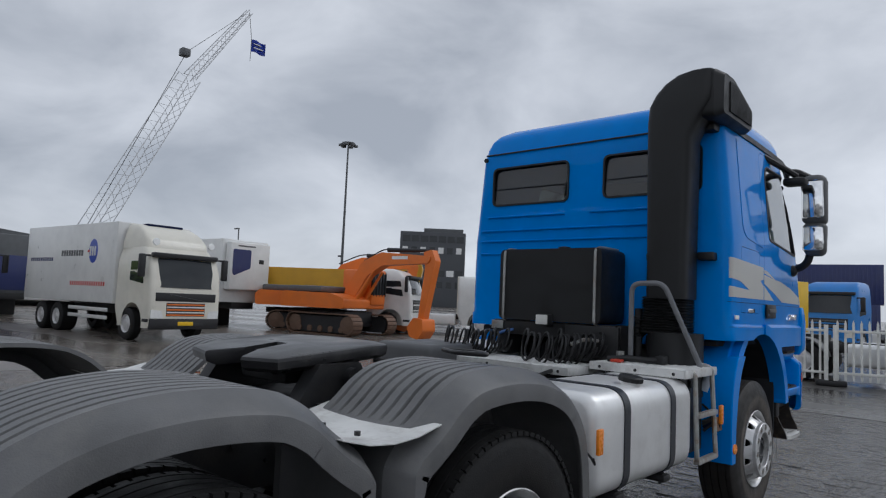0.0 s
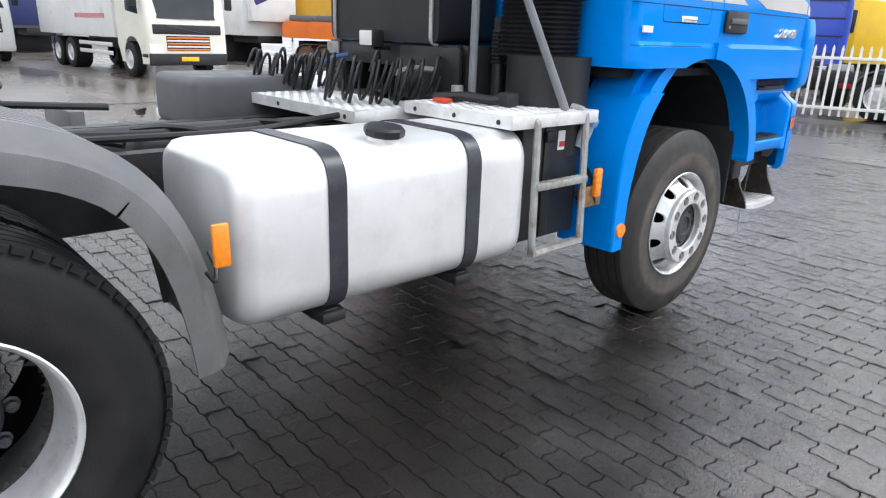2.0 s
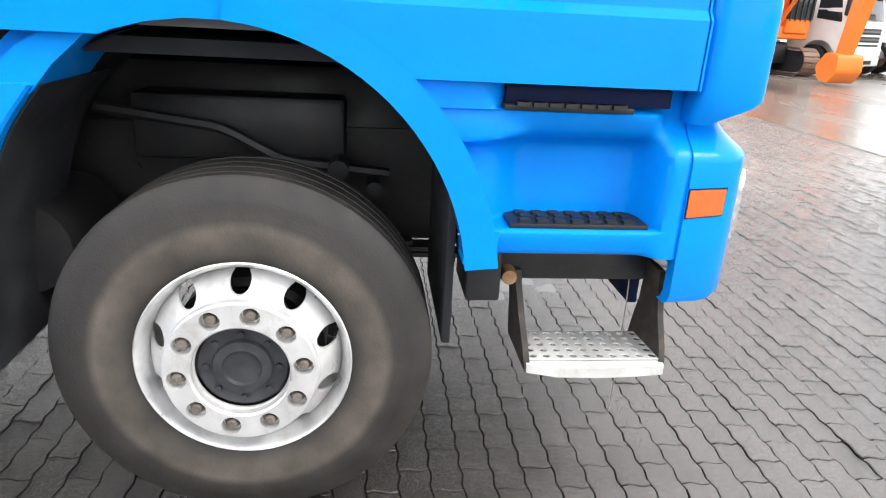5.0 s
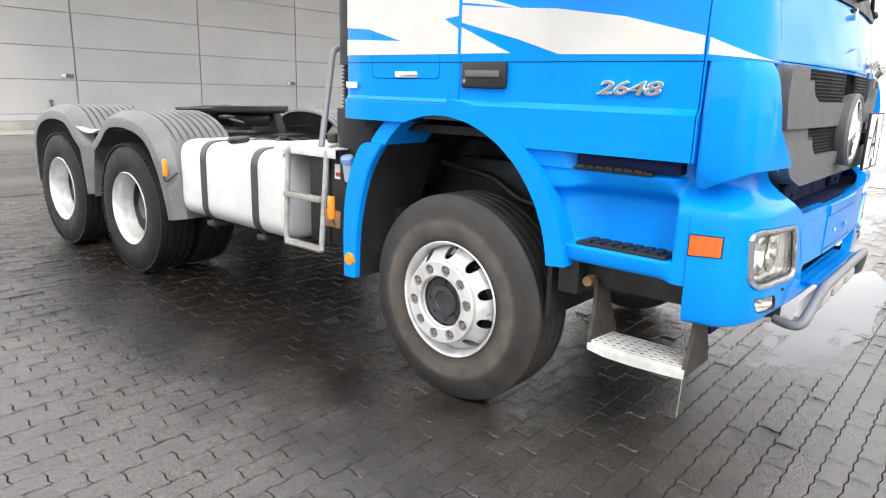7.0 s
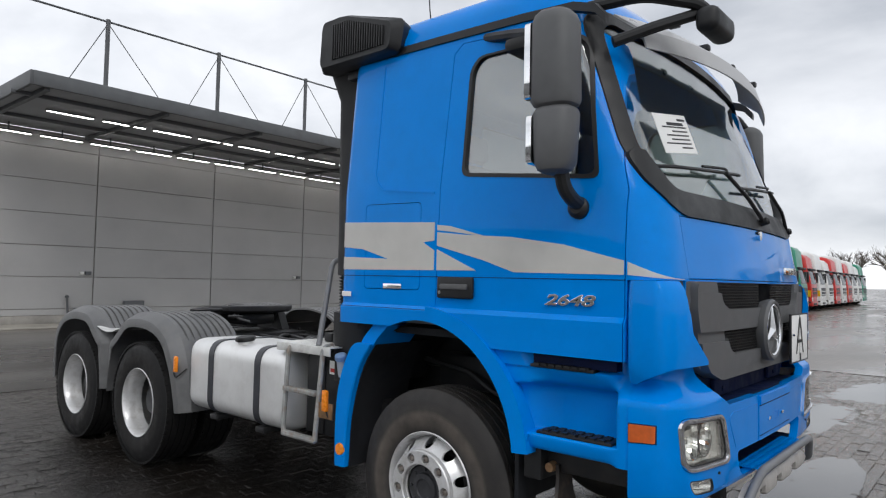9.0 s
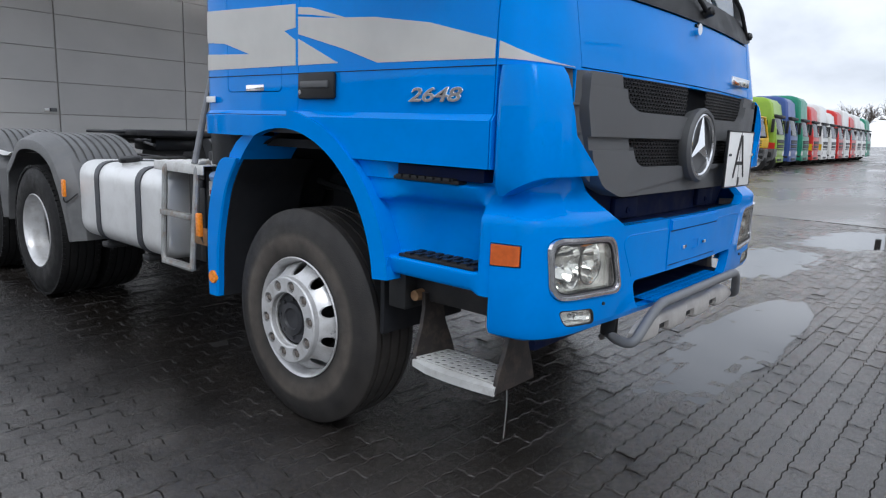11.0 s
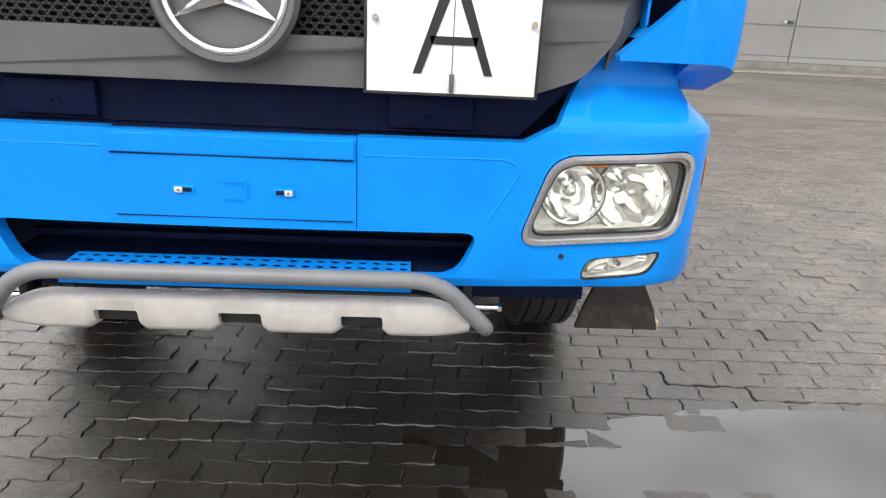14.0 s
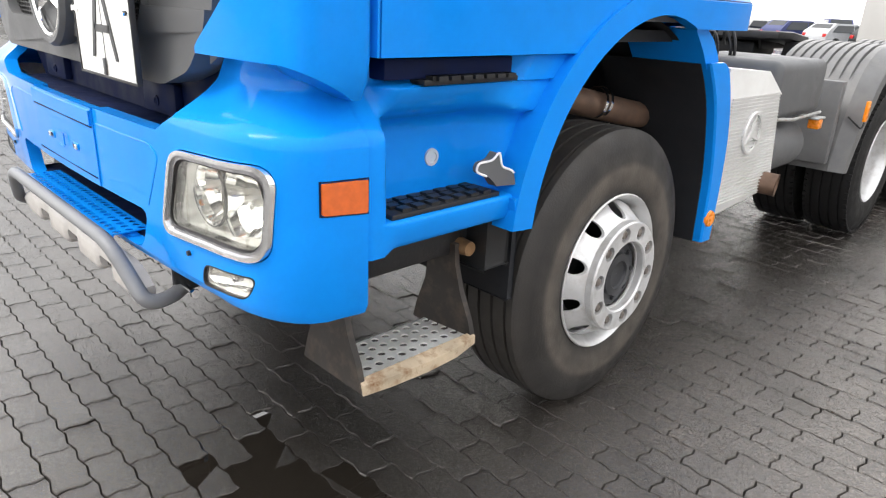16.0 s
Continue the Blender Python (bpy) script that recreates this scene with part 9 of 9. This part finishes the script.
# wheeled bin
bn = thing("wheeled_bin", "blue plastic wheeled bin", "bin", pose(-3.35, 11.35, 0, 0, 0, 20))
bm = bmesh.new()
rings(bm, [[(x * k, y * k, z) for x, y in rpoly([(-0.29, -0.33), (0.29, -0.33), (0.29, 0.33), (-0.29, 0.33)], 0.05)] for z, k in ((0.06, 0.78), (0.5, 0.88), (0.96, 1.0), (1.0, 1.06), (1.03, 1.06))])
M_BIN = mat("blue_bin_plastic", (0.05, 0.13, 0.42), 0.5, var=0.08)
part("tub", bm, M_BIN, bn)
part("lid", px(rpoly([(-0.36, 1.03), (0.36, 1.03), (0.33, 1.09), (-0.30, 1.12)], 0.02), "x", -0.32, 0.32, 0.01), M_BIN, bn, "blue bin lid")
for x in (-0.24, 0.24):
    part("wheel", cyl(bmesh.new(), (x - 0.03, 0.28, 0.1), (x + 0.03, 0.28, 0.1), 0.1, n=16), M_RUBBER, bn)

# terminal tractor
tt = thing("terminal_tractor", "yellow terminal tractor with open cab and grey chassis", "tractor", pose(-33.1, -6.6, 0, 0, 0, 0) @ Matrix.Scale(0.88, 4))
for s in (1, -1):
    part("frame_rail", box(*sorted((s * 0.38, s * 0.47)), -6.9, -0.4, 0.78, 1.08, bevel=0.01), M_FRAME, tt)
    sk = part("side_skirt", px([(-5.95, 0.52), (-3.72, 0.52), (-3.72, 1.08), (-5.95, 1.14), (-6.1, 0.95)], "x", s * 0.62, s * 1.16, 0.02), M_FENDER, tt, "dark grey side box")
    part("reflector_strip", box(*sorted((s * 1.16, s * 1.168)), -5.9, -4.35, 0.60, 0.66), P_YELLOW, sk, "yellow reflector strip")
    part("joint", box(*sorted((s * 1.155, s * 1.164)), -4.26, -4.22, 0.54, 1.06), M_BLACKFAR, sk)
    ar = [(-2.95 + 0.64 * math.cos(q), 0.53 + 0.64 * math.sin(q)) for q in np.linspace(-0.1, math.pi + 0.1, 18)]
    part("wheel_arch", px([(-2.15, 0.46), (-2.15, 1.30), (-3.45, 1.30), (-3.72, 1.05), (-3.72, 0.46)] + ar[::-1], "x", s * 0.55, s * 1.17), M_FENDER, tt, "dark grey wheel arch")
    ar = [(-6.55 + q2 * math.cos(q), 0.53 + q2 * math.sin(q)) for q2, qs in ((0.66, np.linspace(0.25, 2.5, 10)), (0.62, np.linspace(2.5, 0.25, 10))) for q in qs]
    part("mudguard", px(ar, "x", s * 0.6, s * 1.18), M_FENDER, tt)
    pl = carve_all(raw(px(rpoly([(-2.14, 0.44), (-0.75, 0.44), (-0.35, 0.62), (-0.30, 1.26), (-2.14, 1.30)], 0.03), "x", s * 0.60, s * 1.18, 0.02)),
                   [px(rpoly([(a, z), (a2, z), (a2, z + 0.19), (a, z + 0.19)], 0.04), "x", s * 0.95, s * 1.4) for a, a2, z in ((-1.15, -0.80, 0.78), (-0.68, -0.40, 0.70), (-0.68, -0.40, 1.0))])
    pl = part("step_box", pl, M_FENDER, tt, "dark grey step box with cut-out treads")
    part("reflector_strip", box(*sorted((s * 1.18, s * 1.188)), -1.36, -1.30, 0.50, 1.26), P_YELLOW, pl, "yellow reflector strip")
    part("reflector_strip", box(*sorted((s * 1.18, s * 1.188)), -2.10, -1.38, 0.46, 0.51), P_YELLOW, pl, "yellow reflector strip")
    wheel_part(tt, s * 1.14, -0.80, 0.53, 0.32)
    wheel_part(tt, s * 1.14, -2.95, 0.54, 0.55)
    wheel_part(tt, s * 1.14, -6.55, 0.52, 0.55)
part("deck", box(-0.6, 0.6, -6.3, -3.3, 1.08, 1.15, bevel=0.01), M_FRAME, tt)
part("coupling", px(rpoly([(-0.45, -5.6), (0.45, -5.6), (0.45, -4.7), (-0.45, -4.7)], 0.12), "z", 1.15, 1.30), M_FRAME, tt, "black coupling plate")
part("deck_strip", box(0.55, 1.10, -4.5, -3.75, 1.10, 1.16, bevel=0.01), P_LIME, tt, "lime green deck strip")
me = raw(px(rpoly([(-2.55, 1.30), (-0.72, 1.30), (-0.72, 1.80), (-1.02, 3.10), (-2.45, 3.10)], 0.05), "x", -0.85, 1.15, 0.04))
me = carve_all(me, (box(-0.79, 1.09, -2.48, -0.80, 1.38, 3.04),
                    px(rpoly([(-2.38, 1.98), (-1.12, 1.98), (-1.16, 2.96), (-2.36, 2.96)], 0.06), "x", -1.2, 1.4),
                    px(rpoly([(-0.74, 1.86), (1.04, 1.86), (1.04, 2.94), (-0.74, 2.94)], 0.06), "y", -1.6, -0.3),
                    px(rpoly([(-0.70, 1.98), (1.0, 1.98), (1.0, 2.94), (-0.70, 2.94)], 0.06), "y", -2.9, -2.2)))
tc_ = part("cab", me, P_YELLOW, tt, "yellow cab frame with large windows", angle=35)
for nm, bm in (("side_window", px(rpoly([(-2.40, 1.96), (-1.10, 1.96), (-1.14, 2.98), (-2.38, 2.98)], 0.06), "x", 1.11, 1.122)),
               ("side_window", px(rpoly([(-2.40, 1.96), (-1.10, 1.96), (-1.14, 2.98), (-2.38, 2.98)], 0.06), "x", -0.822, -0.81)),
               ("rear_window", box(-0.72, 1.02, -2.508, -2.50, 1.96, 2.96))):
    part(nm, bm, M_GLASS_D, tc_, "dark cab window glass").visible_shadow = False
bm = px([(-0.80, 1.84), (-1.07, 2.96), (-1.06, 2.97), (-0.79, 1.85)], "x", -0.76, 1.06)
part("windscreen", bm, M_GLASS_D, tc_, "sloping cab windscreen").visible_shadow = False
for k in range(3):
    part("louvre", box(0.55, 1.0, -0.73, -0.705, 1.42 + k * 0.12, 1.48 + k * 0.12, bevel=0.01), M_BLACKFAR, tc_, "black air slot")
part("driver_seat", px(rpoly([(-2.2, 1.4), (-1.6, 1.4), (-1.6, 1.85), (-2.0, 1.9), (-2.08, 2.55), (-2.24, 2.55)], 0.05), "x", 0.0, 0.5, 0.04), M_GREY, tc_, "grey driver's seat")
part("roof_hatch", box(-0.3, 0.7, -2.1, -1.5, 3.10, 3.15, bevel=0.02), M_BLACKFAR, tc_)
part("side_panel", px(rpoly([(-1.95, 1.32), (-1.15, 1.32), (-1.25, 1.62), (-1.55, 1.72), (-1.85, 1.60)], 0.06), "x", 1.15, 1.165), M_BLACKFAR, tc_, "dark opening with hoses")
bm = bmesh.new()
for q in (0.0, 0.12, 0.25):
    tube(bm, [(1.18, -2.05 + q, 1.32), (1.20, -2.0 + q, 1.65), (1.19, -1.75 + q * 0.5, 1.72), (1.18, -1.5, 1.45)], 0.025, 6, bend=0.08)
part("hose", bm, M_BLACKFAR, tc_)
part("filter", cyl(bmesh.new(), (1.17, -2.15, 1.62), (1.17, -2.15, 1.88), 0.10, n=14), M_ALU, tc_, "round grey filter")
bm = bmesh.new()
cyl(bm, (0.85, -2.86, 1.25), (0.85, -2.86, 2.35), 0.17, n=16)
cyl(bm, (0.85, -2.84, 2.35), (0.85, -2.80, 2.95), 0.10, n=12)
part("exhaust_stack", bm, M_FRAME, tt, "dark exhaust stack behind the cab")
part("mirror", box(1.20, 1.36, -0.98, -0.90, 2.2, 2.75, bevel=0.03), M_BLACKFAR, tc_)


def car(x, y, heading, paint, label, h=1.45, length=4.3, van=False, group=""):
    t = thing("parked_car" if not van else "parked_van", label, "van" if van else "car", pose(x, y, 0, 0, 0, heading), group)
    L = length / 2
    if van:
        prof = [(-L, 0.32), (L, 0.32), (L + 0.02, 0.75), (L - 0.55, 1.05), (L - 1.25, h), (-L + 0.08, h), (-L, 1.5)]
    else:
        prof = [(-L, 0.30), (L, 0.30), (L + 0.03, 0.62), (L - 0.15, 0.80), (L - 1.15, 0.95), (L - 1.85, h), (-L + 0.75, h), (-L + 0.1, 0.98), (-L, 0.75)]
    bm = px(rpoly(prof, 0.14), "x", -0.86, 0.86, 0.06)
    for v in bm.verts:
        if v.co.z > 0.95:
            v.co.x *= 1 - 0.16 * (v.co.z - 0.95) / (h - 0.95)
    me = carve(raw(bm), joined(*[px([(a + 0.36 * math.cos(q), 0.32 + 0.36 * math.sin(q)) for q in np.linspace(0, 2 * math.pi, 18, endpoint=False)], "x", s * 0.5, s * 1.2) for s in (1, -1) for a in (L - 0.85, -L + 0.80)]))
    b = part("body", me, paint, t, angle=40)
    k = 0.16 / (h - 0.95)
    def glass_side(s, pts):
        bm = bmesh.new()
        rings(bm, [[(s * (0.866 * (1 - k * max(0.0, z - 0.95)) - d), y, z) for y, z in rpoly(pts, 0.05)] for d in (0.03, -0.006)])
        part("side_window", bm, M_WIN, b)
    for s in (1, -1):
        if van:
            glass_side(s, [(L - 0.75, 1.12), (L - 1.3, h - 0.12), (L - 2.0, h - 0.12), (L - 2.0, 1.08)])
            part("side_moulding", box(*sorted((s * 0.85, s * 0.875)), -L + 1.2, L - 1.3, 0.62, 0.70, bevel=0.01), M_BLACKFAR, b)
        else:
            glass_side(s, [(L - 1.3, 0.98), (L - 1.88, h - 0.09), (-0.05, h - 0.09), (-0.05, 0.96)])
            glass_side(s, [(-0.12, 0.96), (-0.12, h - 0.09), (-L + 0.85, h - 0.10), (-L + 0.42, 0.98)])
        part("headlamp", box(*sorted((s * 0.52, s * 0.80)), L - 0.14, L + 0.02, 0.62, 0.76, bevel=0.03), M_LAMPIN, b)
        part("tail_lamp", box(*sorted((s * 0.60, s * 0.82)), -L - 0.015, -L + 0.1, 0.72, 0.90, bevel=0.03), M_REDLAMP, b)
        for a in (L - 0.85, -L + 0.80):
            wheel_part(t, s * 0.85, a, 0.31, 0.2)
        part("door_mirror", box(*sorted((s * 0.84, s * 1.0)), L - 1.45, L - 1.3, 0.98, 1.1, bevel=0.03), M_BLACKFAR, b)
    if van:
        pts = [(L - 0.60, 1.10), (L - 1.18, h - 0.10)]
    else:
        pts = [(L - 1.20, 0.985), (L - 1.80, h - 0.05)]
    bm = bmesh.new()
    (ya, za), (yb, zb) = pts
    rings(bm, [[(x, y + d, z + d * 0.7) for x, y, z in ((-0.72, ya, za), (0.72, ya, za), (0.62, yb, zb), (-0.62, yb, zb))] for d in (-0.02, 0.022)])
    part("windscreen", bm, M_WIN, b)
    if not van:
        bm = bmesh.new()
        rings(bm, [[(x, y - d, z + d * 0.7) for x, y, z in ((-0.70, -L + 0.18, 1.0), (0.70, -L + 0.18, 1.0), (0.60, -L + 0.70, h - 0.05), (-0.60, -L + 0.70, h - 0.05))] for d in (-0.02, 0.02)])
        part("rear_window", bm, M_WIN, b)
    return t


CARS = ((P_BLACK, "black hatchback in the car row", 1.5), (P_SILVER, "silver hatchback in the car row", 1.48), (P_NAVY, "dark blue estate in the car row", 1.52), (P_WHITE, "white estate in the car row", 1.5),
        (P_NAVY, "navy people carrier in the car row", 1.75), (P_SILVER, "grey saloon in the car row", 1.45), (P_BLACK, "dark saloon in the car row", 1.45), (P_WHITE, "white hatchback in the car row", 1.5))
for row in range(2):
    for k in range(13):
        p, lab, h = CARS[(k * 3 + row * 2 + 1) % 8]
        car(20.5 - k * 2.55, -44.0 - row * 7.5 + 0.35 * k, (28 if row else 152) + (k % 3) * 3, p, lab, h, group="rows of parked cars")
car(-34.8, -24.4, 118, P_WHITE, "white panel van on the yard", 1.95, 4.9, van=True)

# white trailer with blue swoosh and red forklift, far off
tl = thing("box_trailer", "white box trailer with blue curved mark", "trailer", pose(-46.5, -35.5, 0, 0, 0, 128))
part("body", box(-1.25, 1.25, -6.5, 6.5, 1.1, 4.0, bevel=0.03), P_WHITE, tl)
bm = bmesh.new()
tube(bm, [(-1.27, 1.2 + 1.5 * math.cos(a), 2.5 + 0.8 * math.sin(a)) for a in np.linspace(-0.6, 2.6, 16)], 0.09, 6)
part("curved_mark", bm, P_SKY, tl)
part("chassis", box(-0.6, 0.6, -6.0, 6.0, 0.8, 1.1), M_FRAME, tl)
for s in (1, -1):
    for a in (-4.2, -2.9):
        wheel_part(tl, s * 1.22, a, 0.5, 0.38)
fk = thing("forklift", "red forklift truck with black mast", "forklift", pose(-38.0, -29.4, 0, 0, 0, 150))
part("body", box(-0.65, 0.65, -1.4, 0.6, 0.35, 1.15, bevel=0.12), P_RED, fk)
part("counterweight", box(-0.65, 0.65, -1.9, -1.3, 0.4, 1.35, bevel=0.15), P_RED, fk)
for x in (-0.55, 0.55):
    part("roof_post", cyl(bmesh.new(), (x, 0.5, 1.1), (x, 0.2, 2.2), 0.04, n=8), M_BLACKFAR, fk)
    part("roof_post", cyl(bmesh.new(), (x, -1.2, 1.2), (x, -0.9, 2.2), 0.04, n=8), M_BLACKFAR, fk)
    part("mast", box(x * 0.7 - 0.06, x * 0.7 + 0.06, 0.75, 0.9, 0.1, 3.4), M_BLACKFAR, fk)
    part("fork", box(x * 0.6 - 0.06, x * 0.6 + 0.06, 0.9, 2.0, 0.08, 0.13), M_BLACKFAR, fk)
    wheel_part(fk, x * 1.2, 0.3, 0.35, 0.22)
    wheel_part(fk, x * 1.2, -1.3, 0.30, 0.2)
part("roof_guard", box(-0.6, 0.6, -1.0, 0.3, 2.18, 2.25, bevel=0.02), M_BLACKFAR, fk)

# containers and low far buildings that close the yard
ct = thing("shipping_container", "navy steel shipping container", "container", pose(-7.4, 45.5, 0, 0, 0, 8), group="stacked containers")
part("body", box(-3.0, 3.0, -1.22, 1.22, 0.0, 2.59, bevel=0.03), P_NAVY, ct)
for k in range(24):
    part("corrugation", box(-2.9 + k * 0.245, -2.78 + k * 0.245, -1.25, -1.21, 0.15, 2.45, bevel=0.01), P_NAVY, ct)
copy_thing(ct, pose(-7.2, 45.5, 2.6, 0, 0, 8))
copy_thing(ct, pose(-50.0, 5.0, 0, 0, 0, 95))
P_GREY = far_paint("grey_shed_cladding", (0.30, 0.30, 0.29), 0.6)
for x, y, w, d, h, lab in ((-58.0, 6.0, 9.0, 14.0, 5.0, "low grey shed beyond the lorries"), (-100.0, -30.0, 60.0, 12.0, 4.2, "long dark green shed far off"), (30.0, 62.0, 70.0, 10.0, 4.5, "long pale shed beyond the fence"), (45.0, -30.0, 14.0, 50.0, 5.0, "pale shed along the far yard edge")):
    sh = thing("shed", lab, "shed", pose(x, y, 0))
    part("wall", box(-w / 2, w / 2, -d / 2, d / 2, 0, h, bevel=0.05), P_GREY if "green" not in lab else mat("mossy_roof_sheet", (0.11, 0.11, 0.06), 0.8, var=0.3, scale=0.3), sh)
    part("roof", px([(-d / 2 - 0.3, h), (d / 2 + 0.3, h), (0, h + 0.8)], "x", -w / 2 - 0.3, w / 2 + 0.3), M_STEEL, sh)


# bare winter trees
M_BARK = mat("bare_tree_bark", (0.10, 0.085, 0.07), 0.8, var=0.3, scale=6, bump=0.5, bscale=25)


def bare_tree(seed, h):
    rnd = random.Random(seed)
    t = thing("bare_tree", "leafless winter tree with fine branches", "tree", group="bare trees beyond the yard")
    trunk, twigs = bmesh.new(), bmesh.new()
    top = Vector((rnd.uniform(-0.3, 0.3), rnd.uniform(-0.3, 0.3), h * 0.45))
    lathe(trunk, [(0.26, 0), (0.20, h * 0.2), (0.14, h * 0.45)], (0, 0, 0), top, 10, True)
    part("trunk", trunk, M_BARK, t)

    def grow(p, d, length, r, depth):
        q = p + d * length
        cyl(twigs, p, q, r, r * 0.6, 5 if depth > 1 else 4)
        if depth == 0:
            return
        for _ in range(4 if depth > 1 else 5):
            nd = (d + Vector((rnd.uniform(-1, 1), rnd.uniform(-1, 1), rnd.uniform(-0.3, 0.8))) * 0.75).normalized()
            grow(p.lerp(q, rnd.uniform(0.45, 1.0)), nd, length * rnd.uniform(0.55, 0.8), r * 0.55, depth - 1)

    for _ in range(6):
        d = Vector((rnd.uniform(-1, 1), rnd.uniform(-1, 1), rnd.uniform(0.4, 1.2))).normalized()
        grow(top * rnd.uniform(0.6, 1.0), d, h * 0.22, 0.09, 3)
    tagged(part("branch_crown", twigs, M_BARK, t), kind="stuff")
    return t


base_tree = bare_tree(3, 9.0)
base_tree.matrix_basis = pose(-92, -8, 0)
for k, (x, y, r) in enumerate(((-98, -13, 40), (-62, -52, 80), (-58, -58, 160), (-70, -50, 20), (-76, -46, 110), (-54, -62, 200), (-48, -66, 300), (-66, -56, 250))):
    copy_thing(base_tree, pose(x, y, 0, 0, 0, r))

# ---- paving blocks ----
pave = tagged(new("pavement"), "wet interlocking grey paving blocks", "paving", kind="structure")
rest = tagged(new("paving_rest", block_mesh(~near_mask)), kind="stuff")
rest.parent = pave
for i in np.nonzero(near_mask)[0]:
    one = block_mesh(np.array([i]))
    b = new("paving_block", one)
    b.parent = pave
